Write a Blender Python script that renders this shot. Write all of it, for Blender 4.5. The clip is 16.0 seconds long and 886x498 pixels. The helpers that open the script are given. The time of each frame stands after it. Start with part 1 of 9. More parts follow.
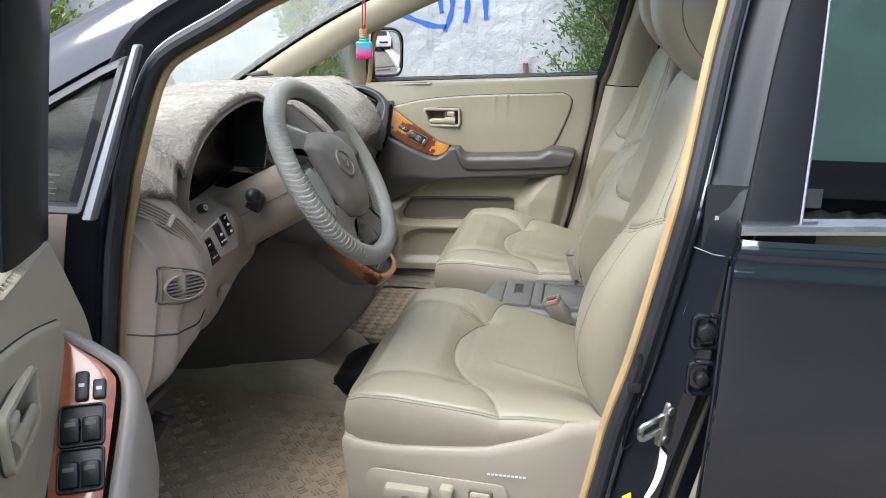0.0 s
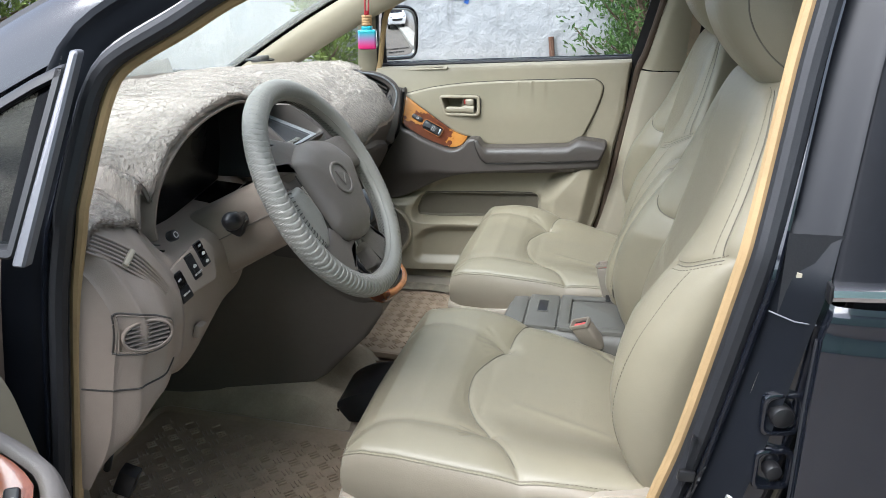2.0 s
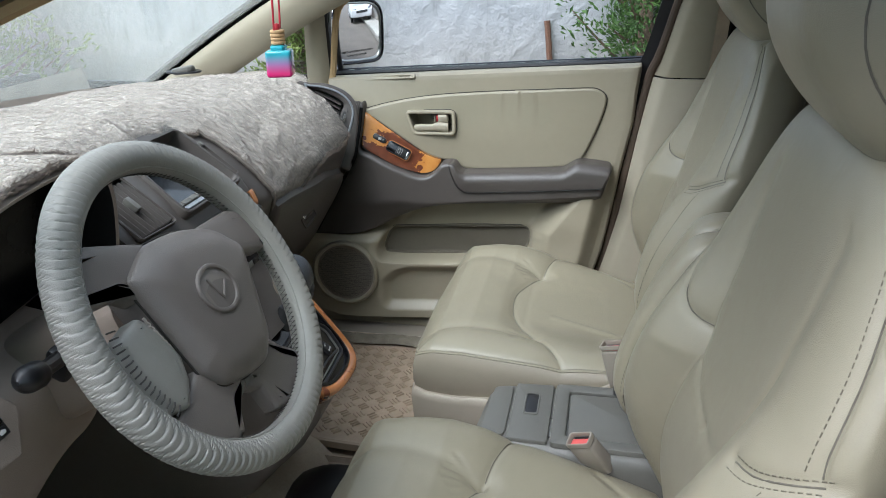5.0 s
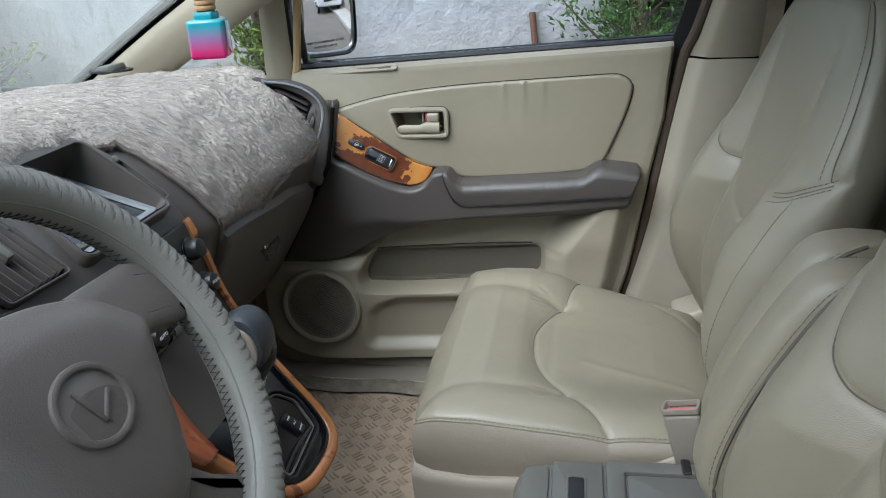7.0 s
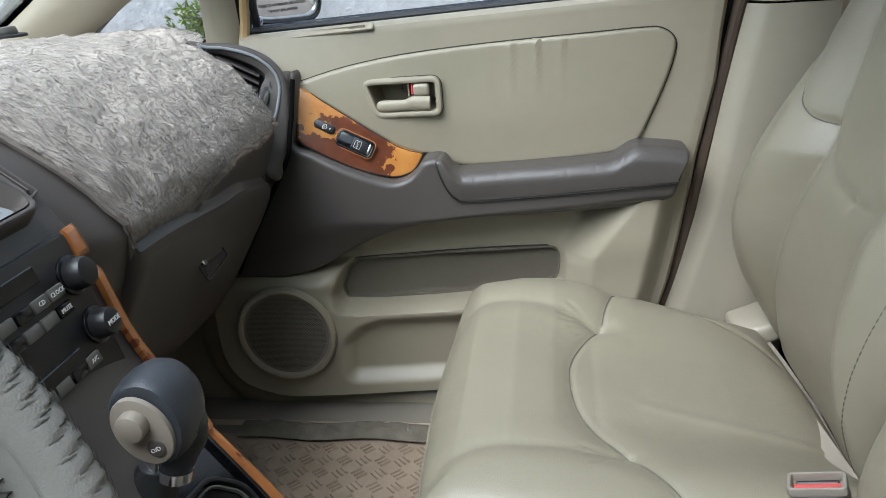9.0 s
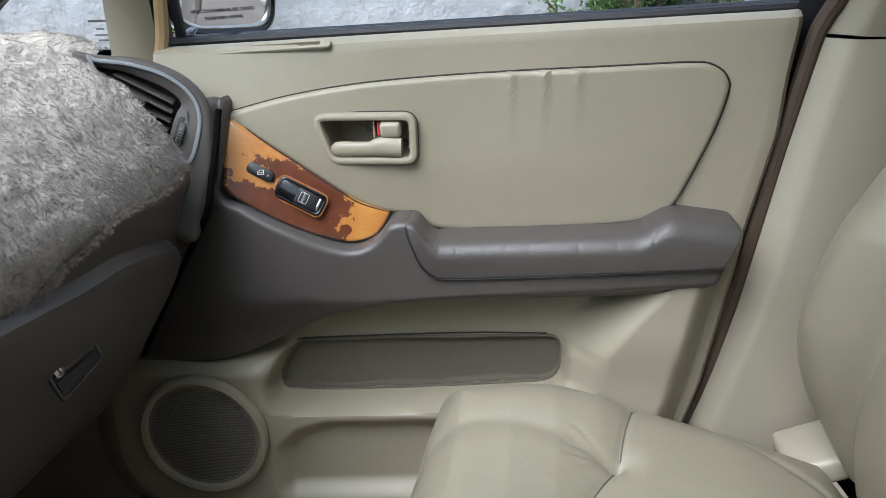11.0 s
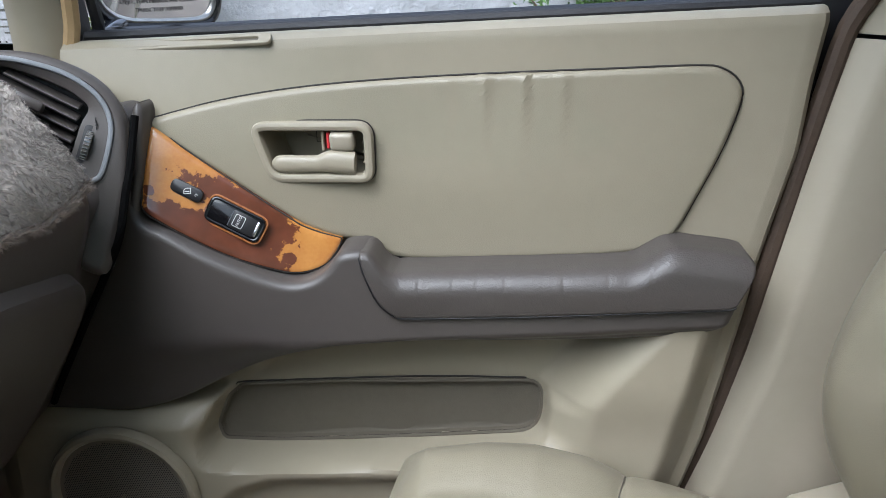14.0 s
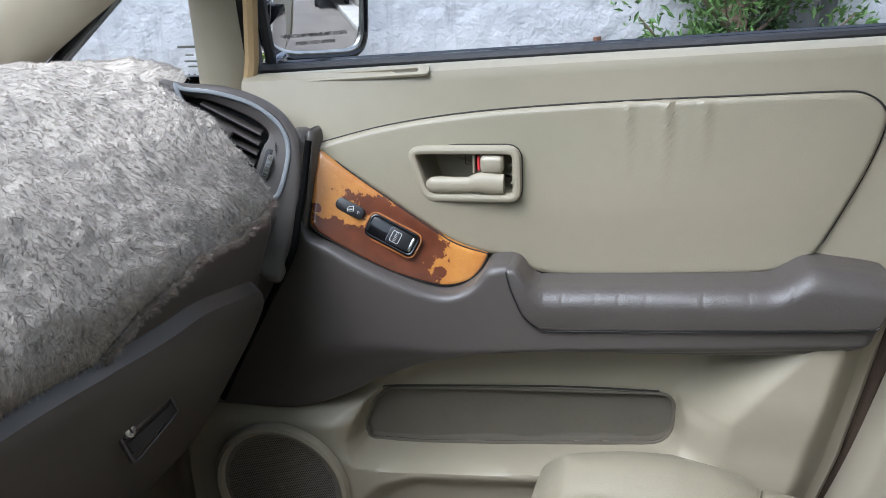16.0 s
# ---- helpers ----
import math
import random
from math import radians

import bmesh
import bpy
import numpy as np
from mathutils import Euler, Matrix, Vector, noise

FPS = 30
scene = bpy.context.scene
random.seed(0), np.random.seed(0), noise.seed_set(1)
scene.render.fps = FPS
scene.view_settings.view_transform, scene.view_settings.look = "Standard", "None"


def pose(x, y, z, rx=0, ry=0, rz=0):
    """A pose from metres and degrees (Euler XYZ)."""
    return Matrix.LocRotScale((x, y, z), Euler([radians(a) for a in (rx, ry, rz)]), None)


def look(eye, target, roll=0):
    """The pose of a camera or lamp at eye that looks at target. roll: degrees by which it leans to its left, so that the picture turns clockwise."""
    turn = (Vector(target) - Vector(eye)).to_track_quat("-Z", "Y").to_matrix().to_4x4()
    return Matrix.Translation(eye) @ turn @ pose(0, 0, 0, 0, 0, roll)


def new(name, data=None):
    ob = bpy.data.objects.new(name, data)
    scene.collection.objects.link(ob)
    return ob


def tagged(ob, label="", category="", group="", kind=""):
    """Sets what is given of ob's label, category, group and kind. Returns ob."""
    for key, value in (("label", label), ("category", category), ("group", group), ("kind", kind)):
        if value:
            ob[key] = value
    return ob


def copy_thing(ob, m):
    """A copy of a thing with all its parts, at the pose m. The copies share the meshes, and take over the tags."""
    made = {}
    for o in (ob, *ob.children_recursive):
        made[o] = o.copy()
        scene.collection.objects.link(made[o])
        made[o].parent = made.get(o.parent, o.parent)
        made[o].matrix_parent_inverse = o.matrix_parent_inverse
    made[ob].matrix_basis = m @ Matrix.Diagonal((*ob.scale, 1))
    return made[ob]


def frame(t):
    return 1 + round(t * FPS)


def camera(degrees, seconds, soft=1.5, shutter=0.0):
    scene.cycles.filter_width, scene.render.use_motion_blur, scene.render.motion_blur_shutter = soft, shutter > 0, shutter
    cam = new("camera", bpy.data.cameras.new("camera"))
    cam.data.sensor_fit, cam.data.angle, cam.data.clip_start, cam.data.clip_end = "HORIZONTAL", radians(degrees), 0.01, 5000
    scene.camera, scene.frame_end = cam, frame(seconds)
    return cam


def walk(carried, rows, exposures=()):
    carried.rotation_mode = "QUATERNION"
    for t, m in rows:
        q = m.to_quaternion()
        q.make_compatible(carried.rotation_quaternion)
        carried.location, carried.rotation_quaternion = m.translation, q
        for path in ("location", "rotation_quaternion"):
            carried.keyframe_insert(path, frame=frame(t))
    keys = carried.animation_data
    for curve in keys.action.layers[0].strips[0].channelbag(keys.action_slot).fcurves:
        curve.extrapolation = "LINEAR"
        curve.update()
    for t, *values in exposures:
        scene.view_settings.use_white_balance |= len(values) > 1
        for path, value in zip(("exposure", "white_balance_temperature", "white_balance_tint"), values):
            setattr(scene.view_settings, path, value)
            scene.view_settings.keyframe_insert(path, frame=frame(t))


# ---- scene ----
cam = camera(59.5, 16.0, soft=0.6)
METRES, EYE, TILT, LEAN, TURN = 2.0, 1.36, -18.0, 0.0, 10.4
ROWS = [
    (0.0, 0.0, 0.0, 0.0, -0.0, 0.0, 0.0),
    (0.5, 0.0143, 0.0001, 0.0067, 1.5, -0.42, -0.37),
    (1.0, 0.0118, 0.0228, 0.0156, 2.22, -0.95, -0.57),
    (1.5, 0.0078, 0.0605, 0.0304, 2.27, -1.71, -0.45),
    (2.0, 0.009, 0.1061, 0.0492, 1.72, -2.3, -0.04),
    (2.5, 0.013, 0.1401, 0.067, 1.4, -2.81, 0.47),
    (3.0, 0.0182, 0.1746, 0.0819, 1.31, -3.06, 0.72),
    (3.5, 0.0339, 0.2139, 0.1016, 1.66, -3.34, 0.82),
    (4.0, 0.0459, 0.2474, 0.1146, 1.93, -3.66, 0.71),
    (6.5, 0.0257, 0.4534, 0.1414, 1.02, -4.12, 2.46),
    (7.0, 0.0233, 0.4961, 0.1422, 0.26, -3.74, 3.09),
    (7.5, 0.0185, 0.5384, 0.1414, -0.61, -3.84, 3.78),
    (8.0, 0.0132, 0.5829, 0.1367, -1.65, -3.92, 4.87),
    (10.5, 0.0087, 0.7843, 0.1606, -2.9, -2.76, 3.65),
    (11.0, 0.0165, 0.8202, 0.1711, -3.27, -2.4, 2.29),
    (11.5, 0.0199, 0.8442, 0.1761, -4.06, -2.03, 1.4),
    (12.0, 0.0233, 0.8685, 0.1792, -4.86, -1.75, 0.95),
    (12.5, 0.0266, 0.8817, 0.1816, -5.19, -1.77, 0.9),
    (13.0, 0.0299, 0.8856, 0.1824, -5.08, -1.91, 1.15),
    (13.5, 0.0332, 0.8888, 0.1836, -4.69, -2.22, 1.54),
    (14.0, 0.0341, 0.8923, 0.1837, -4.3, -2.22, 1.88),
    (14.5, 0.0336, 0.8897, 0.185, -4.22, -2.16, 2.18),
    (15.0, 0.0364, 0.8839, 0.1835, -3.68, -1.77, 2.35),
    (15.5, 0.0317, 0.8774, 0.1823, -1.26, -1.49, 1.99),
    (16.0, 0.0044, 0.8643, 0.1844, 2.46, -0.76, 1.11),
]
walk(cam, [(t, pose(0, -1.82, EYE, TILT, LEAN, TURN) @ pose(METRES * x, METRES * y, METRES * z, 90 + pitch, roll, yaw)) for t, x, y, z, yaw, pitch, roll in ROWS],
     [(0.0, 1.80, 5950, 11), (4.0, 1.66, 5850, 10), (6.7, 1.26, 5650, 10), (8.0, 1.46, 5700, 10), (10.5, 1.54, 5740, 12.5), (12.5, 1.50, 5760, 13.5), (16.0, 1.66, 5620, 14.5)])

# ---- world and light ----
SUN_EL, SUN_AZ = 57.0, 215.0
world = bpy.data.worlds.new("sky")
scene.world = world
world.use_nodes = True
wn = world.node_tree.nodes
sky = wn.new("ShaderNodeTexSky")
sky.sky_type, sky.sun_disc = "NISHITA", False
sky.sun_elevation, sky.sun_rotation = radians(SUN_EL), radians(SUN_AZ)
sky.air_density, sky.dust_density = 1.0, 3.0
haze = wn.new("ShaderNodeHueSaturation")
haze.inputs["Saturation"].default_value = 0.45
world.node_tree.links.new(sky.outputs[0], haze.inputs["Color"])
world.node_tree.links.new(haze.outputs[0], wn["Background"].inputs[0])
wn["Background"].inputs[1].default_value = 0.15
sun_data = bpy.data.lights.new("sun", "SUN")
sun_data.energy, sun_data.angle, sun_data.color = 1.7, radians(56), (1.0, 0.97, 0.93)
sun = new("sun", sun_data)
el, az = radians(SUN_EL), radians(SUN_AZ)
sun_dir = Vector((math.sin(az) * math.cos(el), math.cos(az) * math.cos(el), math.sin(el)))
sun.matrix_world = look(sun_dir * 20, (0, 0, 0))

# ---- materials ----
def mat(name, col, rough=0.5, metal=0.0, col2=None, vscale=6.0, vamt=0.35, bump=0.0, bscale=300.0, btype="noise",
        coat=0.0, spec=0.5, bump2=0.0, bscale2=25.0, rvar=0.08, emit=None, sheen=0.0, alpha_mix=None):
    """A node material: two scales of colour variation, two scales of relief, and gloss that varies."""
    m = bpy.data.materials.new(name)
    m.use_nodes = True
    nt = m.node_tree
    n, l = nt.nodes, nt.links
    b = n["Principled BSDF"]
    tc = n.new("ShaderNodeTexCoord")
    no = n.new("ShaderNodeTexNoise")
    no.inputs["Scale"].default_value, no.inputs["Detail"].default_value = vscale, 5
    l.new(tc.outputs["Object"], no.inputs["Vector"])
    no2 = n.new("ShaderNodeTexNoise")
    no2.inputs["Scale"].default_value, no2.inputs["Detail"].default_value = vscale * 14, 3
    l.new(tc.outputs["Object"], no2.inputs["Vector"])
    add = n.new("ShaderNodeMath")
    add.operation = "MULTIPLY_ADD"
    l.new(no2.outputs["Fac"], add.inputs[0])
    add.inputs[1].default_value = 0.35
    l.new(no.outputs["Fac"], add.inputs[2])
    ramp = n.new("ShaderNodeMapRange")
    ramp.inputs["From Min"].default_value, ramp.inputs["From Max"].default_value = 0.42, 0.92
    l.new(add.outputs[0], ramp.inputs["Value"])
    mix = n.new("ShaderNodeMix")
    mix.data_type = "RGBA"
    c2 = col2 if col2 else tuple(c * (1 - vamt) for c in col)
    mix.inputs["A"].default_value, mix.inputs["B"].default_value = (*c2, 1), (*col, 1)
    l.new(ramp.outputs[0], mix.inputs["Factor"])
    l.new(mix.outputs["Result"], b.inputs["Base Color"])
    rr = n.new("ShaderNodeMapRange")
    rr.inputs["To Min"].default_value, rr.inputs["To Max"].default_value = max(0.0, rough - rvar), min(1.0, rough + rvar)
    l.new(no.outputs["Fac"], rr.inputs["Value"])
    l.new(rr.outputs[0], b.inputs["Roughness"])
    b.inputs["Metallic"].default_value = metal
    b.inputs["Coat Weight"].default_value = coat
    b.inputs["Coat Roughness"].default_value = 0.05
    b.inputs["Specular IOR Level"].default_value = spec
    b.inputs["Sheen Weight"].default_value = sheen
    last = None
    for strength, scale, kind in ((bump2, bscale2, "noise"), (bump, bscale, btype)):
        if strength <= 0:
            continue
        if kind == "voronoi":
            t = n.new("ShaderNodeTexVoronoi")
            t.inputs["Scale"].default_value = scale
            out = t.outputs["Distance"]
        else:
            t = n.new("ShaderNodeTexNoise")
            t.inputs["Scale"].default_value, t.inputs["Detail"].default_value = scale, 4
            out = t.outputs["Fac"]
        l.new(tc.outputs["Object"], t.inputs["Vector"])
        bp = n.new("ShaderNodeBump")
        bp.inputs["Strength"].default_value, bp.inputs["Distance"].default_value = strength, 0.6 / scale
        l.new(out, bp.inputs["Height"])
        if last:
            l.new(last.outputs["Normal"], bp.inputs["Normal"])
        last = bp
    if last:
        l.new(last.outputs["Normal"], b.inputs["Normal"])
    if emit:
        b.inputs["Emission Color"].default_value, b.inputs["Emission Strength"].default_value = (*emit[:3], 1), emit[3]
    return m


def glass(name, tint, gloss=1.0, rough=0.0, veil=0.0):
    """Thin pane: clear with a tint, and a mirror sheen that grows at grazing angles."""
    m = bpy.data.materials.new(name)
    m.use_nodes = True
    n, l = m.node_tree.nodes, m.node_tree.links
    n.remove(n["Principled BSDF"])
    tr = n.new("ShaderNodeBsdfTransparent")
    tr.inputs[0].default_value = (*tint, 1)
    gl = n.new("ShaderNodeBsdfGlossy")
    gl.inputs["Roughness"].default_value = rough
    lw = n.new("ShaderNodeLayerWeight")
    lw.inputs["Blend"].default_value = 0.5
    sch = n.new("ShaderNodeMath")
    sch.operation = "POWER"
    sch.inputs[1].default_value = 5.0
    l.new(lw.outputs["Facing"], sch.inputs[0])
    mul = n.new("ShaderNodeMath")
    mul.operation, mul.use_clamp = "MULTIPLY_ADD", True
    mul.inputs[1].default_value, mul.inputs[2].default_value = 0.96 * min(gloss, 1.0), 0.04 * gloss
    l.new(sch.outputs[0], mul.inputs[0])
    mx = n.new("ShaderNodeMixShader")
    l.new(mul.outputs[0], mx.inputs[0])
    l.new(tr.outputs[0], mx.inputs[1])
    l.new(gl.outputs[0], mx.inputs[2])
    last = mx.outputs[0]
    if veil:
        # a pale layer scattering to both sides, in place of reflected haze
        tl, df, both, dm = n.new("ShaderNodeBsdfTranslucent"), n.new("ShaderNodeBsdfDiffuse"), n.new("ShaderNodeMixShader"), n.new("ShaderNodeMixShader")
        for d in (tl, df):
            d.inputs[0].default_value = (0.72, 0.75, 0.67, 1)
        l.new(tl.outputs[0], both.inputs[1])
        l.new(df.outputs[0], both.inputs[2])
        dm.inputs[0].default_value = veil
        l.new(last, dm.inputs[1])
        l.new(both.outputs[0], dm.inputs[2])
        last = dm.outputs[0]
    l.new(last, n["Material Output"].inputs[0])
    return m


LEATHER = mat("seat_leather", (0.233, 0.210, 0.149), 0.36, bump=0.25, bscale=900, btype="voronoi", vscale=5, vamt=0.1, bump2=0.05, bscale2=18)
LEATHER_SIDE = mat("seat_side_vinyl", (0.245, 0.213, 0.160), 0.45, bump=0.2, bscale=900, btype="voronoi", vscale=5, vamt=0.1, bump2=0.05, bscale2=18)
TAN = mat("tan_trim", (0.300, 0.268, 0.194), 0.42, bump=0.12, bscale=900, btype="voronoi", vscale=4, vamt=0.12)
TAN_PAD = mat("tan_padded_vinyl", (0.268, 0.240, 0.170), 0.42, bump=0.22, bscale=800, btype="voronoi", vscale=4, vamt=0.1)
TAN_PLASTIC = mat("tan_plastic", (0.345, 0.310, 0.235), 0.36, bump=0.08, bscale=600, vscale=4, vamt=0.1)
TAN_STRIP = mat("tan_weatherstrip", (0.38, 0.26, 0.125), 0.75, bump=0.3, bscale=500, vscale=10, vamt=0.25)
BASE = mat("seat_base_plastic", (0.33, 0.29, 0.232), 0.4, bump=0.1, bscale=600, vscale=4, vamt=0.08)
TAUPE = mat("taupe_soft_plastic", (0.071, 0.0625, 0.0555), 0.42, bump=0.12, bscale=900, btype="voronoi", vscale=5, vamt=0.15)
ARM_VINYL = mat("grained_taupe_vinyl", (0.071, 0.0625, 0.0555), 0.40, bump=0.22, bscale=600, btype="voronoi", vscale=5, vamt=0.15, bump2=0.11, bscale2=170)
# the dashboard's taupe on the driver's side, with daylight put into the colour
TAUPE_LIT = mat("lit_taupe_plastic", (0.280, 0.228, 0.188), 0.5, bump=0.25, bscale=650, btype="voronoi", vscale=5, vamt=0.15)
HUB = mat("hub_taupe_plastic", (0.155, 0.136, 0.121), 0.40, bump=0.25, bscale=650, btype="voronoi", vscale=5, vamt=0.15)
TAUPE_DARK = mat("dark_taupe_plastic", (0.145, 0.121, 0.103), 0.5, bump=0.25, bscale=650, btype="voronoi", vscale=5, vamt=0.15)
GREY_COVER = mat("grey_green_cover", (0.255, 0.247, 0.220), 0.42, bump=0.25, bscale=800, btype="voronoi", vscale=8, vamt=0.18)
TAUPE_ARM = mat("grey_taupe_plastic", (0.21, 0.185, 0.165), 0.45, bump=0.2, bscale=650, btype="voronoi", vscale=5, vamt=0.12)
CONSOLE = mat("console_grey_plastic", (0.115, 0.112, 0.098), 0.42, bump=0.15, bscale=700, vscale=6, vamt=0.15)
PLUSH = mat("plush_fabric", (0.80, 0.74, 0.665), 0.95, col2=(0.62, 0.565, 0.50), vscale=7, sheen=0.1)
PLUSH_BASE = mat("plush_backing", (0.40, 0.362, 0.315), 0.95, vscale=20, bump=0.5, bscale=300)
PLUSH_HEM = mat("plush_hem", (0.34, 0.285, 0.235), 0.95, col2=(0.14, 0.11, 0.09), vscale=60)
KNOB_LEATHER = mat("knob_leather", (0.032, 0.036, 0.042), 0.42, bump=0.25, bscale=700, btype="voronoi", vscale=60, vamt=0.3)
TAN_DULL = mat("worn_beige_plastic", (0.235, 0.208, 0.168), 0.4, bump=0.06, bscale=500, vscale=20, vamt=0.15)
PLUSH_EDGE = mat("plush_binding", (0.20, 0.175, 0.15), 0.95, bump=0.8, bscale=400, vscale=30)
BEZEL = mat("blue_grey_satin_plastic", (0.20, 0.215, 0.225), 0.30, vscale=12, vamt=0.12)
BLACK = mat("black_plastic", (0.013, 0.013, 0.014), 0.38, bump=0.1, bscale=500, vscale=12)
BLACK_GLOSS = mat("black_gloss_plastic", (0.006, 0.006, 0.007), 0.12, vscale=8)
FILM = mat("black_post_film", (0.009, 0.010, 0.013), 0.55, spec=0.12, vscale=8)
GAP_SHADE = mat("gap_shade_black", (0.004, 0.004, 0.004), 0.9, spec=0.05, vscale=12)
JAMB = mat("black_jamb_paint", (0.007, 0.0085, 0.012), 0.38, spec=0.28, vscale=5, vamt=0.3, bump=0.03, bscale=700)
DARK_GLASS = mat("dark_instrument_glass", (0.004, 0.004, 0.005), 0.25, spec=0.12, vscale=8)
# the tan weatherstrip as it looks in shade, darkened to brown
TAN_STRIP_SHADED = mat("shaded_tan_weatherstrip", (0.075, 0.05, 0.032), 0.7, vscale=12, bump=0.3, bscale=400)
RUBBER = mat("black_rubber", (0.014, 0.015, 0.018), 0.55, bump=0.2, bscale=300, vscale=10)
PAINT = mat("black_car_paint", (0.007, 0.0085, 0.013), 0.12, coat=1.0, vscale=3, vamt=0.3, bump=0.03, bscale=900, rvar=0.05)
CHROME = mat("brushed_chrome", (0.72, 0.73, 0.76), 0.18, metal=1.0, vscale=20, vamt=0.1)
SATIN = mat("satin_grey_metal", (0.16, 0.165, 0.18), 0.5, metal=0.5, vscale=20, vamt=0.15)
STEEL = mat("zinc_steel", (0.55, 0.54, 0.5), 0.35, metal=1.0, vscale=60, vamt=0.35)
MIRROR = mat("mirror_silver", (0.9, 0.91, 0.93), 0.0, metal=1.0, vamt=0.0, rvar=0.0)
CARPET = mat("beige_carpet", (0.44, 0.37, 0.28), 0.95, col2=(0.30, 0.25, 0.19), vscale=14, bump=1.0, bscale=500)
MATRUB = mat("tan_rubber_mat", (0.39, 0.305, 0.222), 0.42, col2=(0.27, 0.21, 0.15), vscale=9, bump=0.2, bscale=260)
HEADLINER = mat("headliner_cloth", (0.42, 0.38, 0.30), 0.9, bump=0.3, bscale=500)
RED = mat("red_button_plastic", (0.62, 0.045, 0.05), 0.4, vamt=0.15)
WHITE_INK = mat("pale_printing", (0.65, 0.65, 0.62), 0.5, vamt=0.05)
STITCH = mat("stitch_thread", (0.135, 0.118, 0.084), 0.8, vscale=200)
STITCH_DARK = mat("dark_thread", (0.05, 0.045, 0.04), 0.8, vscale=200)
SEAT_SEAM = mat("leather_seam", (0.12, 0.108, 0.082), 0.7, vscale=60)
SEAM = mat("seam_shadow_piping", (0.022, 0.019, 0.015), 0.7, vscale=60)
WINDOW = glass("clear_glass", (0.90, 0.94, 0.92))
# whitened to stand in for the dash mat's reflection in the screen
SCREEN_GLASS = glass("windscreen_glass", (0.84, 0.92, 0.89), 0.6, veil=0.26)
TINT = glass("tinted_glass", (0.10, 0.125, 0.115), 8.0)


def burl(name, light, dark, gloss_rough, cover=0.5):
    """Lacquered figured veneer with worn, ragged dark patches and fine fleck."""
    m = mat(name, light, gloss_rough, coat=0.6, vscale=14, vamt=0.35)
    n, l = m.node_tree.nodes, m.node_tree.links
    b = n["Principled BSDF"]
    base = b.inputs["Base Color"].links[0].from_socket
    tc = n.new("ShaderNodeTexCoord")
    big = n.new("ShaderNodeTexNoise")
    big.inputs["Scale"].default_value, big.inputs["Detail"].default_value = 17, 9
    big.inputs["Roughness"].default_value, big.inputs["Distortion"].default_value = 0.62, 0.5
    l.new(tc.outputs["Object"], big.inputs["Vector"])
    st = n.new("ShaderNodeMapRange")
    st.inputs["From Min"].default_value, st.inputs["From Max"].default_value = cover, cover + 0.035
    l.new(big.outputs["Fac"], st.inputs["Value"])
    mx = n.new("ShaderNodeMix")
    mx.data_type = "RGBA"
    mx.inputs["B"].default_value = (*dark, 1)
    l.new(st.outputs[0], mx.inputs["Factor"])
    l.new(base, mx.inputs["A"])
    l.new(mx.outputs["Result"], b.inputs["Base Color"])
    return m


def flaked(name, light, dark, spots, ang, rough):
    """Lacquered veneer whose dark figure stands in ragged patches: spots are (x, z, half length, half width) along ang."""
    m = mat(name, light, rough, coat=0.5, col2=(light[0] * 0.74, light[1] * 0.60, light[2] * 0.5), vscale=22, bump=0.05, bscale=300)
    n, l = m.node_tree.nodes, m.node_tree.links
    b = n["Principled BSDF"]
    base = b.inputs["Base Color"].links[0].from_socket
    tc = n.new("ShaderNodeTexCoord")
    near = None
    for x, z, lx, lz in spots:
        mp = n.new("ShaderNodeMapping")
        mp.vector_type = "TEXTURE"
        mp.inputs["Location"].default_value = (x, 0.72, z)
        mp.inputs["Rotation"].default_value = (0, radians(ang), 0)
        mp.inputs["Scale"].default_value = (lx, 50.0, lz)
        l.new(tc.outputs["Object"], mp.inputs["Vector"])
        ln = n.new("ShaderNodeVectorMath")
        ln.operation = "LENGTH"
        l.new(mp.outputs[0], ln.inputs[0])
        out = ln.outputs["Value"]
        if near is not None:
            mi = n.new("ShaderNodeMath")
            mi.operation = "MINIMUM"
            l.new(near, mi.inputs[0])
            l.new(out, mi.inputs[1])
            out = mi.outputs[0]
        near = out
    rag = n.new("ShaderNodeTexNoise")
    rag.inputs["Scale"].default_value, rag.inputs["Detail"].default_value = 75, 9
    rag.inputs["Roughness"].default_value = 0.68
    l.new(tc.outputs["Object"], rag.inputs["Vector"])
    sm = n.new("ShaderNodeMath")
    sm.operation = "MULTIPLY_ADD"
    l.new(rag.outputs["Fac"], sm.inputs[0])
    sm.inputs[1].default_value = 2.6
    l.new(near, sm.inputs[2])
    st = n.new("ShaderNodeMapRange")
    st.inputs["From Min"].default_value, st.inputs["From Max"].default_value = 2.52, 2.42
    l.new(sm.outputs[0], st.inputs["Value"])
    mott = n.new("ShaderNodeTexNoise")
    mott.inputs["Scale"].default_value, mott.inputs["Detail"].default_value = 40, 6
    l.new(tc.outputs["Object"], mott.inputs["Vector"])
    dk = n.new("ShaderNodeMix")
    dk.data_type = "RGBA"
    dk.inputs["A"].default_value, dk.inputs["B"].default_value = (*[c * 0.55 for c in dark], 1), (*[c * 1.5 for c in dark], 1)
    l.new(mott.outputs["Fac"], dk.inputs["Factor"])
    mx = n.new("ShaderNodeMix")
    mx.data_type = "RGBA"
    l.new(st.outputs[0], mx.inputs["Factor"])
    l.new(base, mx.inputs["A"])
    l.new(dk.outputs["Result"], mx.inputs["B"])
    l.new(mx.outputs["Result"], b.inputs["Base Color"])
    return m


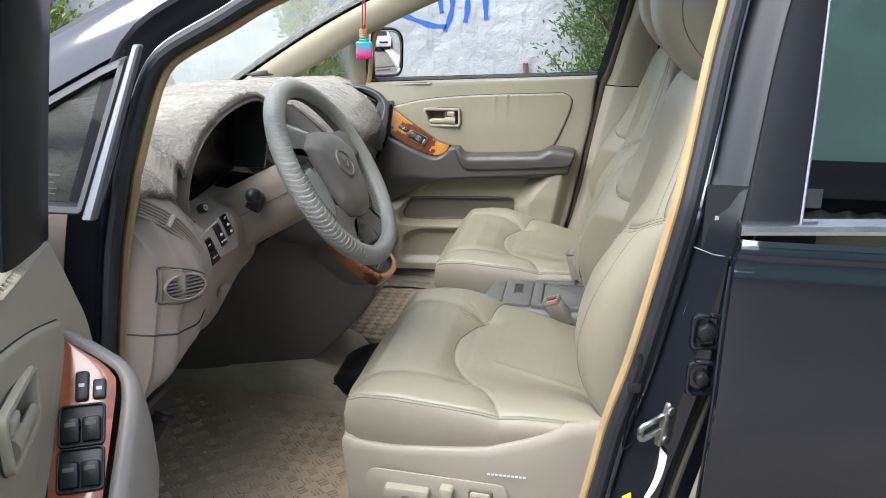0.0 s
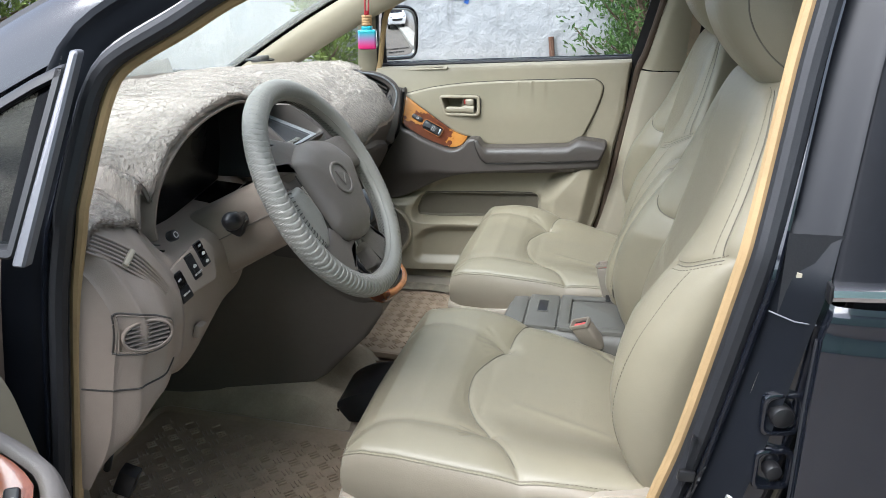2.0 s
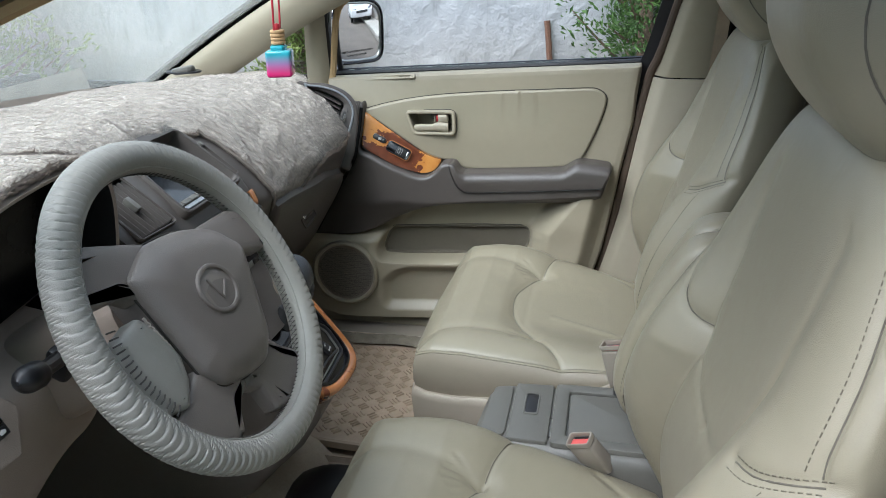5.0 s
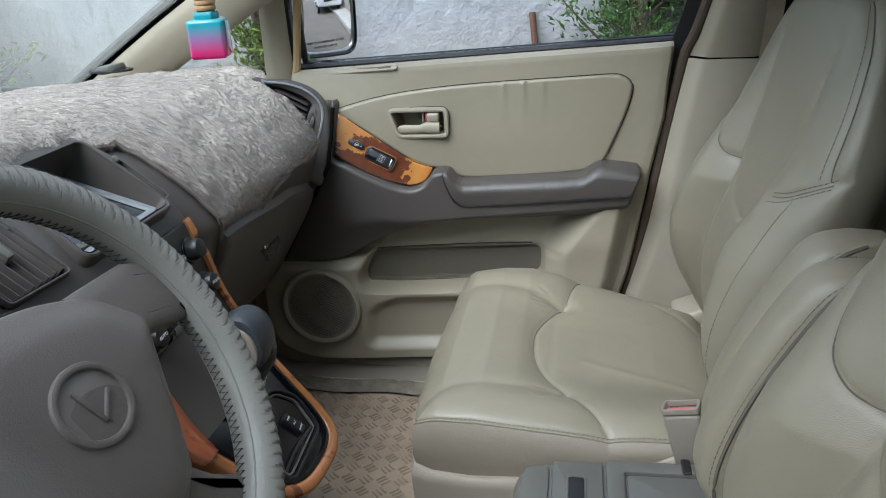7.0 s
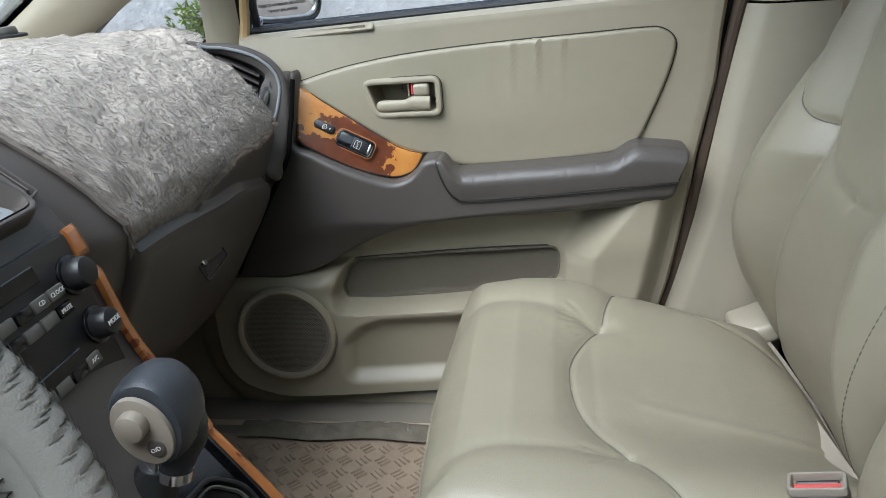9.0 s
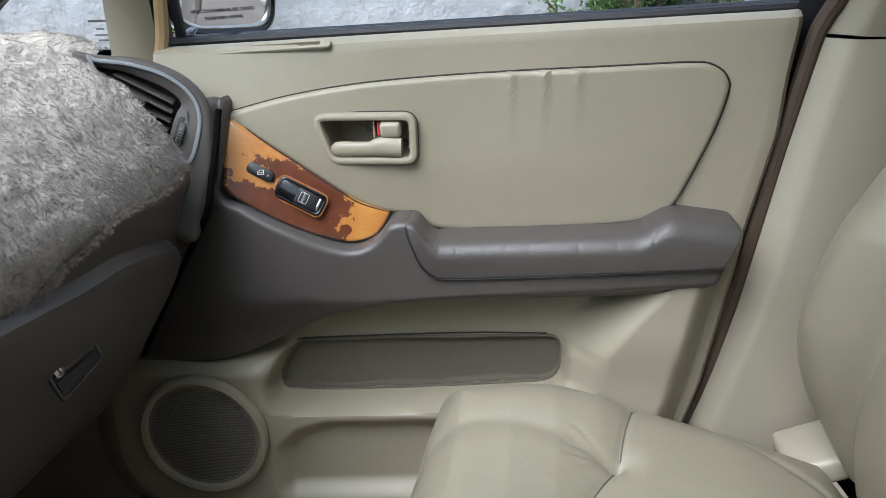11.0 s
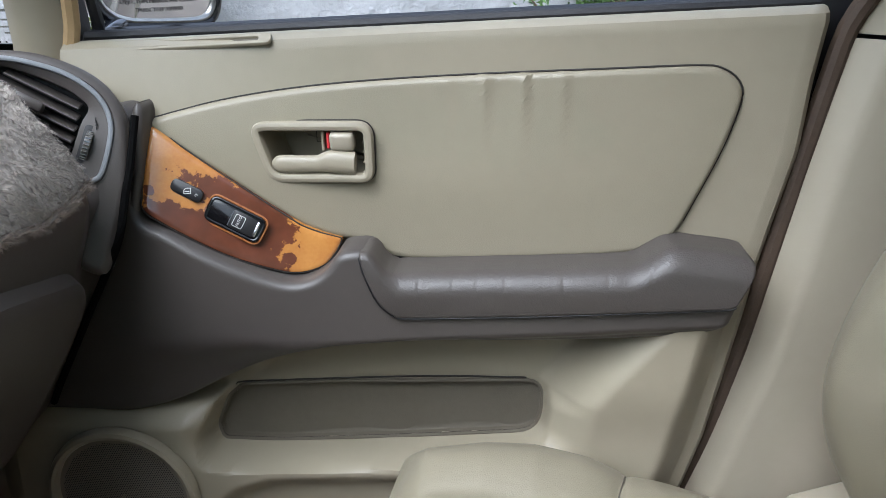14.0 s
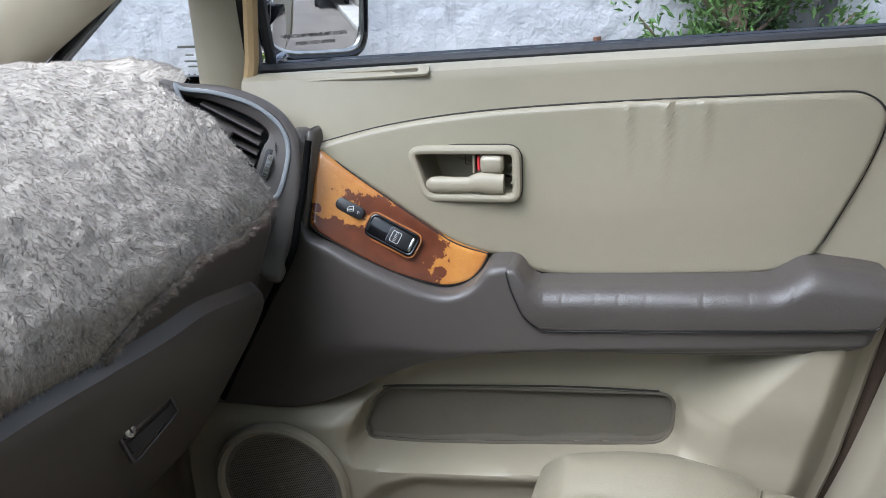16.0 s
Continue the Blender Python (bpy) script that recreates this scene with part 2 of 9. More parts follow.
WOOD = flaked("worn_burl_veneer", (0.47, 0.215, 0.05), (0.105, 0.032, 0.015),
              [(-0.588, 0.902, 0.060, 0.0150), (-0.552, 0.929, 0.050, 0.012), (-0.516, 0.896, 0.022, 0.014), (-0.530, 0.872, 0.030, 0.010), (-0.636, 0.944, 0.006, 0.004), (-0.500, 0.868, 0.007, 0.005)], 27.0, 0.2)
WOOD_MID = burl("orange_burl_veneer", (0.40, 0.15, 0.045), (0.14, 0.035, 0.012), 0.2, 0.57)
WOOD_RED = burl("red_burl_veneer", (0.44, 0.13, 0.055), (0.26, 0.07, 0.03), 0.16, 0.56)


# ---- mesh tools ----
def obj(name, bm, material, smooth=35.0):
    me = bpy.data.meshes.new(name)
    bmesh.ops.recalc_face_normals(bm, faces=bm.faces)
    bm.to_mesh(me)
    bm.free()
    me.materials.append(material)
    me.shade_smooth()
    me.set_sharp_from_angle(angle=radians(smooth))
    return new(name, me)


def part(name, bm, material, parent, label="", smooth=35.0):
    ob = obj(name, bm, material, smooth)
    ob.parent = parent
    if label:
        tagged(ob, label)
    return ob


def thing(name, label, category, at=(0, 0, 0), group="", kind=""):
    e = new(name)
    e.empty_display_size = 0.05
    e.matrix_world = Matrix.Translation(at) if len(at) == 3 else at
    return tagged(e, label, category, group, kind)


def join(*bms):
    """Several bmeshes into the first."""
    out = bms[0]
    for b in bms[1:]:
        me = bpy.data.meshes.new("tmp")
        b.to_mesh(me)
        b.free()
        out.from_mesh(me)
        bpy.data.meshes.remove(me)
    return out


def moved(bm, m):
    bmesh.ops.transform(bm, matrix=m, verts=bm.verts)
    return bm


def rbox(sx, sy, sz, r=0.003, seg=2, m=None, taper=None):
    """Box with rounded edges, centred. taper: scale of the top in x and y."""
    bm = bmesh.new()
    bmesh.ops.create_cube(bm, size=1.0)
    for v in bm.verts:
        v.co = Vector((v.co.x * sx, v.co.y * sy, v.co.z * sz))
        if taper and v.co.z > 0:
            v.co.x *= taper[0]
            v.co.y *= taper[1]
    if r > 0:
        bmesh.ops.bevel(bm, geom=bm.edges[:], offset=min(r, 0.49 * min(sx, sy, sz)), segments=seg, profile=0.5, affect="EDGES")
    return moved(bm, m) if m else bm


def rod(r, h, n=24, bevel=0.002, m=None, r2=None):
    """Upright cylinder or cone along z, centred, with rounded rims."""
    bm = bmesh.new()
    bmesh.ops.create_cone(bm, cap_ends=True, segments=n, radius1=r, radius2=r if r2 is None else r2, depth=h)
    if bevel > 0:
        es = [e for e in bm.edges if len(e.link_faces) == 2 and any(len(f.verts) > 4 for f in e.link_faces)]
        bmesh.ops.bevel(bm, geom=es, offset=bevel, segments=2, profile=0.5, affect="EDGES")
    return moved(bm, m) if m else bm


def grid_mesh(P, close_u=False, close_v=False, cap=False):
    """Mesh from an array of points [i][j]; cap closes the first and last rows."""
    P = np.asarray(P, dtype=float)
    nu, nv = P.shape[:2]
    bm = bmesh.new()
    vs = [[bm.verts.new(P[i, j]) for j in range(nv)] for i in range(nu)]
    for i in range(nu if close_u else nu - 1):
        for j in range(nv if close_v else nv - 1):
            a, b, c, d = vs[i][j], vs[(i + 1) % nu][j], vs[(i + 1) % nu][(j + 1) % nv], vs[i][(j + 1) % nv]
            bm.faces.new((a, b, c, d))
    if cap:
        bm.faces.new(vs[0])
        bm.faces.new(vs[-1])
    return bm


def spline(pts, n, closed=False):
    """n points along a smooth curve through pts (any dimension), evenly by length."""
    p = np.asarray(pts, dtype=float)
    if closed:
        q = np.vstack([p[-1], p, p[0], p[1]])
    else:
        q = np.vstack([2 * p[0] - p[1], p, 2 * p[-1] - p[-2]])
    out = []
    for i in range(1, len(q) - 2):
        for t in np.linspace(0, 1, 24, endpoint=False):
            a, b, c, d = q[i - 1], q[i], q[i + 1], q[i + 2]
            out.append(0.5 * ((2 * b) + (c - a) * t + (2 * a - 5 * b + 4 * c - d) * t * t + (3 * b - a - 3 * c + d) * t ** 3))
    if closed:
        out.append(p[0])
    else:
        out.append(p[-1])
    out = np.array(out)
    s = np.r_[0, np.cumsum(np.linalg.norm(np.diff(out, axis=0), axis=1))]
    u = np.linspace(0, s[-1], n, endpoint=not closed)
    return np.stack([np.interp(u, s, out[:, k]) for k in range(p.shape[1])], 1)


def tube(pts, r, n=10, closed=False, flat=1.0, up=(0, 0, 1)):
    """Round or flattened section swept along 3D points; r a number or one per point."""
    p = np.asarray(pts, dtype=float)
    k = len(p)
    rr = np.full(k, r) if np.isscalar(r) else np.asarray(r)
    tan = np.roll(p, -1, 0) - np.roll(p, 1, 0) if closed else np.gradient(p, axis=0)
    tan /= np.linalg.norm(tan, axis=1)[:, None] + 1e-12
    a = np.cross(tan, np.array(up, dtype=float))
    bad = np.linalg.norm(a, axis=1) < 1e-3
    a[bad] = np.cross(tan[bad], (0.3, 0.9, 0.1))
    a /= np.linalg.norm(a, axis=1)[:, None]
    b = np.cross(a, tan)
    th = np.linspace(0, 2 * np.pi, n, endpoint=False)
    P = p[:, None] + rr[:, None, None] * (np.cos(th)[None, :, None] * a[:, None] + flat * np.sin(th)[None, :, None] * b[:, None])
    return grid_mesh(P, close_u=closed, close_v=True, cap=not closed)


def rounded(pts, r, n=5):
    """2D outline with its corners rounded; r a number or one per corner."""
    p = [Vector(a) for a in pts]
    rs = [r] * len(p) if np.isscalar(r) else r
    out = []
    for i, c in enumerate(p):
        a, b = (p[i - 1] - c), (p[(i + 1) % len(p)] - c)
        la, lb = a.length, b.length
        ang = a.angle(b)
        d = min(rs[i] / max(math.tan(ang / 2), 1e-3), 0.48 * la, 0.48 * lb)
        if d < 1e-6:
            out.append(tuple(c))
            continue
        s, e = c + a / la * d, c + b / lb * d
        for k in range(n + 1):
            t = k / n
            out.append(tuple((1 - t) ** 2 * s + 2 * t * (1 - t) * c + t * t * e))
    return out


def basis(o, ex, ey):
    """Matrix whose x and y axes are ex and ey, at o."""
    ex, ey = Vector(ex).normalized(), Vector(ey).normalized()
    ez = ex.cross(ey).normalized()
    ey = ez.cross(ex)
    return Matrix.Translation(o) @ Matrix((ex, ey, ez)).transposed().to_4x4()


def inset(pts, d):
    """Outline moved inwards by d (counter-clockwise or clockwise, either way inwards)."""
    p = np.asarray(pts, dtype=float)
    x, y = p[:, 0], p[:, 1]
    area = np.sum(x * np.roll(y, -1) - np.roll(x, -1) * y)
    t = np.roll(p, -1, 0) - np.roll(p, 1, 0)
    t /= np.linalg.norm(t, axis=1)[:, None] + 1e-12
    nrm = np.stack([-t[:, 1], t[:, 0]], 1) * (1 if area > 0 else -1)
    return p + nrm * d


def plate(pts, depth, bevel=0.002, m=None, dome=0.0):
    """Outline in x and y, raised from z = 0 to z = depth, with a rounded front rim."""
    p = np.asarray(pts, dtype=float)
    rows = [np.c_[p, np.zeros(len(p))], np.c_[p, np.full(len(p), depth - bevel)]]
    for k in (0.5, 1.0):
        a = k * math.pi / 2
        rows.append(np.c_[inset(p, bevel * (1 - math.cos(a))), np.full(len(p), depth - bevel + bevel * math.sin(a))])
    bm = grid_mesh(np.array(rows), close_v=True, cap=True)
    return moved(bm, m) if m else bm


def ring(outer, inner, depth, bevel=0.002, m=None, back=0.0):
    """Frame between two outlines of equal count, raised to depth with rounded rims."""
    o, i = np.asarray(outer, dtype=float), np.asarray(inner, dtype=float)
    d = (i - o)
    L = np.linalg.norm(d, axis=1)[:, None] + 1e-9
    e = d / L * bevel
    k = len(o)
    z = lambda p, h: np.c_[p, np.full(k, h)]
    rows = [z(o, back), z(o, depth - bevel), z(o + e * 0.3, depth - bevel * 0.3), z(o + e, depth), z(i - e, depth), z(i - e * 0.3, depth - bevel * 0.3), z(i, depth - bevel), z(i, back)]
    bm = grid_mesh(np.array(rows), close_v=True, close_u=True)
    return moved(bm, m) if m else bm


def rrect(w, h, r, n=5):
    return rounded([(-w / 2, -h / 2), (w / 2, -h / 2), (w / 2, h / 2), (-w / 2, h / 2)], r, n)


def edge_steps(n, k=5):
    """Parameters 0..1, closer together at both ends."""
    u = np.linspace(0, 1, n)
    return 0.5 * (u + 0.5 - 0.5 * np.cos(np.pi * u))


def sstep(a, b, x):
    t = np.clip((np.asarray(x, dtype=float) - a) / (b - a), 0, 1)
    return t * t * (3 - 2 * t)


def seg_dist(px, py, line):
    """Distance from points to a polyline in 2D."""
    best = np.full(np.shape(px), 1e9)
    l = np.asarray(line, dtype=float)
    for (ax, ay), (bx, by) in zip(l[:-1], l[1:]):
        dx, dy = bx - ax, by - ay
        t = np.clip(((px - ax) * dx + (py - ay) * dy) / (dx * dx + dy * dy + 1e-12), 0, 1)
        best = np.minimum(best, np.hypot(px - ax - t * dx, py - ay - t * dy))
    return best


def dashes(pts, length=0.0045, gap=0.0025, r=0.0006, lift=0.0004, normals=None):
    """Stitches: short thread pieces along 3D points."""
    p = np.asarray(pts, dtype=float)
    s = np.r_[0, np.cumsum(np.linalg.norm(np.diff(p, axis=0), axis=1))]
    out = bmesh.new()
    a = 0.0
    at = lambda u: np.array([np.interp(u, s, p[:, k]) for k in range(3)])
    while a + length < s[-1]:
        q0, q1 = at(a), at(a + length)
        d = q1 - q0
        d /= np.linalg.norm(d) + 1e-9
        w = np.cross(d, (0.31, 0.2, 0.93))
        w /= np.linalg.norm(w) + 1e-9
        h = np.cross(w, d)
        ring0 = [out.verts.new(q0 + r * (math.cos(t) * w + math.sin(t) * h)) for t in (0, 1.57, 3.14, 4.71)]
        ring1 = [out.verts.new(q1 + r * (math.cos(t) * w + math.sin(t) * h)) for t in (0, 1.57, 3.14, 4.71)]
        for k in range(4):
            out.faces.new((ring0[k], ring0[(k + 1) % 4], ring1[(k + 1) % 4], ring1[k]))
        a += length + gap
    return out


def patch(bottom, top, yf, nu=60, nv=30, roll=0.012, depth=0.015, back=0.03, wrinkle=None, hole=None):
    """A padded panel in the x-z plane between a bottom and a top curve: its face lies at y = yf(x, z), and its rim rolls away by depth
    within roll of the edge, then goes straight back. wrinkle(x, z) lowers the face further."""
    u, v = edge_steps(nu), edge_steps(nv)
    B, T = spline(bottom, 400), spline(top, 400)
    s = np.linspace(0, 1, 400)
    bx, bz = np.interp(u, s, B[:, 0]), np.interp(u, s, B[:, 1])
    tx, tz = np.interp(u, s, T[:, 0]), np.interp(u, s, T[:, 1])
    X = bx[:, None] * (1 - v) + tx[:, None] * v
    Z = bz[:, None] * (1 - v) + tz[:, None] * v
    rim = np.vstack([np.c_[bx, bz], np.c_[tx, tz]])
    loop = [np.c_[bx, bz], np.c_[tx, tz], np.array([[bx[0], bz[0]], [tx[0], tz[0]]]), np.array([[bx[-1], bz[-1]], [tx[-1], tz[-1]]])]
    D = np.full(X.shape, 1e9)
    for c in loop:
        D = np.minimum(D, seg_dist(X, Z, c))
    t = np.clip(1 - D / roll, 0, 1)
    Y = yf(X, Z) + depth * (1 - np.sqrt(np.clip(1 - t * t, 0, 1)))
    if wrinkle:
        Y = Y + wrinkle(X, Z)
    P = np.stack([X, Y, Z], 2)
    edge = np.concatenate([P[:, 0], P[-1, 1:], P[-2::-1, -1], P[0, -2:0:-1]])
    bm = grid_mesh(P)
    if hole:
        gone = [f for f in bm.faces if hole(f.calc_center_median().x, f.calc_center_median().z)]
        bmesh.ops.delete(bm, geom=gone, context="FACES")
    rows = np.stack([edge, edge + (0, back, 0)])
    bm = join(bm, grid_mesh(rows, close_v=True))
    bmesh.ops.remove_doubles(bm, verts=bm.verts, dist=1e-5)
    return bm

# ---- ground, wall and far surroundings (large structure) ----
ASPHALT = mat("dusty_asphalt", (0.150, 0.130, 0.110), 0.9, vscale=1.2, vamt=0.35, bump=0.6, bscale=90)
bm = bmesh.new()
bmesh.ops.create_grid(bm, x_segments=24, y_segments=24, size=400)
ground = tagged(obj("ground", bm, ASPHALT), "dusty brown-grey asphalt of the street", "ground", kind="structure")


def wall_material():
    """Old lime-washed cement: mottled, streaked downwards, dirty and brown at its foot."""
    m = mat("stained_limewash", (0.43, 0.435, 0.45), 0.9, col2=(0.28, 0.29, 0.305), vscale=1.6, bump=0.5, bscale=60, bump2=0.4, bscale2=9)
    n, l = m.node_tree.nodes, m.node_tree.links
    b = n["Principled BSDF"]
    base = b.inputs["Base Color"].links[0].from_socket
    tc = n.new("ShaderNodeTexCoord")
    mp = n.new("ShaderNodeMapping")
    mp.inputs["Scale"].default_value = (9.0, 1.0, 1.3)
    l.new(tc.outputs["Object"], mp.inputs["Vector"])
    st = n.new("ShaderNodeTexNoise")
    st.inputs["Scale"].default_value, st.inputs["Detail"].default_value, st.inputs["Roughness"].default_value = 1.6, 8, 0.68
    l.new(mp.outputs[0], st.inputs["Vector"])
    r = n.new("ShaderNodeMapRange")
    r.inputs["From Min"].default_value, r.inputs["From Max"].default_value = 0.56, 0.70
    l.new(st.outputs["Fac"], r.inputs["Value"])
    mx = n.new("ShaderNodeMix")
    mx.data_type = "RGBA"
    mx.inputs["B"].default_value = (0.19, 0.195, 0.2, 1)
    sc = n.new("ShaderNodeMath")
    sc.operation = "MULTIPLY"
    sc.inputs[1].default_value = 0.6
    l.new(r.outputs[0], sc.inputs[0])
    l.new(sc.outputs[0], mx.inputs["Factor"])
    l.new(base, mx.inputs["A"])
    low = n.new("ShaderNodeTexNoise")
    low.inputs["Scale"].default_value, low.inputs["Detail"].default_value = 2.2, 6
    l.new(tc.outputs["Object"], low.inputs["Vector"])
    sp = n.new("ShaderNodeSeparateXYZ")
    l.new(tc.outputs["Object"], sp.inputs[0])
    hz = n.new("ShaderNodeMapRange")
    hz.inputs["From Min"].default_value, hz.inputs["From Max"].default_value = 1.0, 0.3
    l.new(sp.outputs["Z"], hz.inputs["Value"])
    lw = n.new("ShaderNodeMath")
    lw.operation = "MULTIPLY"
    l.new(hz.outputs[0], lw.inputs[0])
    l.new(low.outputs["Fac"], lw.inputs[1])
    mx2 = n.new("ShaderNodeMix")
    mx2.data_type = "RGBA"
    mx2.inputs["B"].default_value = (0.34, 0.27, 0.2, 1)
    l.new(lw.outputs[0], mx2.inputs["Factor"])
    l.new(mx.outputs["Result"], mx2.inputs["A"])
    l.new(mx2.outputs["Result"], b.inputs["Base Color"])
    return m


WALL_Y = 3.43
WALLMAT = wall_material()
bm = rbox(40, 0.25, 3.0, 0.02, m=pose(-6, WALL_Y + 0.125, 1.5))
wall_far = tagged(obj("wall_street", bm, WALLMAT), "old whitewashed cement wall with blue spray paint and stains", "wall", kind="structure")
BLUE = mat("blue_spray_paint", (0.03, 0.11, 0.42), 0.8, vscale=8, vamt=0.3)
GREEN_WALL = mat("mint_painted_wall", (0.34, 0.55, 0.43), 0.8, vscale=1.5, vamt=0.2, bump=0.3, bscale=40)


# ---- car body ----
PASS_DX = -0.062


def y_strip(z):
    return -0.77 + 0.3 * max(0.0, z - 1.1)


def y_jamb(z):
    return -0.80 + 0.36 * max(0.0, z - 1.08)


def y_skin(z):
    return -0.857 + 0.42 * max(0.0, z - 1.06)


APERTURE = [(-0.80, 0.46), (-0.768, 0.62), (-0.74, 0.769), (-0.702, 0.975), (-0.672, 1.086), (-0.648, 1.19), (-0.632, 1.243), (-0.608, 1.274), (-0.531, 1.316),
            (-0.458, 1.356), (-0.33, 1.405), (-0.15, 1.46), (0.05, 1.485), (0.15, 1.465), (0.181, 1.40), (0.174, 1.357), (0.160, 1.285), (0.137, 1.141),
            (0.108, 0.982), (0.083, 0.858), (0.057, 0.758), (0.032, 0.619), (0.0, 0.48), (-0.05, 0.425), (-0.4, 0.415), (-0.74, 0.42)]
AP = spline(APERTURE, 220, closed=True)


def ap_out(d):
    """The door opening's outline moved outwards by d."""
    return inset(AP, -d)


def ap_row(d, yf, dy=0.0, s=1):
    o = ap_out(d)
    shift = PASS_DX if s < 0 else 0.0
    return np.array([(x + shift, s * (yf(z) + dy), z) for x, z in o])


car_body = thing("car_body", "glossy black body shell of a parked car", "car body", (-0.3, 0, 0))
car_body.matrix_world = Matrix()


def side_frame(s):
    """One side's door opening: jamb, rubber seal and tan edge trim. s is -1 for the driver's side as built, +1 mirrored."""
    k = -s
    if k < 0:
        # the closed door hides this side's jamb: only the trim round the top and front shows
        c3 = ap_row(-0.002, y_strip, 0.001, k)
        keep = np.array([not (x > -0.3 and z < 1.40) and z > 0.95 for x, y, z in c3])
        i = int(np.argmax(~keep & np.roll(keep, -1)))
        c3, keep = np.roll(c3, -i - 1, 0), np.roll(keep, -i - 1)
        part("edge_trim", tube(c3[keep], 0.0085, 8, up=(0, 1, 0)), TAN_STRIP, car_body, "tan fabric-covered edge trim")
        band = spline([(-0.09, 0.785, 0.45), (-0.062, 0.785, 0.55), (-0.031, 0.785, 0.648), (-0.006, 0.785, 0.774), (0.008, 0.785, 0.854), (0.030, 0.785, 0.981), (0.042, 0.785, 1.049), (0.052, 0.783, 1.10), (0.068, 0.772, 1.14), (0.096, 0.74, 1.25), (0.12, 0.707, 1.36), (0.135, 0.685, 1.44)], 60)
        # same strip as the driver's, with its shade put into the colour
        part("edge_trim", tube(band, 0.0105, 10, up=(0, 1, 0)), TAN_STRIP_SHADED, car_body, "tan fabric-covered edge trim, darkened as in shade")
        part("gap_filler", grid_mesh([[(float(np.interp(z, band[:, 2], band[:, 0])) + dx, 0.80 - 0.3 * max(0, z - 1.1), z) for dx in (-0.035, 0.0, 0.035)] for z in np.linspace(0.45, 1.44, 24)]), RUBBER, car_body)
        return
    part("door_jamb", grid_mesh(np.array([ap_row(0.004, y_strip, 0.02, k), ap_row(0.012, y_strip, -0.008, k), ap_row(0.03, y_jamb, 0.012, k), ap_row(0.045, y_jamb, 0.0, k),
         ap_row(0.058, y_jamb, -0.004, k), ap_row(0.066, y_jamb, -0.012, k), ap_row(0.074, y_jamb, -0.014, k)]), close_v=True), JAMB if k > 0 else RUBBER, car_body)
    c = ap_row(0.012, y_strip, -0.016, k)
    part("door_seal", tube(c, 0.0125, 10, closed=True, up=(0, 1, 0)), RUBBER, car_body)
    c2 = ap_row(0.026, y_jamb, 0.004, k)
    part("jamb_bead", tube(c2, 0.0042, 8, closed=True, up=(0, 1, 0)), PAINT, car_body)
    c3 = ap_row(-0.002, y_strip, 0.001, k)
    part("edge_trim", tube(c3, 0.0075, 8, closed=True, up=(0, 1, 0)), TAN_STRIP if k > 0 else TAN_STRIP_SHADED, car_body, "tan fabric-covered edge trim" if k > 0 else "tan edge trim, darkened as in shade")


side_frame(-1)
side_frame(1)


def slab(name, rows, material, label="", thick=0.006, cap=True):
    """A sheet of points thickened along its normals."""
    bm = grid_mesh(np.array(rows))
    bmesh.ops.recalc_face_normals(bm, faces=bm.faces)
    bmesh.ops.solidify(bm, geom=bm.faces[:], thickness=thick)
    return part(name, bm, material, car_body, label)


# roof skin and headliner, windscreen pillars and screen
def roof_line(x):
    return 1.62 - 0.09 * ((x - 0.55) / 1.0) ** 2


ys = np.linspace(-1, 1, 17)
rows = []
for x in np.linspace(-0.18, 2.3, 24):
    w = 0.66
    rows.append([(x, w * y, roof_line(x) - 0.05 * abs(y) ** 3) for y in ys])
slab("roof", rows, PAINT, "", 0.004)
rows = [[(x, 0.655 * y, roof_line(x) - 0.04 - 0.05 * abs(y) ** 3) for y in ys] for x in np.linspace(-0.17, 2.28, 24)]
slab("headliner", rows, HEADLINER, "pale cloth headliner", 0.01)

SCREEN_TOP, SCREEN_BOT = (-0.19, 1.545), (-1.20, 1.095)


def screen_pt(u, v):
    """Windscreen surface: u across from -1 to 1, v from the base to the top."""
    hw = 0.735 * (1 - v) + 0.60 * v
    x = SCREEN_BOT[0] * (1 - v) + SCREEN_TOP[0] * v - 0.03 * math.sin(math.pi * v)
    z = SCREEN_BOT[1] * (1 - v) + SCREEN_TOP[1] * v + 0.03 * math.sin(math.pi * v)
    bow = (1 - u * u)
    return (x - 0.16 * bow * (1 - 0.4 * v), hw * u, z - 0.02 * (1 - bow) * (1 - v) + 0.012 * bow)


windscreen = part("windscreen", grid_mesh([[screen_pt(u, v) for u in np.linspace(-0.985, 0.985, 41)] for v in np.linspace(0, 1, 21)]), SCREEN_GLASS, car_body, "curved clear windscreen")
windscreen.visible_shadow = False

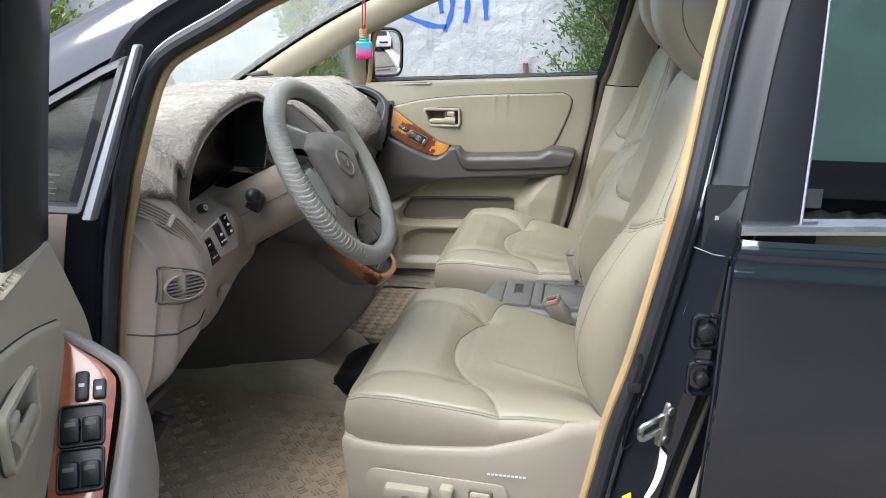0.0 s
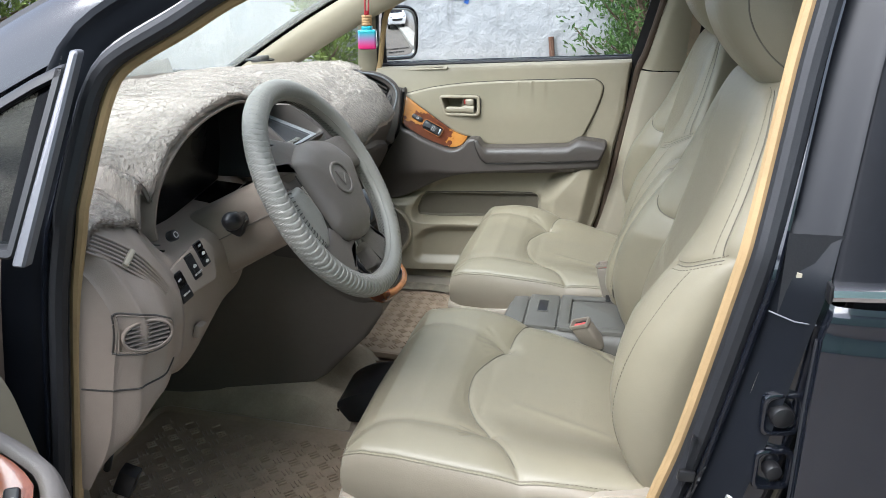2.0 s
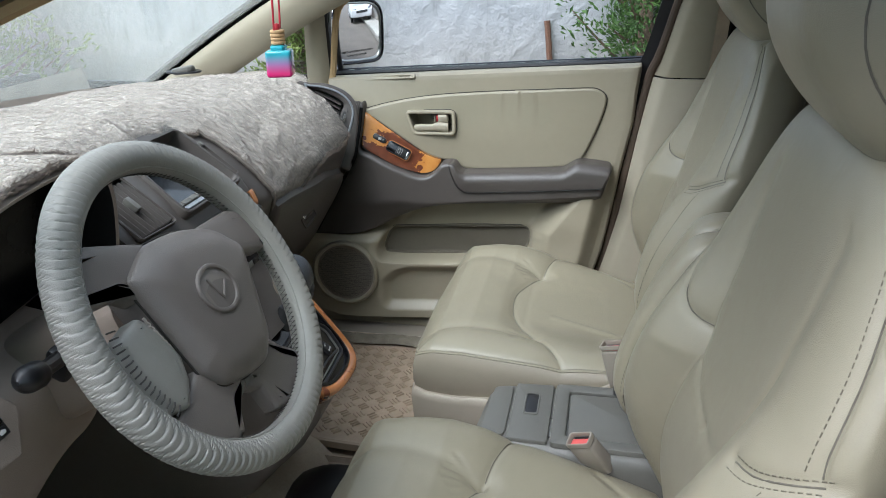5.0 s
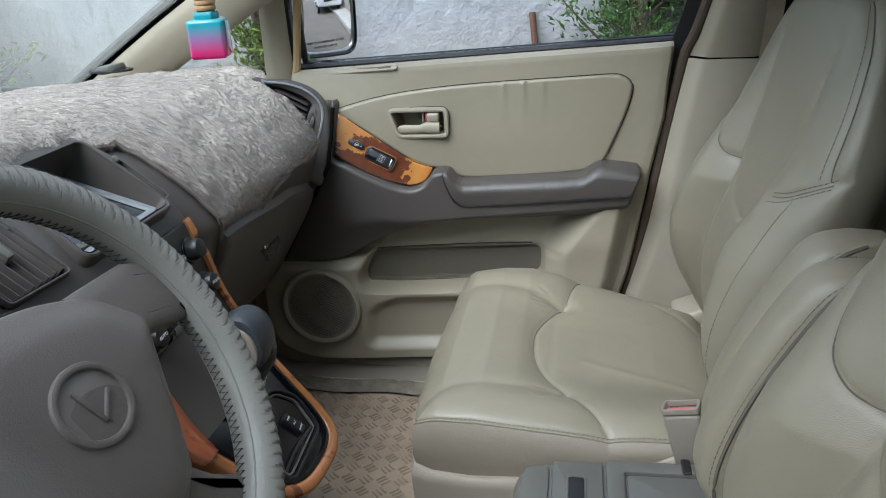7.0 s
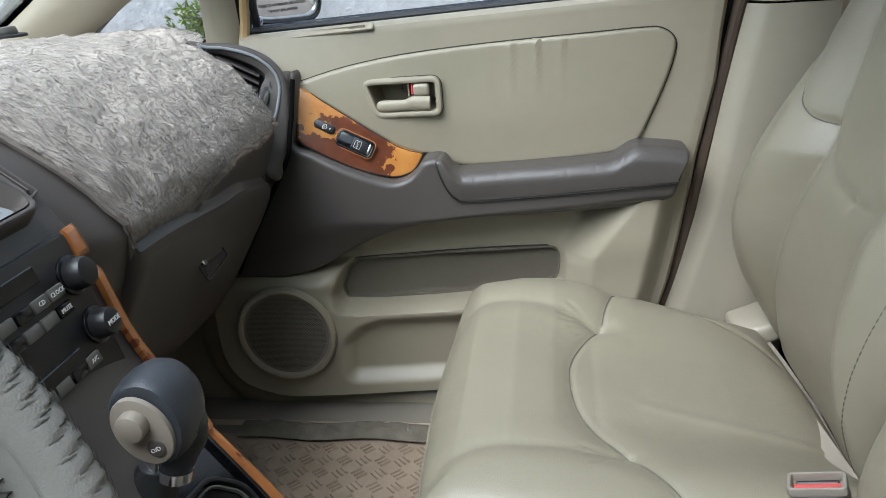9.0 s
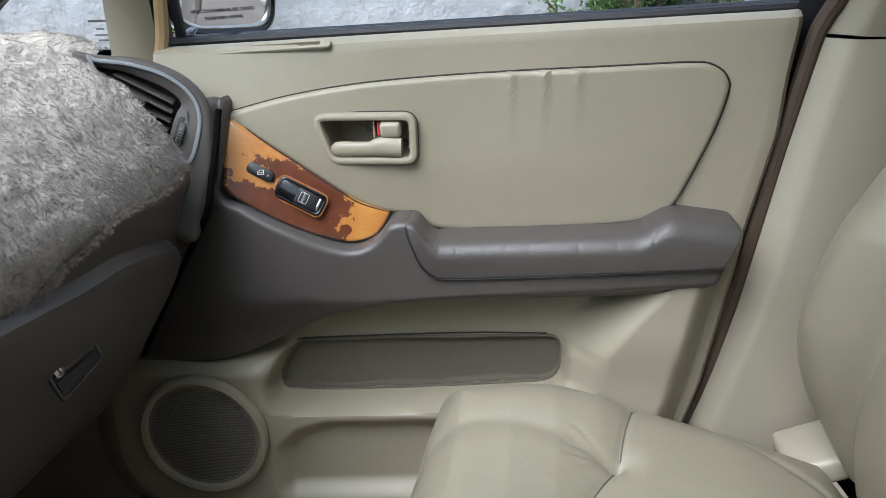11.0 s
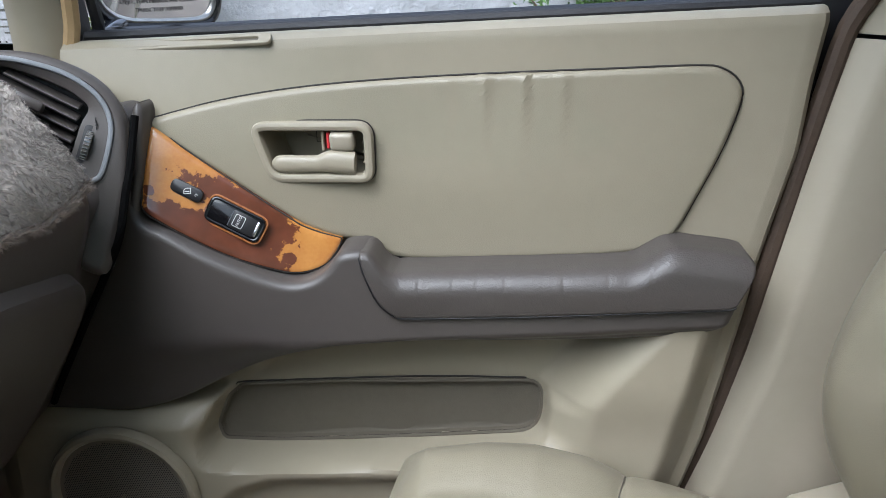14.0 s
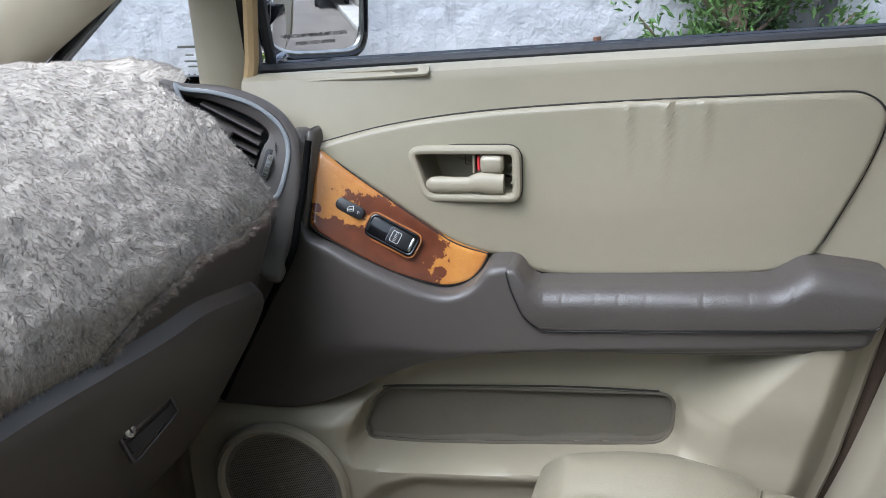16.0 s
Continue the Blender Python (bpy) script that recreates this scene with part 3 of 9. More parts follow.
for k, mat_in in ((-1, TAN), (1, TAN)):
    outer, inner = [], []
    vs = np.linspace(-0.12, 1.06, 22)
    for v in vs:
        p = np.array(screen_pt(k * 1.0, v))
        # outer painted pillar: from the glass edge out and back to the door frame
        outer.append([p + (0.0, -k * 0.012, 0.012), p + (0.0, k * 0.004, 0.013), p + (0.012, k * 0.018, 0.003), p + (0.028, k * 0.028, -0.022), p + (0.04, k * 0.034, -0.05), p + (0.046, k * 0.022, -0.062)])
        w = 0.30 if k < 0 else 0.66
        inner.append([p + np.array(o) * w + (0, 0, -0.004) for o in ((0.0, -k * 0.016, -0.004), (0.012, -k * 0.034, -0.02), (0.035, -k * 0.04, -0.045), (0.068, -k * 0.03, -0.075), (0.088, -k * 0.012, -0.098), (0.094, k * 0.006, -0.108))])
    slab("windscreen_pillar", outer, PAINT, "", 0.004)
    slab("pillar_trim", [[tuple(c) for c in spline(r, 14)] for r in inner], mat_in, "tan moulded pillar trim", 0.005)
    edge = [np.array(screen_pt(k * 0.985, v)) + (0, 0, 0.013) for v in vs]
    part("screen_moulding", tube(edge, 0.008, 6), RUBBER, car_body)

# quarter windows ahead of the front doors
for k in (-1, 1):
    tri3 = [(-1.02, 1.062), (-0.702, 1.062), (-0.655, 1.282), (-0.70, 1.262), (-0.80, 1.208)]
    o2 = rounded(tri3, [0.02, 0.012, 0.006, 0.03, 0.05], 5)
    i2 = inset(o2, 0.014)
    dx = -0.085 if k > 0 else 0.0
    to3 = lambda p, d: [(x + dx, k * (-y_skin(z) + d), z) for x, z in p]
    rows = np.array([to3(o2, -0.012), to3(o2, 0.002), to3(inset(o2, 0.003), 0.005), to3(inset(o2, 0.011), 0.005), to3(i2, 0.0), to3(i2, -0.014)])
    part("quarter_window_frame", grid_mesh(rows, close_v=True), BLACK, car_body)
    bm = bmesh.new()
    bm.faces.new([bm.verts.new(p) for p in to3(inset(o2, 0.008), -0.006)])
    pane = part("quarter_window", bm, WINDOW if k > 0 else glass("quarter_glass", (0.13, 0.14, 0.135), 0.3), car_body)
    pane.visible_shadow = False
    # black dotted rim on the glass
    bm = bmesh.new()
    rim = spline(inset(o2, 0.016), 130, closed=True)
    for x, z in rim:
        x += dx
        y = k * (-y_skin(z) - 0.008)
        vs4 = [bm.verts.new((x + 0.0013 * math.cos(a), y, z + 0.0013 * math.sin(a))) for a in (0, 1.05, 2.1, 3.14, 4.2, 5.24)]
        bm.faces.new(vs4)
    part("dotted_rim", bm, BLACK, pane)
    # satin strip behind the glass
    strip = [(-0.700, 1.056), (-0.682, 1.056), (-0.637, 1.294), (-0.648, 1.296)]
    m2 = basis((0, 0, 0), (1, 0, 0), (0, 0, 1))
    rows = np.array([to3(rounded(strip, 0.004, 3), -0.004), to3(rounded(strip, 0.004, 3), 0.008), to3(inset(rounded(strip, 0.004, 3), 0.003), 0.011)])
    part("quarter_strip", grid_mesh(rows, close_v=True, cap=True), SATIN if k < 0 else BLACK, car_body, "satin metal strip")
    # printed mark on the glass: plain bars
    bm = bmesh.new()
    for r, (w, z) in enumerate(((0.026, 1.112), (0.012, 1.102), (0.02, 1.094), (0.016, 1.087))):
        a = 0.003 if r == 0 else 0.002
        x0 = -0.762 - w / 2 + dx
        y = k * (-y_skin(z) - 0.0035)
        bm.faces.new([bm.verts.new(q) for q in ((x0, y, z), (x0 + w, y, z), (x0 + w, y, z + a), (x0, y, z + a))])
    part("glass_marking", bm, CONSOLE, pane, "etched pale marking")
    # inner pillar behind the quarter window, with cover trim
    rows = []
    for z, x0, x1 in ((1.03, -0.812, -0.742), (1.08, -0.807, -0.742), (1.16, -0.798, -0.738), (1.24, -0.786, -0.730), (1.29, -0.780, -0.712), (1.36, -0.77, -0.66), (1.42, -0.76, -0.60)):
        y = -y_strip(z)
        rows.append([(x0, k * (y + 0.03), z), (x0 + 0.004, k * (y + 0.006), z), (x0 + 0.02, k * (y - 0.006), z), (x1 - 0.03, k * (y - 0.008), z), (x1 - 0.012, k * (y - 0.002), z), (x1, k * (y + 0.012), z)])
    if k > 0:
        slab("quarter_pillar_trim", rows, TAN, "tan moulded pillar trim", 0.004)
        tops = [(-1.06, 1.085), (-0.78, 1.068), (-0.74, 1.05), (-0.72, 1.03)]
        part("quarter_shelf_trim", grid_mesh([[(x, 0.68, z - 0.03), (x, 0.72, z), (x, 0.79, z), (x, 0.83, z - 0.005)] for x, z in tops]), TAN, car_body)

# scuttle and bonnet ahead of the screen
rows = [[(x, 0.78 * y, 1.02 + 0.03 * (1 - y * y) + (x + 1.2) * 0.2) for y in ys] for x in np.linspace(-2.2, -1.2, 10)]
slab("bonnet", rows, PAINT, "", 0.004)
# body sides ahead of the doors and below the quarter windows
for k in (-1, 1):
    zs = [0.35, 0.5, 0.7, 0.9, 1.0, 1.035, 1.055]
    rows = [[(x, k * (0.872 - (0.012 if z > 1.03 else 0) + 0.01 * math.sin((z - 0.35) * 4) - max(0, z - 0.98) * 0.25), z) for z in zs] for x in (-1.9, -1.4, -1.1, -0.9, -0.80)]
    slab("front_wing", rows, PAINT, "", 0.004)
    rows = [[(x, k * y_skin(z) * -1, z) for z in (0.62, 0.75, 0.9, 1.0, 1.055)] for x in (-0.835, -0.80, -0.775)]
    slab("hinge_pillar", rows, PAINT, "", 0.004)
# wiper arm at the base of the screen
part("wiper", tube([(-1.36, -0.5, 1.13), (-1.37, 0.1, 1.145), (-1.33, 0.45, 1.135)], 0.009, 6), BLACK, car_body)

# sills, floor pan and the parts that close the cabin
for k in (-1, 1):
    prof = [(0.60, 0.40), (0.66, 0.415), (0.72, 0.418), (0.755, 0.405), (0.79, 0.40), (0.85, 0.38), (0.87, 0.33)]
    rows = [[(x, k * y, z) for y, z in prof] for x in np.linspace(-0.95, 0.2, 12)]
    slab("sill_plate", rows, TAN_DULL, "dull tan plastic sill plate", 0.005)
rows = [[(x, y, 0.385 + (0.012 * math.exp(-(y / 0.15) ** 2)) + 0.16 * max(0, (-x - 1.0)) ** 1.0) for y in np.linspace(-0.758, 0.758, 31)] for x in np.linspace(-1.35, 2.2, 50)]
bm = grid_mesh(np.array(rows))
fray = [[(x, y, 0.4135 + 0.030 * (y - 0.60) + (0.008 + 0.006 * noise.noise(Vector((x * 40, y * 40, 3)))) * math.sin(math.pi * t) ** 0.6 + 0.002 * noise.noise(Vector((x * 300, y * 300, 1))))
         for t, y in ((t, 0.606 + 0.004 * math.sin(31 * x) + 0.048 * t) for t in np.linspace(0, 1, 16))] for x in np.linspace(-0.80, 0.05, 260)]
# frayed carpet, its colour darkened for the shade along the sill
part("carpet_edge", grid_mesh(np.array(fray)), mat("shaded_frayed_carpet", (0.23, 0.205, 0.155), 0.95, col2=(0.14, 0.122, 0.09), vscale=30, bump=1.0, bscale=420), car_body, "frayed carpet edge along the sill")
floor_carpet = part("floor_carpet", bm, CARPET, car_body, "beige loop-pile floor carpet")
bm = grid_mesh([[(-1.36 - 0.1 * (z > 0.8), y, z) for z in (0.35, 0.6, 0.8, 1.1)] for y in (-0.78, 0.78)])
part("firewall", bm, CARPET, car_body)
for k in (-1, 1):
    part("kick_panel", grid_mesh([[(x, k * (0.735 + 0.02 * (x < -1)), z) for z in (0.26, 0.38, 0.6, 0.8, 1.0)] for x in (-1.60, -1.36, -1.1, -0.9, -0.79, -0.77)]), TAN_PLASTIC, car_body, "tan plastic footwell panel")

# rounded trim that follows the passenger door's front lower corner down to the sill
gap = np.array(spline([(-0.838, 0.76), (-0.842, 0.66), (-0.843, 0.58), (-0.841, 0.53), (-0.829, 0.500), (-0.808, 0.467), (-0.772, 0.449), (-0.73, 0.442), (-0.60, 0.441), (-0.40, 0.442), (-0.12, 0.442)], 60))
rim = np.array(spline([(-0.888, 0.76), (-0.890, 0.66), (-0.891, 0.57), (-0.887, 0.515), (-0.872, 0.47), (-0.845, 0.435), (-0.812, 0.405), (-0.76, 0.392), (-0.60, 0.388), (-0.40, 0.388), (-0.12, 0.388)], 60))
rows = []
for (x0, z0), (x1, z1) in zip(gap, rim):
    rows.append([(x0 + (x1 - x0) * t, y, z0 + (z1 - z0) * t) for t, y in ((0.0, 0.775), (0.0, 0.738), (0.06, 0.728), (0.2, 0.721), (0.4, 0.717), (0.65, 0.717), (0.85, 0.720), (0.95, 0.725), (1.0, 0.735), (1.0, 0.75))])
part("kick_trim", grid_mesh(np.array(rows)), TAN, car_body, "rounded tan trim round the door's lower corner", 60)

# rear of the cabin
for k in (-1, 1):
    zs = [0.4, 0.7, 1.08]
    part("rear_side_trim", grid_mesh([[(x, k * 0.77, z) for z in zs] for x in np.linspace(0.28 if k < 0 else 0.17, 2.2, 8)]), TAN, car_body)
    part("roof_rail_trim", grid_mesh([[(x, k * ((0.66 if k > 0 else 0.60) + (1.56 - z) * 0.2), z) for z in (1.56, 1.52, 1.47)] for x in np.linspace(-0.1, 2.2, 14)]), HEADLINER, car_body)
    p = part("rear_side_glass", grid_mesh([[(x, k * (0.815 - (z - 1.1) * 0.38), z) for z in (1.09, 1.3, 1.5)] for x in np.linspace(1.05 if k < 0 else 0.2, 2.2, 7)]), TINT, car_body)
part("tailgate_trim", grid_mesh([[(2.2, y, z) for z in (0.4, 0.8, 1.15)] for y in (-0.8, 0, 0.8)]), TAN, car_body)
part("rear_window", grid_mesh([[(2.2 + (1.15 - z) * 0.3, y, z) for z in (1.15, 1.35, 1.56)] for y in (-0.75, 0, 0.75)]), TINT, car_body)

# middle pillars: inner trim, belt guide
for k in (-1, 1):
    rows = []
    for z, x0, x1 in ((0.40, -0.10, 0.10), (0.55, -0.06, 0.12), (0.75, -0.006, 0.16), (0.95, 0.026, 0.19), (1.08, 0.052, 0.205), (1.088, 0.053, 0.205)):
        if k < 0:
            x0, x1 = x0 + 0.125, x1 + 0.06
        if k < 0:
            rows.append([(x0, k * 0.80, z), (x0 + 0.006, k * 0.775, z), (x0 + 0.03, k * 0.765, z), (x1 - 0.03, k * 0.755, z), (x1, k * 0.775, z)])
        else:
            rows.append([(x0 - 0.001, 0.806, z), (x0 + 0.002, 0.790, z), (x0 + 0.005, 0.784, z), (x0 + 0.026, 0.760, z), (x0 + 0.031, 0.757, z), (x0 + 0.037, 0.7555, z), (x1, 0.752, z), (x1 + 0.04, 0.765, z)])
    part("pillar_filler", grid_mesh([[(x + (0.0 if k > 0 else 0.10), k * 0.797, z) for x in (0.06, 0.14, 0.20)] for z in (1.04, 1.09, 1.13)]), RUBBER, car_body)
    slab("middle_pillar_lower_trim", rows, TAN_PLASTIC, "pale tan lower pillar trim", 0.005)
    rows = []
    for z, x0, x1 in ((1.092, 0.060, 0.155), (1.12, 0.070, 0.165), (1.25, 0.10, 0.178), (1.36, 0.133, 0.19), (1.52, 0.15, 0.20)):
        y = 0.785 - 0.3 * max(0, z - 1.1)
        if k < 0:
            x0, x1, y = x0 + (0.112 if z < 1.2 else 0.10), x1 + 0.07, 0.735 - 0.33 * max(0, z - 1.1)
        if k < 0:
            rows.append([(x0 - 0.004, k * (y + 0.02), z), (x0, k * (y + 0.004), z), (x0 + 0.014, k * (y - 0.008), z), (x1 - 0.02, k * (y - 0.014), z), (x1, k * y, z)])
        else:
            d, x0 = 0.3 * max(0, z - 1.1), x0 - 0.005
            rows.append([(x0 - 0.001, 0.806 - d, z), (x0 + 0.002, 0.791 - d, z), (x0 + 0.006, 0.785 - d, z), (x0 + 0.027, 0.762 - d, z), (x0 + 0.033, 0.759 - d, z), (x0 + 0.04, 0.758 - d, z), (x1 + 0.01, 0.755 - d, z), (x1 + 0.05, 0.775 - d, z)])
    slab("middle_pillar_upper_trim", rows, TAN, "tan upper pillar trim", 0.005)
    # black jamb outside the driver's pillar, with check hardware
rows = []
for z in (0.42, 0.55, 0.7, 0.85, 1.0, 1.08, 1.2, 1.36, 1.5):
    xs = float(np.interp(z, [0.48, 0.62, 0.76, 0.86, 0.98, 1.14, 1.285, 1.36, 1.5], [0.0, 0.032, 0.057, 0.083, 0.108, 0.137, 0.16, 0.174, 0.19]))
    rows.append([(xs + 0.05, y_jamb(z) + 0.002, z), (xs + 0.08, y_jamb(z) - 0.006, z), (xs + 0.11, y_jamb(z) - 0.002, z), (xs + 0.14, y_jamb(z) + 0.03, z), (xs + 0.3, y_jamb(z) + 0.05, z)])
slab("pillar_outer", [[tuple(c) for c in spline(r, 12)] for r in rows], PAINT, "", 0.004)
rows2 = [[(x + PASS_DX - 0.01, -y, z) for x, y, z in r] for r in rows]
slab("pillar_outer", rows2, PAINT, "", 0.004)
# striker and rear-door hinges on the driver's pillar
SM = basis((0.135, -0.802, 0.782), (0.35, -0.94, 0), (0.10, 0.0, 0.99))
st = part("striker_plate", plate(rounded([(-0.014, -0.036), (0.012, -0.030), (0.013, 0.028), (-0.006, 0.038)], 0.010, 5), 0.008, 0.003, pose(0.135, -0.806, 0.783, 90, 8, 35)), STEEL, car_body, "bare zinc striker plate with a wire loop")
loop = spline([(0.130, -0.812, 0.797), (0.112, -0.832, 0.796), (0.101, -0.838, 0.790), (0.099, -0.838, 0.781), (0.103, -0.836, 0.772), (0.128, -0.814, 0.776)], 30)
part("striker_loop", tube(loop, 0.0046, 8), STEEL, st)
for dz in (-0.022, 0.024):
    part("striker_screw", rod(0.0065, 0.004, 12, 0.001, pose(0.139 + dz * 0.1, -0.815, 0.783 + dz, 90, 0, 35)), STEEL, st)
for z, x, r in ((0.930, 0.176, 0.016), (0.860, 0.176, 0.012)):
    h = part("door_hinge", ring(rrect(0.044, 0.052, 0.012), rrect(0.032, 0.040, 0.010), 0.008, 0.003, pose(x, -0.806, z, 90, 0, 12)), PAINT, car_body)
    part("hinge_bolt", rod(r * 0.8, 0.018, 14, 0.004, pose(x, -0.812, z, 90, 0, 12)), BLACK, h)
# pressed recess and clip low on the pillar
rec = [[(0.085 + 0.008 * u + dx, -0.802 + dy, 0.80 + 0.055 * v) for u, v in rounded([(-1, -1.3), (1, -1.0), (1.6, 1.5), (0.6, 1.6)], 0.3, 4)] for dx, dy in ((0, -0.004), (0.001, 0.002))]
part("jamb_recess", grid_mesh(np.array(rec), close_v=True), BLACK, car_body)
part("jamb_clip", rbox(0.020, 0.008, 0.014, 0.003, 2, pose(0.088, -0.806, 0.835, 0, 8, 10)), BLACK, car_body)
# paint joint across the pillar
part("paint_joint", tube([(0.150, -0.8045, 1.047), (0.175, -0.812, 1.040), (0.196, -0.812, 1.038)], 0.0009, 5), SATIN, car_body)
# labels on the lower pillar
WHITE_LABEL = mat("white_paper_label", (0.72, 0.72, 0.70), 0.6, vamt=0.1)
YELLOW = mat("yellow_label", (0.75, 0.52, 0.03), 0.5, vamt=0.1)
bm = grid_mesh([[(0.131 + 0.010 * math.sin(3.0 * t) - 0.030 * t, -0.8115 - 0.001 * t, 0.748 - 0.11 * t), (0.142 + 0.010 * math.sin(3.0 * t) - 0.040 * t, -0.8135, 0.735 - 0.105 * t)] for t in np.linspace(0, 1, 10)])
part("paper_label", bm, WHITE_LABEL, car_body, "curved white paper label")
bm = grid_mesh([[(0.082, -0.811, 0.640), (0.084, -0.811, 0.658)], [(0.100, -0.813, 0.640), (0.096, -0.813, 0.668)]])
part("warning_label", bm, YELLOW, car_body, "yellow warning label")

# ---- driver's-side rear door ----
rear_door = thing("rear_door", "glossy black closed rear door with a chrome belt strip and dark glass", "car door")


def edge_x(z):
    """Front edge of the rear door."""
    return float(np.interp(z, [0.36, 0.74, 0.846, 0.945, 1.03, 1.05, 1.07], [0.176, 0.185, 0.189, 0.191, 0.194, 0.198, 0.202]))


def skin_y(z):
    return -0.838 - 0.020 * math.exp(-((z - 0.80) / 0.16) ** 2) + 0.05 * max(0.0, 0.60 - z)


rows = []
for z in np.r_[np.linspace(0.36, 0.96, 16), 1.0, 1.02, 1.028, 1.034, 1.048, 1.058, 1.064, 1.068]:
    yb, e = skin_y(z), edge_x(z)
    # a shallow roll under the chrome strip
    yb += 0.006 * math.exp(-((z - 1.040) / 0.008) ** 2) + max(0.0, z - 1.055) * 0.6
    rows.append([(e + 0.012, yb + 0.05, z), (e + 0.002, yb + 0.022, z), (e, yb + 0.008, z), (e + 0.003, yb + 0.002, z), (e + 0.010, yb, z)] + [(x, yb - 0.004 * math.sin(x * 2), z) for x in np.linspace(0.23, 1.05, 14)])
part("door_skin", grid_mesh(np.array(rows)), PAINT, rear_door)
prof = [(-0.805, 1.071), (-0.826, 1.0715), (-0.833, 1.074), (-0.8345, 1.079), (-0.832, 1.085), (-0.826, 1.0875), (-0.805, 1.088)]
bm = grid_mesh(np.array([[(x, y, z + 0.055 * (x - 0.20)) for y, z in prof] for x in (0.2005, 0.203, 0.5, 1.05)]))
bmesh.ops.holes_fill(bm, edges=bm.edges)
part("belt_strip", bm, CHROME, rear_door, "polished chrome belt strip")
part("strip_end", rbox(0.004, 0.016, 0.019, 0.0015, 2, pose(0.1995, -0.823, 1.0795)), BLACK, rear_door)


def frame_y(z):
    return -0.825 + 0.40 * max(0.0, z - 1.06)


# window post: gloss-black, between the door's front edge and the glass
fr = []
for z in np.linspace(1.084, 1.58, 18):
    x0 = float(np.interp(z, [1.086, 1.22, 1.357, 1.58], [0.204, 0.2235, 0.242, 0.268]))
    x1 = float(np.interp(z, [1.09, 1.219, 1.357, 1.58], [0.274, 0.287, 0.298, 0.315]))
    y = frame_y(z)
    fr.append([(x0 + 0.004, y + 0.045, z), (x0 - 0.001, y + 0.010, z), (x0, y + 0.003, z), (x0 + 0.003, y, z), (x0 + 0.006, y - 0.001, z), ((x0 + x1) / 2, y - 0.003, z), (x1 - 0.006, y - 0.001, z), (x1 - 0.002, y, z), (x1, y + 0.003, z), (x1 + 0.001, y + 0.014, z)])
part("window_post", grid_mesh(np.array(fr)), FILM, rear_door, "gloss black window post")
part("post_bead", tube([(float(np.interp(z, [1.09, 1.219, 1.357, 1.58], [0.274, 0.287, 0.298, 0.315])) + 0.001, frame_y(z) + 0.002, z) for z in np.linspace(1.09, 1.58, 14)], 0.0022, 6), SATIN, rear_door)
gl = part("window_pane", grid_mesh([[(x, frame_y(z) + 0.010, z) for z in np.linspace(1.08, 1.58, 8)] for x in np.linspace(0.27, 1.05, 6)]), TINT, rear_door, "dark tinted glass")
edge = [(edge_x(z) + 0.001, skin_y(z) + 0.012, z) for z in np.linspace(0.40, 1.03, 24)]
part("shut_edge", tube(edge, 0.003, 6), RUBBER, rear_door)

# ---- front doors ----
def text_mesh(body, size, m, depth=0.0003, spacing=1.0):
    """Flat lettering as a bmesh, centred, in the plane of m."""
    cu = bpy.data.curves.new("lettering", "FONT")
    cu.body, cu.size, cu.align_x, cu.align_y, cu.extrude, cu.resolution_u = body, size, "CENTER", "CENTER", depth, 2
    cu.space_character = spacing
    ob = bpy.data.objects.new("lettering", cu)
    scene.collection.objects.link(ob)
    dg = bpy.context.evaluated_depsgraph_get()
    me = bpy.data.meshes.new_from_object(ob.evaluated_get(dg))
    bm = bmesh.new()
    bm.from_mesh(me)
    bpy.data.objects.remove(ob)
    bpy.data.curves.remove(cu)
    bpy.data.meshes.remove(me)
    return moved(bm, m)


def trim_y(x, z):
    """Inner face of the door trim: nearer the cabin at its front end."""
    return 0.764 - 0.035 * sstep(-0.30, -0.74, x) * sstep(1.15, 0.95, z) - 0.012 * sstep(0.75, 0.55, z)


PERF = mat("speaker_mesh_black", (0.03, 0.029, 0.026), 0.6, vscale=60)
# tan darkened to carry the shade inside recesses
SHADED_TAN = mat("shaded_tan_cloth", (0.125, 0.109, 0.079), 0.75, vscale=10, vamt=0.2, bump=0.4, bscale=600)


def in_poly(X, Z, poly):
    """Which of the points lie inside an outline."""
    r = np.zeros(np.shape(X), dtype=bool)
    for (x0, z0), (x1, z1) in zip(poly, list(poly[1:]) + [poly[0]]):
        hit = ((z0 > Z) != (z1 > Z)) & (X < (x1 - x0) * (Z - z0) / (z1 - z0 + 1e-12) + x0)
        r ^= hit
    return r


def signed(X, Z, poly):
    d = seg_dist(X, Z, list(poly) + [poly[0]])
    return np.where(in_poly(X, Z, poly), -d, d)


POCKET_OUT = rounded([(-0.584, 0.697), (-0.462, 0.699), (-0.221, 0.705), (-0.224, 0.630), (-0.395, 0.616), (-0.537, 0.613), (-0.612, 0.617), (-0.618, 0.642), (-0.603, 0.680)], [0.02, 0.1, 0.026, 0.040, 0.1, 0.1, 0.022, 0.02, 0.03], 8)
BIN_OUT = rounded([(-0.615, 0.475), (-0.17, 0.475), (-0.19, 0.600), (-0.54, 0.598), (-0.580, 0.586), (-0.610, 0.558)], [0.03, 0.02, 0.02, 0.03, 0.03, 0.03], 6)
HANDLE_OUT = rounded([(-0.066, 0.032), (-0.046, -0.032), (0.066, -0.032), (0.066, 0.032)], [0.016, 0.022, 0.016, 0.018], 7)
SPEAKER_AT = (-0.706, 0.582)
HANDLE_AT = (-0.4755, 0.977)


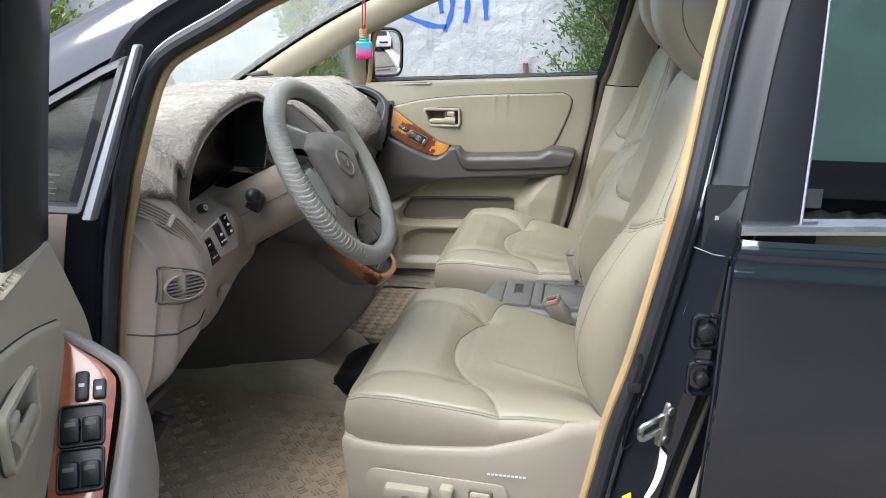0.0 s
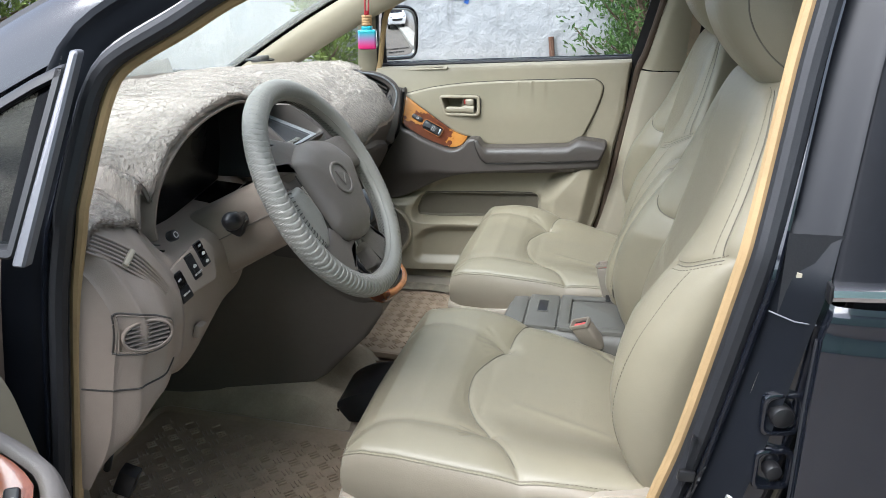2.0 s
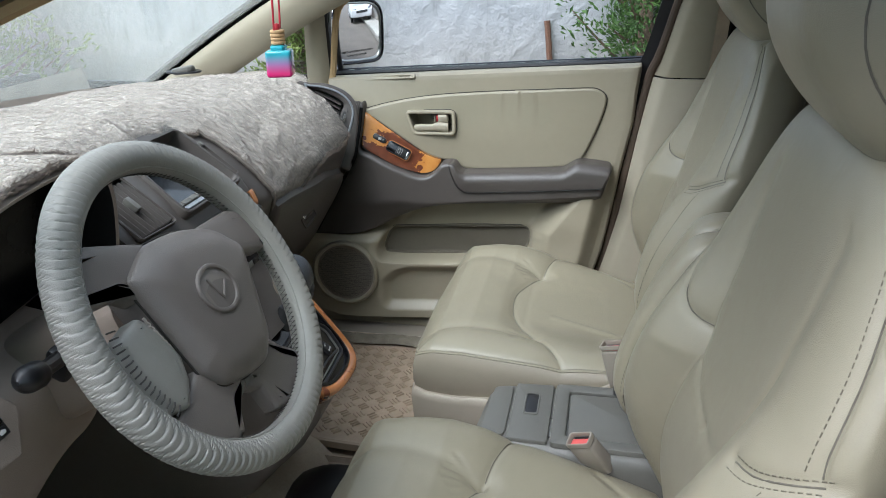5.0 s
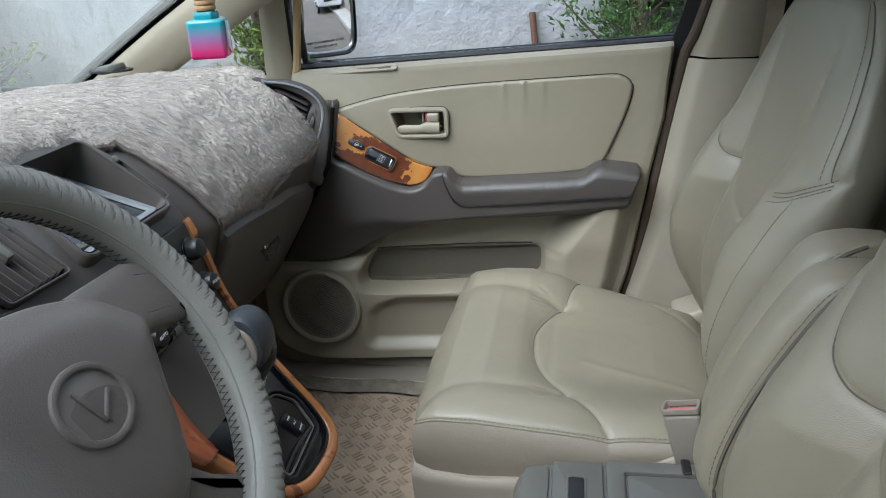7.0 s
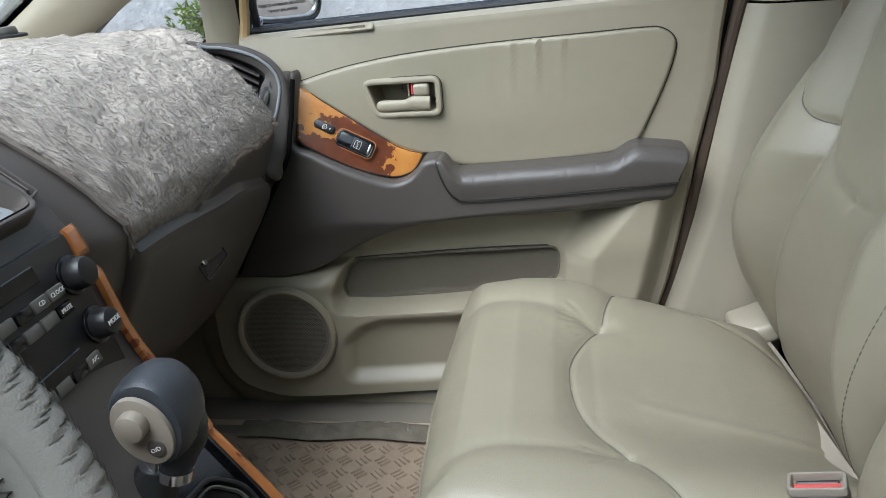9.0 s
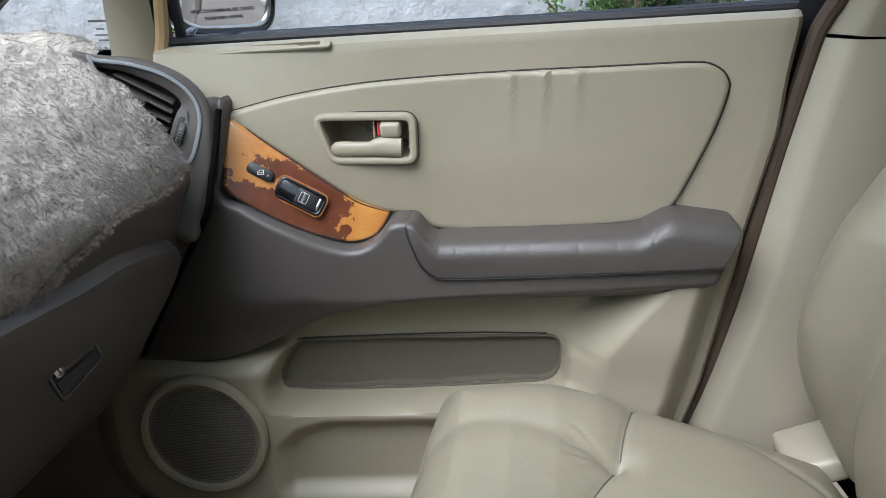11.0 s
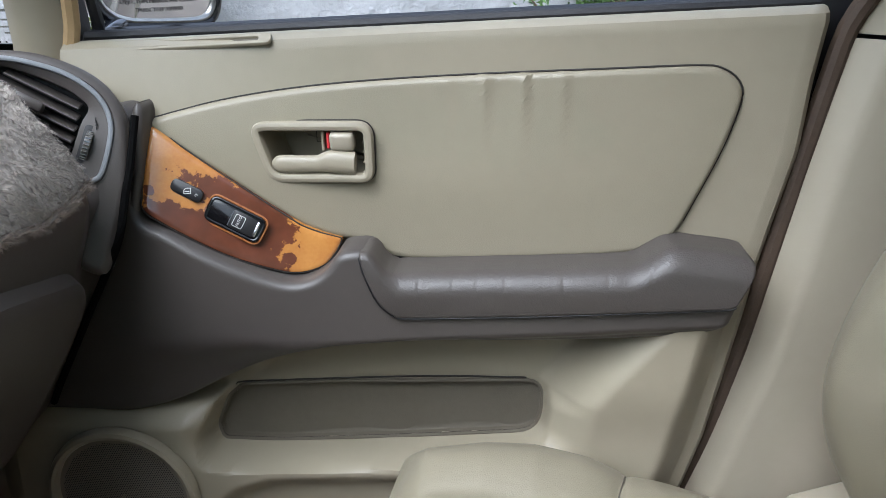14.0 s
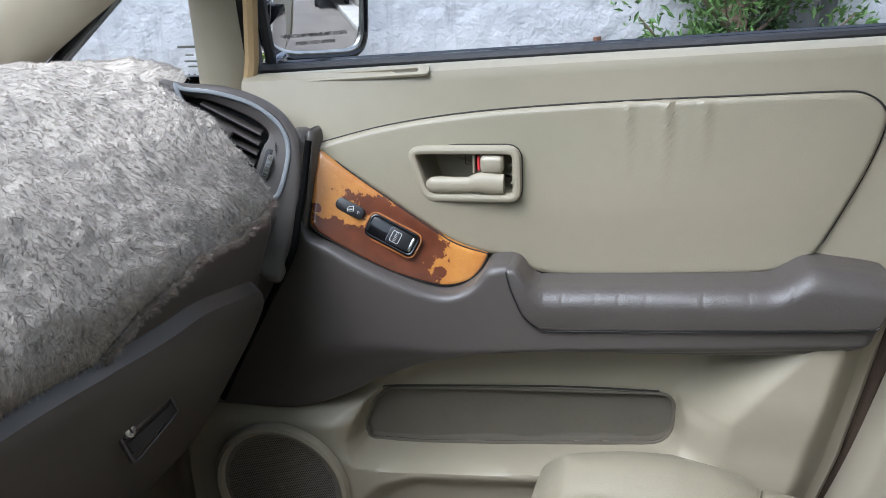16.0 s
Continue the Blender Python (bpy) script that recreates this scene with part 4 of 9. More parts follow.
def in_handle(c):
    """Inside the opening of the release handle."""
    x, z = c.x - HANDLE_AT[0], c.z - HANDLE_AT[1]
    return -0.055 < x < 0.056 and abs(z) < 0.0235 and x > -0.055 + 0.3 * (0.016 - z)


def lower_relief(X, Z, rear):
    """How far the lower door stands into the cabin: lip, bulge and bin round the pocket."""
    sd = signed(X, Z, POCKET_OUT)
    xb = np.interp(Z, [0.62, 0.70, 0.74, 0.79, 0.85], [-0.236, -0.228, -0.200, -0.160, -0.12])
    xl = np.interp(Z, [0.62, 0.70, 0.75], [-0.60, -0.58, -0.52])
    right = sstep(-0.010, 0.062, X - xb)
    left = (1 - sstep(-0.05, 0.012, X - xl)) * (1 - sstep(0.662, 0.70, Z) * sstep(-0.54, -0.585, X))
    below = 1 - sstep(0.612, 0.655, Z)
    level = 1 - (1 - right) * (1 - left) * (1 - below)
    h = 0.036 * level + 0.014 * right * sstep(0.64, 0.74, Z) - 0.0165 * (1 - level) * sstep(0.68, 0.70, Z)
    k = sstep(-0.005, 0.007, sd)
    h = h * k - 0.018 * (1 - k)
    h = h - 0.022 * (1 - sstep(-0.024, 0.006, signed(X, Z, BIN_OUT)))
    R = np.array([rear(z) for z in Z[:, 0]])[:, None]
    fade = 1 - sstep(-0.06, -0.01, X - R)
    low = 1 - sstep(0.80, 0.86, Z)
    return h * fade * low


def driver_switches(dp):
    """The driver's armrest: a falling wood plate with the window switches, and the taupe rim and wall round it."""
    fall = lambda x: float(np.interp(x, [-0.70, -0.655, -0.615, -0.556, -0.516, -0.44, -0.30, 0.0], [1.015, 0.985, 0.946, 0.890, 0.850, 0.812, 0.815, 0.83]))
    inner = lambda x: float(np.interp(x, [-0.657, -0.650, -0.642, -0.632, -0.623, -0.614, -0.598, -0.556, -0.516, -0.42], [0.744, 0.727, 0.712, 0.694, 0.682, 0.674, 0.674, 0.680, 0.687, 0.690]))
    rows = []
    for x in np.r_[np.linspace(-0.657, -0.60, 30), np.linspace(-0.595, -0.43, 30)]:
        yi = inner(x) + 0.003
        rows.append([(x, 0.747 + (yi - 0.747) * v, fall(x) - 0.0035 * (abs(2 * v - 1)) ** 6) for v in np.linspace(0, 1, 17)])
    dp("wood_plate", grid_mesh(np.array(rows)), WOOD_RED, lab="lacquered red-brown burl veneer")
    rim = spline([(-0.690, 0.765, 1.005), (-0.664, 0.752, 0.992), (-0.650, 0.724, 0.980), (-0.634, 0.692, 0.962), (-0.618, 0.672, 0.948), (-0.596, 0.668, 0.926), (-0.556, 0.674, 0.888), (-0.516, 0.681, 0.850), (-0.44, 0.684, 0.815), (-0.25, 0.684, 0.815), (-0.04, 0.690, 0.83)], 90)
    tan = np.gradient(rim[:, :2], axis=0)
    tan /= np.linalg.norm(tan, axis=1)[:, None]
    out = np.stack([tan[:, 1], -tan[:, 0]], 1)
    rows = []
    for p, m in zip(rim, out):
        rows.append([(p[0] + m[0] * a, p[1] + m[1] * a, p[2] + h) for a, h in ((-0.003, -0.004), (0.000, 0.003), (0.006, 0.005), (0.013, 0.002), (0.018, -0.008), (0.022, -0.03), (0.026, -0.07), (0.027, -0.12), (0.020, -0.165), (0.0, -0.20), (-0.05, -0.215))])
    # paler taupe than the other door's: the open door's daylight is in the colour
    dp("armrest_base", grid_mesh(np.array(rows)), TAUPE_ARM, lab="taupe moulded armrest wall with a rounded rim, in a lit tone", smooth=60)
    x0, x1 = -0.655, -0.44
    dp("plate_edge", tube([(x, 0.7465, fall(x) + 0.001) for x in np.linspace(x0, x1, 30)], 0.0016, 6), SEAM)
    # frame on the plate: x down the fall, y towards the cabin, z out of it
    def pm(x, y, lift=0.0):
        t = Vector((0.04, 0.0, fall(x + 0.02) - fall(x - 0.02))).normalized()
        c = Vector((0, -1, 0))
        return Matrix.Translation((x, y, fall(x))) @ Matrix((t, c, t.cross(c))).transposed().to_4x4() @ (pose(0, 0, lift) if t.cross(c).z > 0 else pose(0, 0, -lift, 180, 0, 0))
    for x, y, w in ((-0.607, 0.713, 0.036), (-0.603, 0.694, 0.024)):
        s_ = dp("lock_switch", plate(rrect(w, 0.0145, 0.004), 0.005, 0.002, pm(x, y)), BLACK, lab="black lock switch with a pale symbol")
        dp("lock_symbol", plate(rrect(0.0045, 0.0065, 0.001), 0.0003, 0.0001, pm(x, y, 0.0052)), WHITE_INK, s_)
    for x in (-0.573, -0.537):
        blk = dp("window_switch_block", ring(rrect(0.050, 0.050, 0.007), rrect(0.044, 0.044, 0.005), 0.004, 0.0015, pm(x, 0.712, 0.0)), BLACK, lab="black well with two window switches")
        dp("switch_well", plate(rrect(0.045, 0.045, 0.005), 0.0015, 0.0004, pm(x, 0.712)), BLACK, blk)
        for j in (-1, 1):
            mm = pm(x, 0.712) @ pose(0.006, 0.0110 * j, 0.004, 0, 8, 0)
            dp("window_switch", rbox(0.028, 0.0195, 0.010, 0.003, 2, mm), BLACK, blk)
            dp("switch_symbol", plate(rrect(0.005, 0.012, 0.001), 0.0003, 0.0001, mm @ pose(-0.006, 0, 0.0052)), TAUPE_DARK, blk)


def front_door(driver):
    k = -1 if driver else 1
    label = "open black front door with tan trim and a red wood switch panel" if driver else "closed front door with tan padded trim and worn wood veneer"
    door = thing("front_door", label, "car door", group="front doors")
    flip = Matrix.Diagonal((1, k, 1, 1))

    def dp(name, bm, material, parent=None, lab="", smooth=35.0):
        return part(name, moved(bm, flip), material, parent or door, lab, smooth)

    # carrier panel: one moulded sheet with the map pocket, its rolled lip and the lower bin pressed into it
    rear = lambda z: float(np.interp(z, [0.43, 0.569, 0.647, 0.718, 0.853, 0.973, 1.049, 1.109], [-0.10, -0.063, -0.040, -0.026, -0.004, 0.020, 0.029, 0.036]))
    front = lambda z: float(np.interp(z, [0.450, 0.455, 0.464, 0.477, 0.493, 0.514, 0.540, 0.58, 0.66, 0.72, 0.85, 1.0, 1.09], [-0.70, -0.738, -0.770, -0.797, -0.813, -0.825, -0.832, -0.834, -0.835, -0.84, -0.80, -0.745, -0.735]))
    zs = np.r_[np.linspace(0.452, 0.80, 120), np.linspace(0.803, 1.070, 76)]
    top_i = len(zs) - 1
    U = np.r_[np.linspace(0, 1, 240)]
    X = np.array([[front(z) + (rear(z) - 0.02 - front(z)) * u for u in U] for z in zs])
    Z = np.repeat(zs[:, None], len(U), 1)
    H = lower_relief(X, Z, rear)
    Y = trim_y(X, Z) - H
    X = np.c_[X, [[rear(z) - 0.008, rear(z) - 0.002, rear(z)] for z in zs]]
    Y = np.c_[Y, Y[:, -1:] + np.array([[0.003, 0.010, 0.03]])]
    Z = np.c_[Z, zs, zs, zs]
    Z = Z + 0.045 * (X + 0.73) * sstep(0.98, 1.02, Z)
    rows = [np.stack([X[i], Y[i], Z[i]], 1) for i in range(len(zs))]
    # belt roll towards the glass
    for dz, dy in ((0.008, 0.002), (0.013, 0.010), (0.015, 0.022), (0.013, 0.045)):
        rows.append(rows[top_i] + (0, dy, dz))
    bm = grid_mesh(np.array(rows))
    mids = [f.calc_center_median() for f in bm.faces]
    deep = signed(np.array([c.x for c in mids]), np.array([c.z for c in mids]), POCKET_OUT) < -0.006
    bmesh.ops.delete(bm, geom=[f for f, c, d in zip(list(bm.faces), mids, deep) if d or in_handle(c)], context="FACES")
    dp("trim_carrier", bm, TAN, lab="tan moulded door trim with a map pocket")
    belt_z = lambda x: 1.083 + 0.045 * (x + 0.73)
    # padded insert with gathers
    bot = [(-0.645, 1.003), (-0.578, 0.958), (-0.505, 0.905), (-0.474, 0.888), (-0.448, 0.880), (-0.422, 0.876), (-0.40, 0.860), (-0.354, 0.855), (-0.267, 0.858), (-0.146, 0.868), (-0.11, 0.884), (-0.097, 0.892)]
    top = [(-0.645, 1.010), (-0.572, 1.028), (-0.498, 1.040), (-0.415, 1.048), (-0.298, 1.055), (-0.185, 1.060), (-0.091, 1.064), (-0.066, 1.061), (-0.049, 1.048), (-0.046, 1.028), (-0.060, 0.978), (-0.090, 0.905)]

    def gathers(X, Z):
        g = 0
        for x0, w, a in ((-0.335, 0.006, 0.35), (-0.298, 0.0045, 0.9), (-0.258, 0.0045, 1.0), (-0.219, 0.0045, 0.8)):
            g = g - a * 0.0030 * np.exp(-((X - x0) / w) ** 2) * sstep(0.92, 1.05, Z) + a * 0.0018 * np.exp(-((X - x0 - 1.8 * w) / w) ** 2) * sstep(0.92, 1.05, Z)
        return g - 0.004 * np.exp(-((X + 0.33) / 0.22) ** 2 - ((Z - 0.95) / 0.06) ** 2)
    dp("padded_insert", patch(bot, top, lambda X, Z: trim_y(X, Z) - 0.007, 150, 44, 0.007, 0.008, 0.02, gathers, lambda x, z: in_handle(Vector((x, 0, z)))), TAN_PAD, lab="padded tan vinyl insert with gathers")
    rim = [(x, float(trim_y(x, z)) - 0.0012, z) for x, z in spline(top, 120)]
    dp("insert_seam", tube(rim, 0.0011, 6), SEAM)
    rim = [(x, float(trim_y(x, z)) - 0.0012, z) for x, z in spline(bot[5:], 90)]
    dp("insert_seam", tube(rim, 0.0013, 6), SEAM)
    # dark lower-middle section that runs into the armrest
    bot = [(-0.85, 0.675), (-0.76, 0.678), (-0.689, 0.680), (-0.632, 0.697), (-0.583, 0.722), (-0.529, 0.747), (-0.476, 0.766), (-0.387, 0.777), (-0.264, 0.780), (-0.144, 0.788), (-0.07, 0.797), (-0.048, 0.803)]
    top = [(-0.70, 1.02), (-0.648, 1.022), (-0.647, 0.925), (-0.615, 0.903), (-0.560, 0.874), (-0.510, 0.853), (-0.482, 0.850), (-0.458, 0.862), (-0.444, 0.880), (-0.432, 0.884), (-0.414, 0.883), (-0.402, 0.868), (-0.390, 0.857), (-0.373, 0.854), (-0.268, 0.858), (-0.152, 0.864), (-0.108, 0.885), (-0.035, 0.879), (-0.026, 0.872)]
    out = 0.024 if driver else 0.0
    def arm_y(X, Z):
        zt = np.interp(X, [-0.7, -0.6, -0.45, -0.2, 0.0], [0.93, 0.88, 0.85, 0.86, 0.87])
        zb = np.interp(X, [-0.85, -0.7, -0.6, -0.45, -0.2, 0.0], [0.67, 0.68, 0.715, 0.77, 0.79, 0.81])
        t = np.clip((Z - zb) / np.maximum(zt - zb, 0.02), 0, 1)
        slim = 1 - 0.85 * sstep(0.90, 0.98, Z) * sstep(-0.585, -0.64, X)
        w_ = sstep(-0.58, -0.42, X)
        prot = (0.026 if not driver else 0.018) + (0.034 + out) * sstep(-0.80, -0.55, X) * sstep(-0.02 - 0.30 * w_, 0.45 - 0.28 * w_, t) * slim
        return trim_y(X, Z) - prot
    if not driver:
        # the armrest taupe again, darkened in colour for the shaded cabin side
        dp("armrest_base", patch(bot, top, arm_y, 160, 40, 0.010, 0.011, 0.05), TAUPE, lab="taupe moulded armrest section in a shaded tone")
    # armrest cap: flush with the moulding at its front joint, its top rolled back to the insert
    bot = [(-0.4205, 0.880), (-0.4165, 0.866), (-0.411, 0.851), (-0.402, 0.830), (-0.389, 0.817), (-0.372, 0.812), (-0.283, 0.816), (-0.155, 0.826), (-0.060, 0.834), (-0.044, 0.838)]
    top = [(-0.4200, 0.884), (-0.412, 0.884), (-0.406, 0.879), (-0.399, 0.869), (-0.391, 0.862), (-0.373, 0.859), (-0.283, 0.863), (-0.171, 0.869), (-0.143, 0.872), (-0.126, 0.882), (-0.107, 0.892), (-0.075, 0.890), (-0.036, 0.885), (-0.026, 0.878)]
    cap_rim = spline(top, 160)
    def cap_y(X, Z):
        t = np.clip((Z - 0.812) / 0.08, 0, 1)
        d = np.interp(X, cap_rim[:, 0], cap_rim[:, 1]) - Z
        w = np.interp(X, [-0.418, -0.400, -0.380], [0.007, 0.010, 0.022])
        r = np.clip(1 - d / w, 0, 1)
        return trim_y(X, Z) - 0.0625 - 0.006 * np.sin(np.pi * t) - 0.003 * sstep(-0.415, -0.38, X) + w * (1 - np.sqrt(np.clip(1 - r * r, 0, 1)))
    def cap_creases(X, Z):
        a = 0
        for x0 in (-0.372, -0.36, -0.352, -0.343, -0.325, -0.30, -0.272, -0.214, -0.17, -0.128):
            a = a + 0.0011 * np.exp(-((X - x0 - 0.05 * (Z - 0.85)) / 0.0018) ** 2) * sstep(0.835, 0.865, Z + 0.01 * math.sin(900 * x0))
        return a
    if not driver:
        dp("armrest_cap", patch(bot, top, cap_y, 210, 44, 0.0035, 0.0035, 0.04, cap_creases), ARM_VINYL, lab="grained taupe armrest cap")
    seam = [(x, float(cap_y(np.array(x), np.array(z))) + 0.0030, z - 0.0005) for x, z in spline(bot, 90)]
    if not driver:
        dp("armrest_seam", tube(seam, 0.0015, 6), BLACK)
    # wood plate
    w_bot = [(-0.643, 0.940), (-0.641, 0.924), (-0.616, 0.906), (-0.563, 0.876), (-0.514, 0.857), (-0.488, 0.852), (-0.466, 0.857), (-0.455, 0.868), (-0.449, 0.879)]
    w_top = [(-0.642, 0.985), (-0.639, 1.005), (-0.61, 0.984), (-0.572, 0.957), (-0.503, 0.908), (-0.488, 0.898), (-0.47, 0.890), (-0.458, 0.886), (-0.449, 0.883)]
    PS = 0.40
    plate_y = lambda X, Z: trim_y(X, Z) - 0.013 - PS * np.clip(np.interp(X, [-0.65, -0.45], [1.0, 0.885]) - Z, -0.02, 0.12)
    if driver:
        driver_switches(dp)
    else:
        dp("wood_plate", patch(w_bot, w_top, plate_y, 60, 20, 0.005, 0.004, 0.02), WOOD, lab="worn burl veneer with flaking lacquer")
        dp("wood_edge", tube([(x, float(plate_y(np.array(x), np.array(z))) + 0.003, z) for x, z in np.vstack([spline(w_bot, 60), spline(w_top, 60)[::-1]])], 0.0009, 6, closed=True), SEAM)
    # upright strip of the moulding in front of the plate, and a black strip added as the dashboard gap's shade
    if not driver:
        rows = []
        for z in np.r_[np.linspace(0.84, 1.016, 40), 1.021, 1.0255, 1.0285, 1.030]:
            x = float(np.interp(z, [0.84, 0.93, 0.96, 1.03], [-0.668, -0.652, -0.6475, -0.6435]))
            y = float(np.interp(z, [0.84, 0.90, 0.93, 1.03], [0.694, 0.690, 0.695, 0.716]))
            e = 1.0 if z < 1.017 else math.sqrt(max(0.02, 1 - ((z - 1.017) / 0.0131) ** 2))
            rows.append([(x + dx * e, y + 0.004 * (1 - e) + dy, z) for dx, dy in ((-0.0062, 0.03), (-0.0060, 0.007), (-0.0050, 0.002), (-0.0030, -0.0008), (0.0, -0.002), (0.004, -0.0008), (0.0062, 0.003), (0.0068, 0.03))])
        dp("plate_upright", grid_mesh(np.array(rows)), TAUPE, lab="rounded taupe upright beside the veneer", smooth=60)
        gap = spline([(-0.637, 0.697, 1.021), (-0.638, 0.684, 0.992), (-0.639, 0.673, 0.968), (-0.641, 0.664, 0.950), (-0.645, 0.648, 0.912), (-0.668, 0.656, 0.873), (-0.699, 0.668, 0.826), (-0.758, 0.683, 0.730), (-0.777, 0.688, 0.697)], 60)
        dp("gap_seal", tube(gap, 0.0040, 8), GAP_SHADE, lab="black strip for the shaded gap beside the dashboard")

    # switches on the wood plate
    ang = math.atan2(-0.028, 0.055)
    def sw_m(x, z, lift):
        y = float(plate_y(np.array(x), np.array(z))) - lift
        return Matrix.Translation((x, y, z)) @ basis((0, 0, 0), (math.cos(ang), 0, math.sin(ang)), (-math.sin(ang), 0.9 * PS, math.cos(ang)))
    if not driver:
        lm = sw_m(-0.600, 0.9415, 0.0) @ Matrix.Scale(0.86, 4)
        lock = dp("lock_switch", plate(rrect(0.041, 0.0165, 0.0078), 0.0042, 0.002, lm), BLACK, lab="black lock switch with a pale symbol")
        dp("lock_symbol", join(ring([(-0.0045, -0.0035), (0.0045, -0.0035), (0.0045, 0.0035), (-0.0015, 0.0035), (-0.0045, 0.0008)], [(-0.0037, -0.0028), (0.0037, -0.0028), (0.0037, 0.0028), (-0.0012, 0.0028), (-0.0037, 0.0006)], 0.0003, 0.0001, lm @ pose(0.001, 0, 0.0043, 0, 0, 27)), rbox(0.006, 0.0010, 0.0003, 0.0001, 1, lm @ pose(0.001, -0.0008, 0.0044, 0, 0, 27))), WHITE_INK, lock)
        dp("lock_glint", rbox(0.0022, 0.010, 0.0012, 0.0005, 2, lm @ pose(-0.0175, 0.0005, 0.0028, 0, -35, 0)), SATIN, lock)
        dp("lock_mark", tube([lm @ Vector((0.0125 + 0.0014 * math.cos(a), 0.0014 * math.sin(a), 0.0044)) for a in np.linspace(0, 5, 12)], 0.0003, 4), WHITE_INK, lock)
        wm = sw_m(-0.5525, 0.9110, 0.0026) @ Matrix.Scale(0.88, 4)
        blk = dp("window_switch_bezel", ring(rrect(0.071, 0.0315, 0.0095), rrect(0.0625, 0.0235, 0.006), 0.0045, 0.002, wm), BLACK_GLOSS, lab="black window switch lettered AUTO")
        dp("bezel_rim", tube([wm @ Vector((x, y, 0.0012)) for x, y in rrect(0.0735, 0.034, 0.0105)], 0.0011, 6, closed=True, up=(0, 1, 0)), WOOD_MID, blk)
        dp("switch_well", plate(rrect(0.064, 0.025, 0.006), 0.0012, 0.0004, wm @ pose(0, 0, 0.0024)), BLACK_GLOSS, blk)
        mm = wm @ pose(0.0125, 0, 0.0012, 0, 5, 0)
        dp("window_switch", rbox(0.036, 0.0222, 0.008, 0.0022, 2, mm), BLACK, blk)
        dp("switch_lip", rbox(0.0012, 0.0195, 0.0035, 0.0004, 1, mm @ pose(-0.0176, 0, 0.003)), SATIN, blk)
        dp("switch_ridge", rbox(0.0045, 0.0195, 0.004, 0.0018, 2, mm @ pose(0.0148, 0, 0.0034)), CHROME, blk, "pale chrome ridge")
        dp("switch_badge", ring(rrect(0.0125, 0.0150, 0.0022), rrect(0.0112, 0.0137, 0.0017), 0.0004, 0.0001, mm @ pose(-0.0075, 0, 0.0041)), WHITE_INK, blk)
        dp("switch_lettering", text_mesh("AUTO", 0.0048, mm @ pose(-0.0075, 0.0002, 0.0043, 0, 0, 90)), WHITE_INK, blk)

    # inner release handle
    hm = lambda lift: Matrix.Translation((HANDLE_AT[0], 0.0, HANDLE_AT[1])) @ basis((0, float(trim_y(-0.47, 0.977)) - 0.006 - lift, 0), (1, 0, 0.012), (0, 0, 1))
    ho = HANDLE_OUT
    hi = inset(ho, 0.0098)
    bez = dp("handle_bezel", ring(ho, hi, 0.011, 0.0045, hm(0)), TAN, lab="tan release handle in a rounded bezel")
    dp("bezel_gap", tube([hm(0.0008) @ Vector((x, y, 0)) for x, y in ho], 0.0012, 6, closed=True, up=(0, 1, 0)), SEAM, bez)
    cup = [[(x, y, h) for x, y in inset(ho, e)] for e, h in ((0.0092, 0.007), (0.0098, -0.006), (0.0108, -0.030), (0.0135, -0.041), (0.017, -0.044))]
    dp("handle_cup", moved(grid_mesh(np.array(cup), close_v=True), hm(0)), TAN_PAD, bez)
    dp("cup_floor", plate(inset(ho, 0.0165), 0.001, 0.0003, hm(0) @ pose(0, 0, -0.0445)), TAN_PAD, bez)
    lev = [(-0.0415, -0.012), (-0.03, -0.0125), (-0.005, -0.0125), (0.008, -0.0122), (0.016, -0.0105), (0.024, -0.010), (0.035, -0.011), (0.0465, -0.0115)]
    lw = [0.0065, 0.0095, 0.0092, 0.0092, 0.011, 0.0125, 0.0125, 0.012]
    lev = spline([(x, y, w) for (x, y), w in zip(lev, lw)], 40)
    wid = lev[:, 2].copy()
    wid[0] *= 0.55
    wid[1] *= 0.85
    lv = tube([(x, y, 0.004) for x, y, _ in lev], wid, 14, flat=0.62, up=(0, 0, 1))
    dp("release_lever", moved(lv, hm(0.002)), TAN, bez)
    dp("cup_divider", rbox(0.003, 0.021, 0.03, 0.001, 1, hm(0) @ pose(0.0125, 0.0105, -0.012)), TAN_PAD, bez)
    dp("lock_knob", rbox(0.026, 0.020, 0.016, 0.005, 3, hm(0.002) @ pose(0.0335, 0.0115, 0.001, 12, 0, 0)), TAN_PLASTIC, bez)
    dp("lock_flag", rbox(0.003, 0.017, 0.008, 0.001, 1, hm(0.002) @ pose(0.0185, 0.012, -0.001)), RED, bez, "red lock indicator")
    dp("screw_cap", ring(rrect(0.0145, 0.0155, 0.002), rrect(0.0129, 0.0139, 0.002), 0.0012, 0.0003, hm(-0.0445) @ pose(0.001, 0.0075, 0)), SEAM, bez)

    # defroster slot in the sill
    sm = lambda lift: basis((-0.615, float(trim_y(-0.615, 1.085)) + 0.006 - lift, 1.0825), (1, -0.02, 0.055), (0, 0.8, 0.6))
    so, si = rrect(0.205, 0.015, 0.006), rrect(0.178, 0.0055, 0.002)
    vent = dp("defroster_bezel", ring(so, si, 0.0035, 0.0015, sm(0.002)), TAN, lab="slim tan defroster slot")
    dp("defroster_slot", plate(rrect(0.182, 0.008, 0.002), 0.001, 0.0003, sm(0.0015)), TAUPE_DARK if driver else SHADED_TAN, vent)
    for i in range(14 if driver else 0):
        dp("defroster_bar", rbox(0.002, 0.009, 0.004, 0.0005, 1, sm(0.004) @ pose(-0.084 + i * 0.0129, 0, 0.001)), TAN if driver else TAN_PAD, vent)

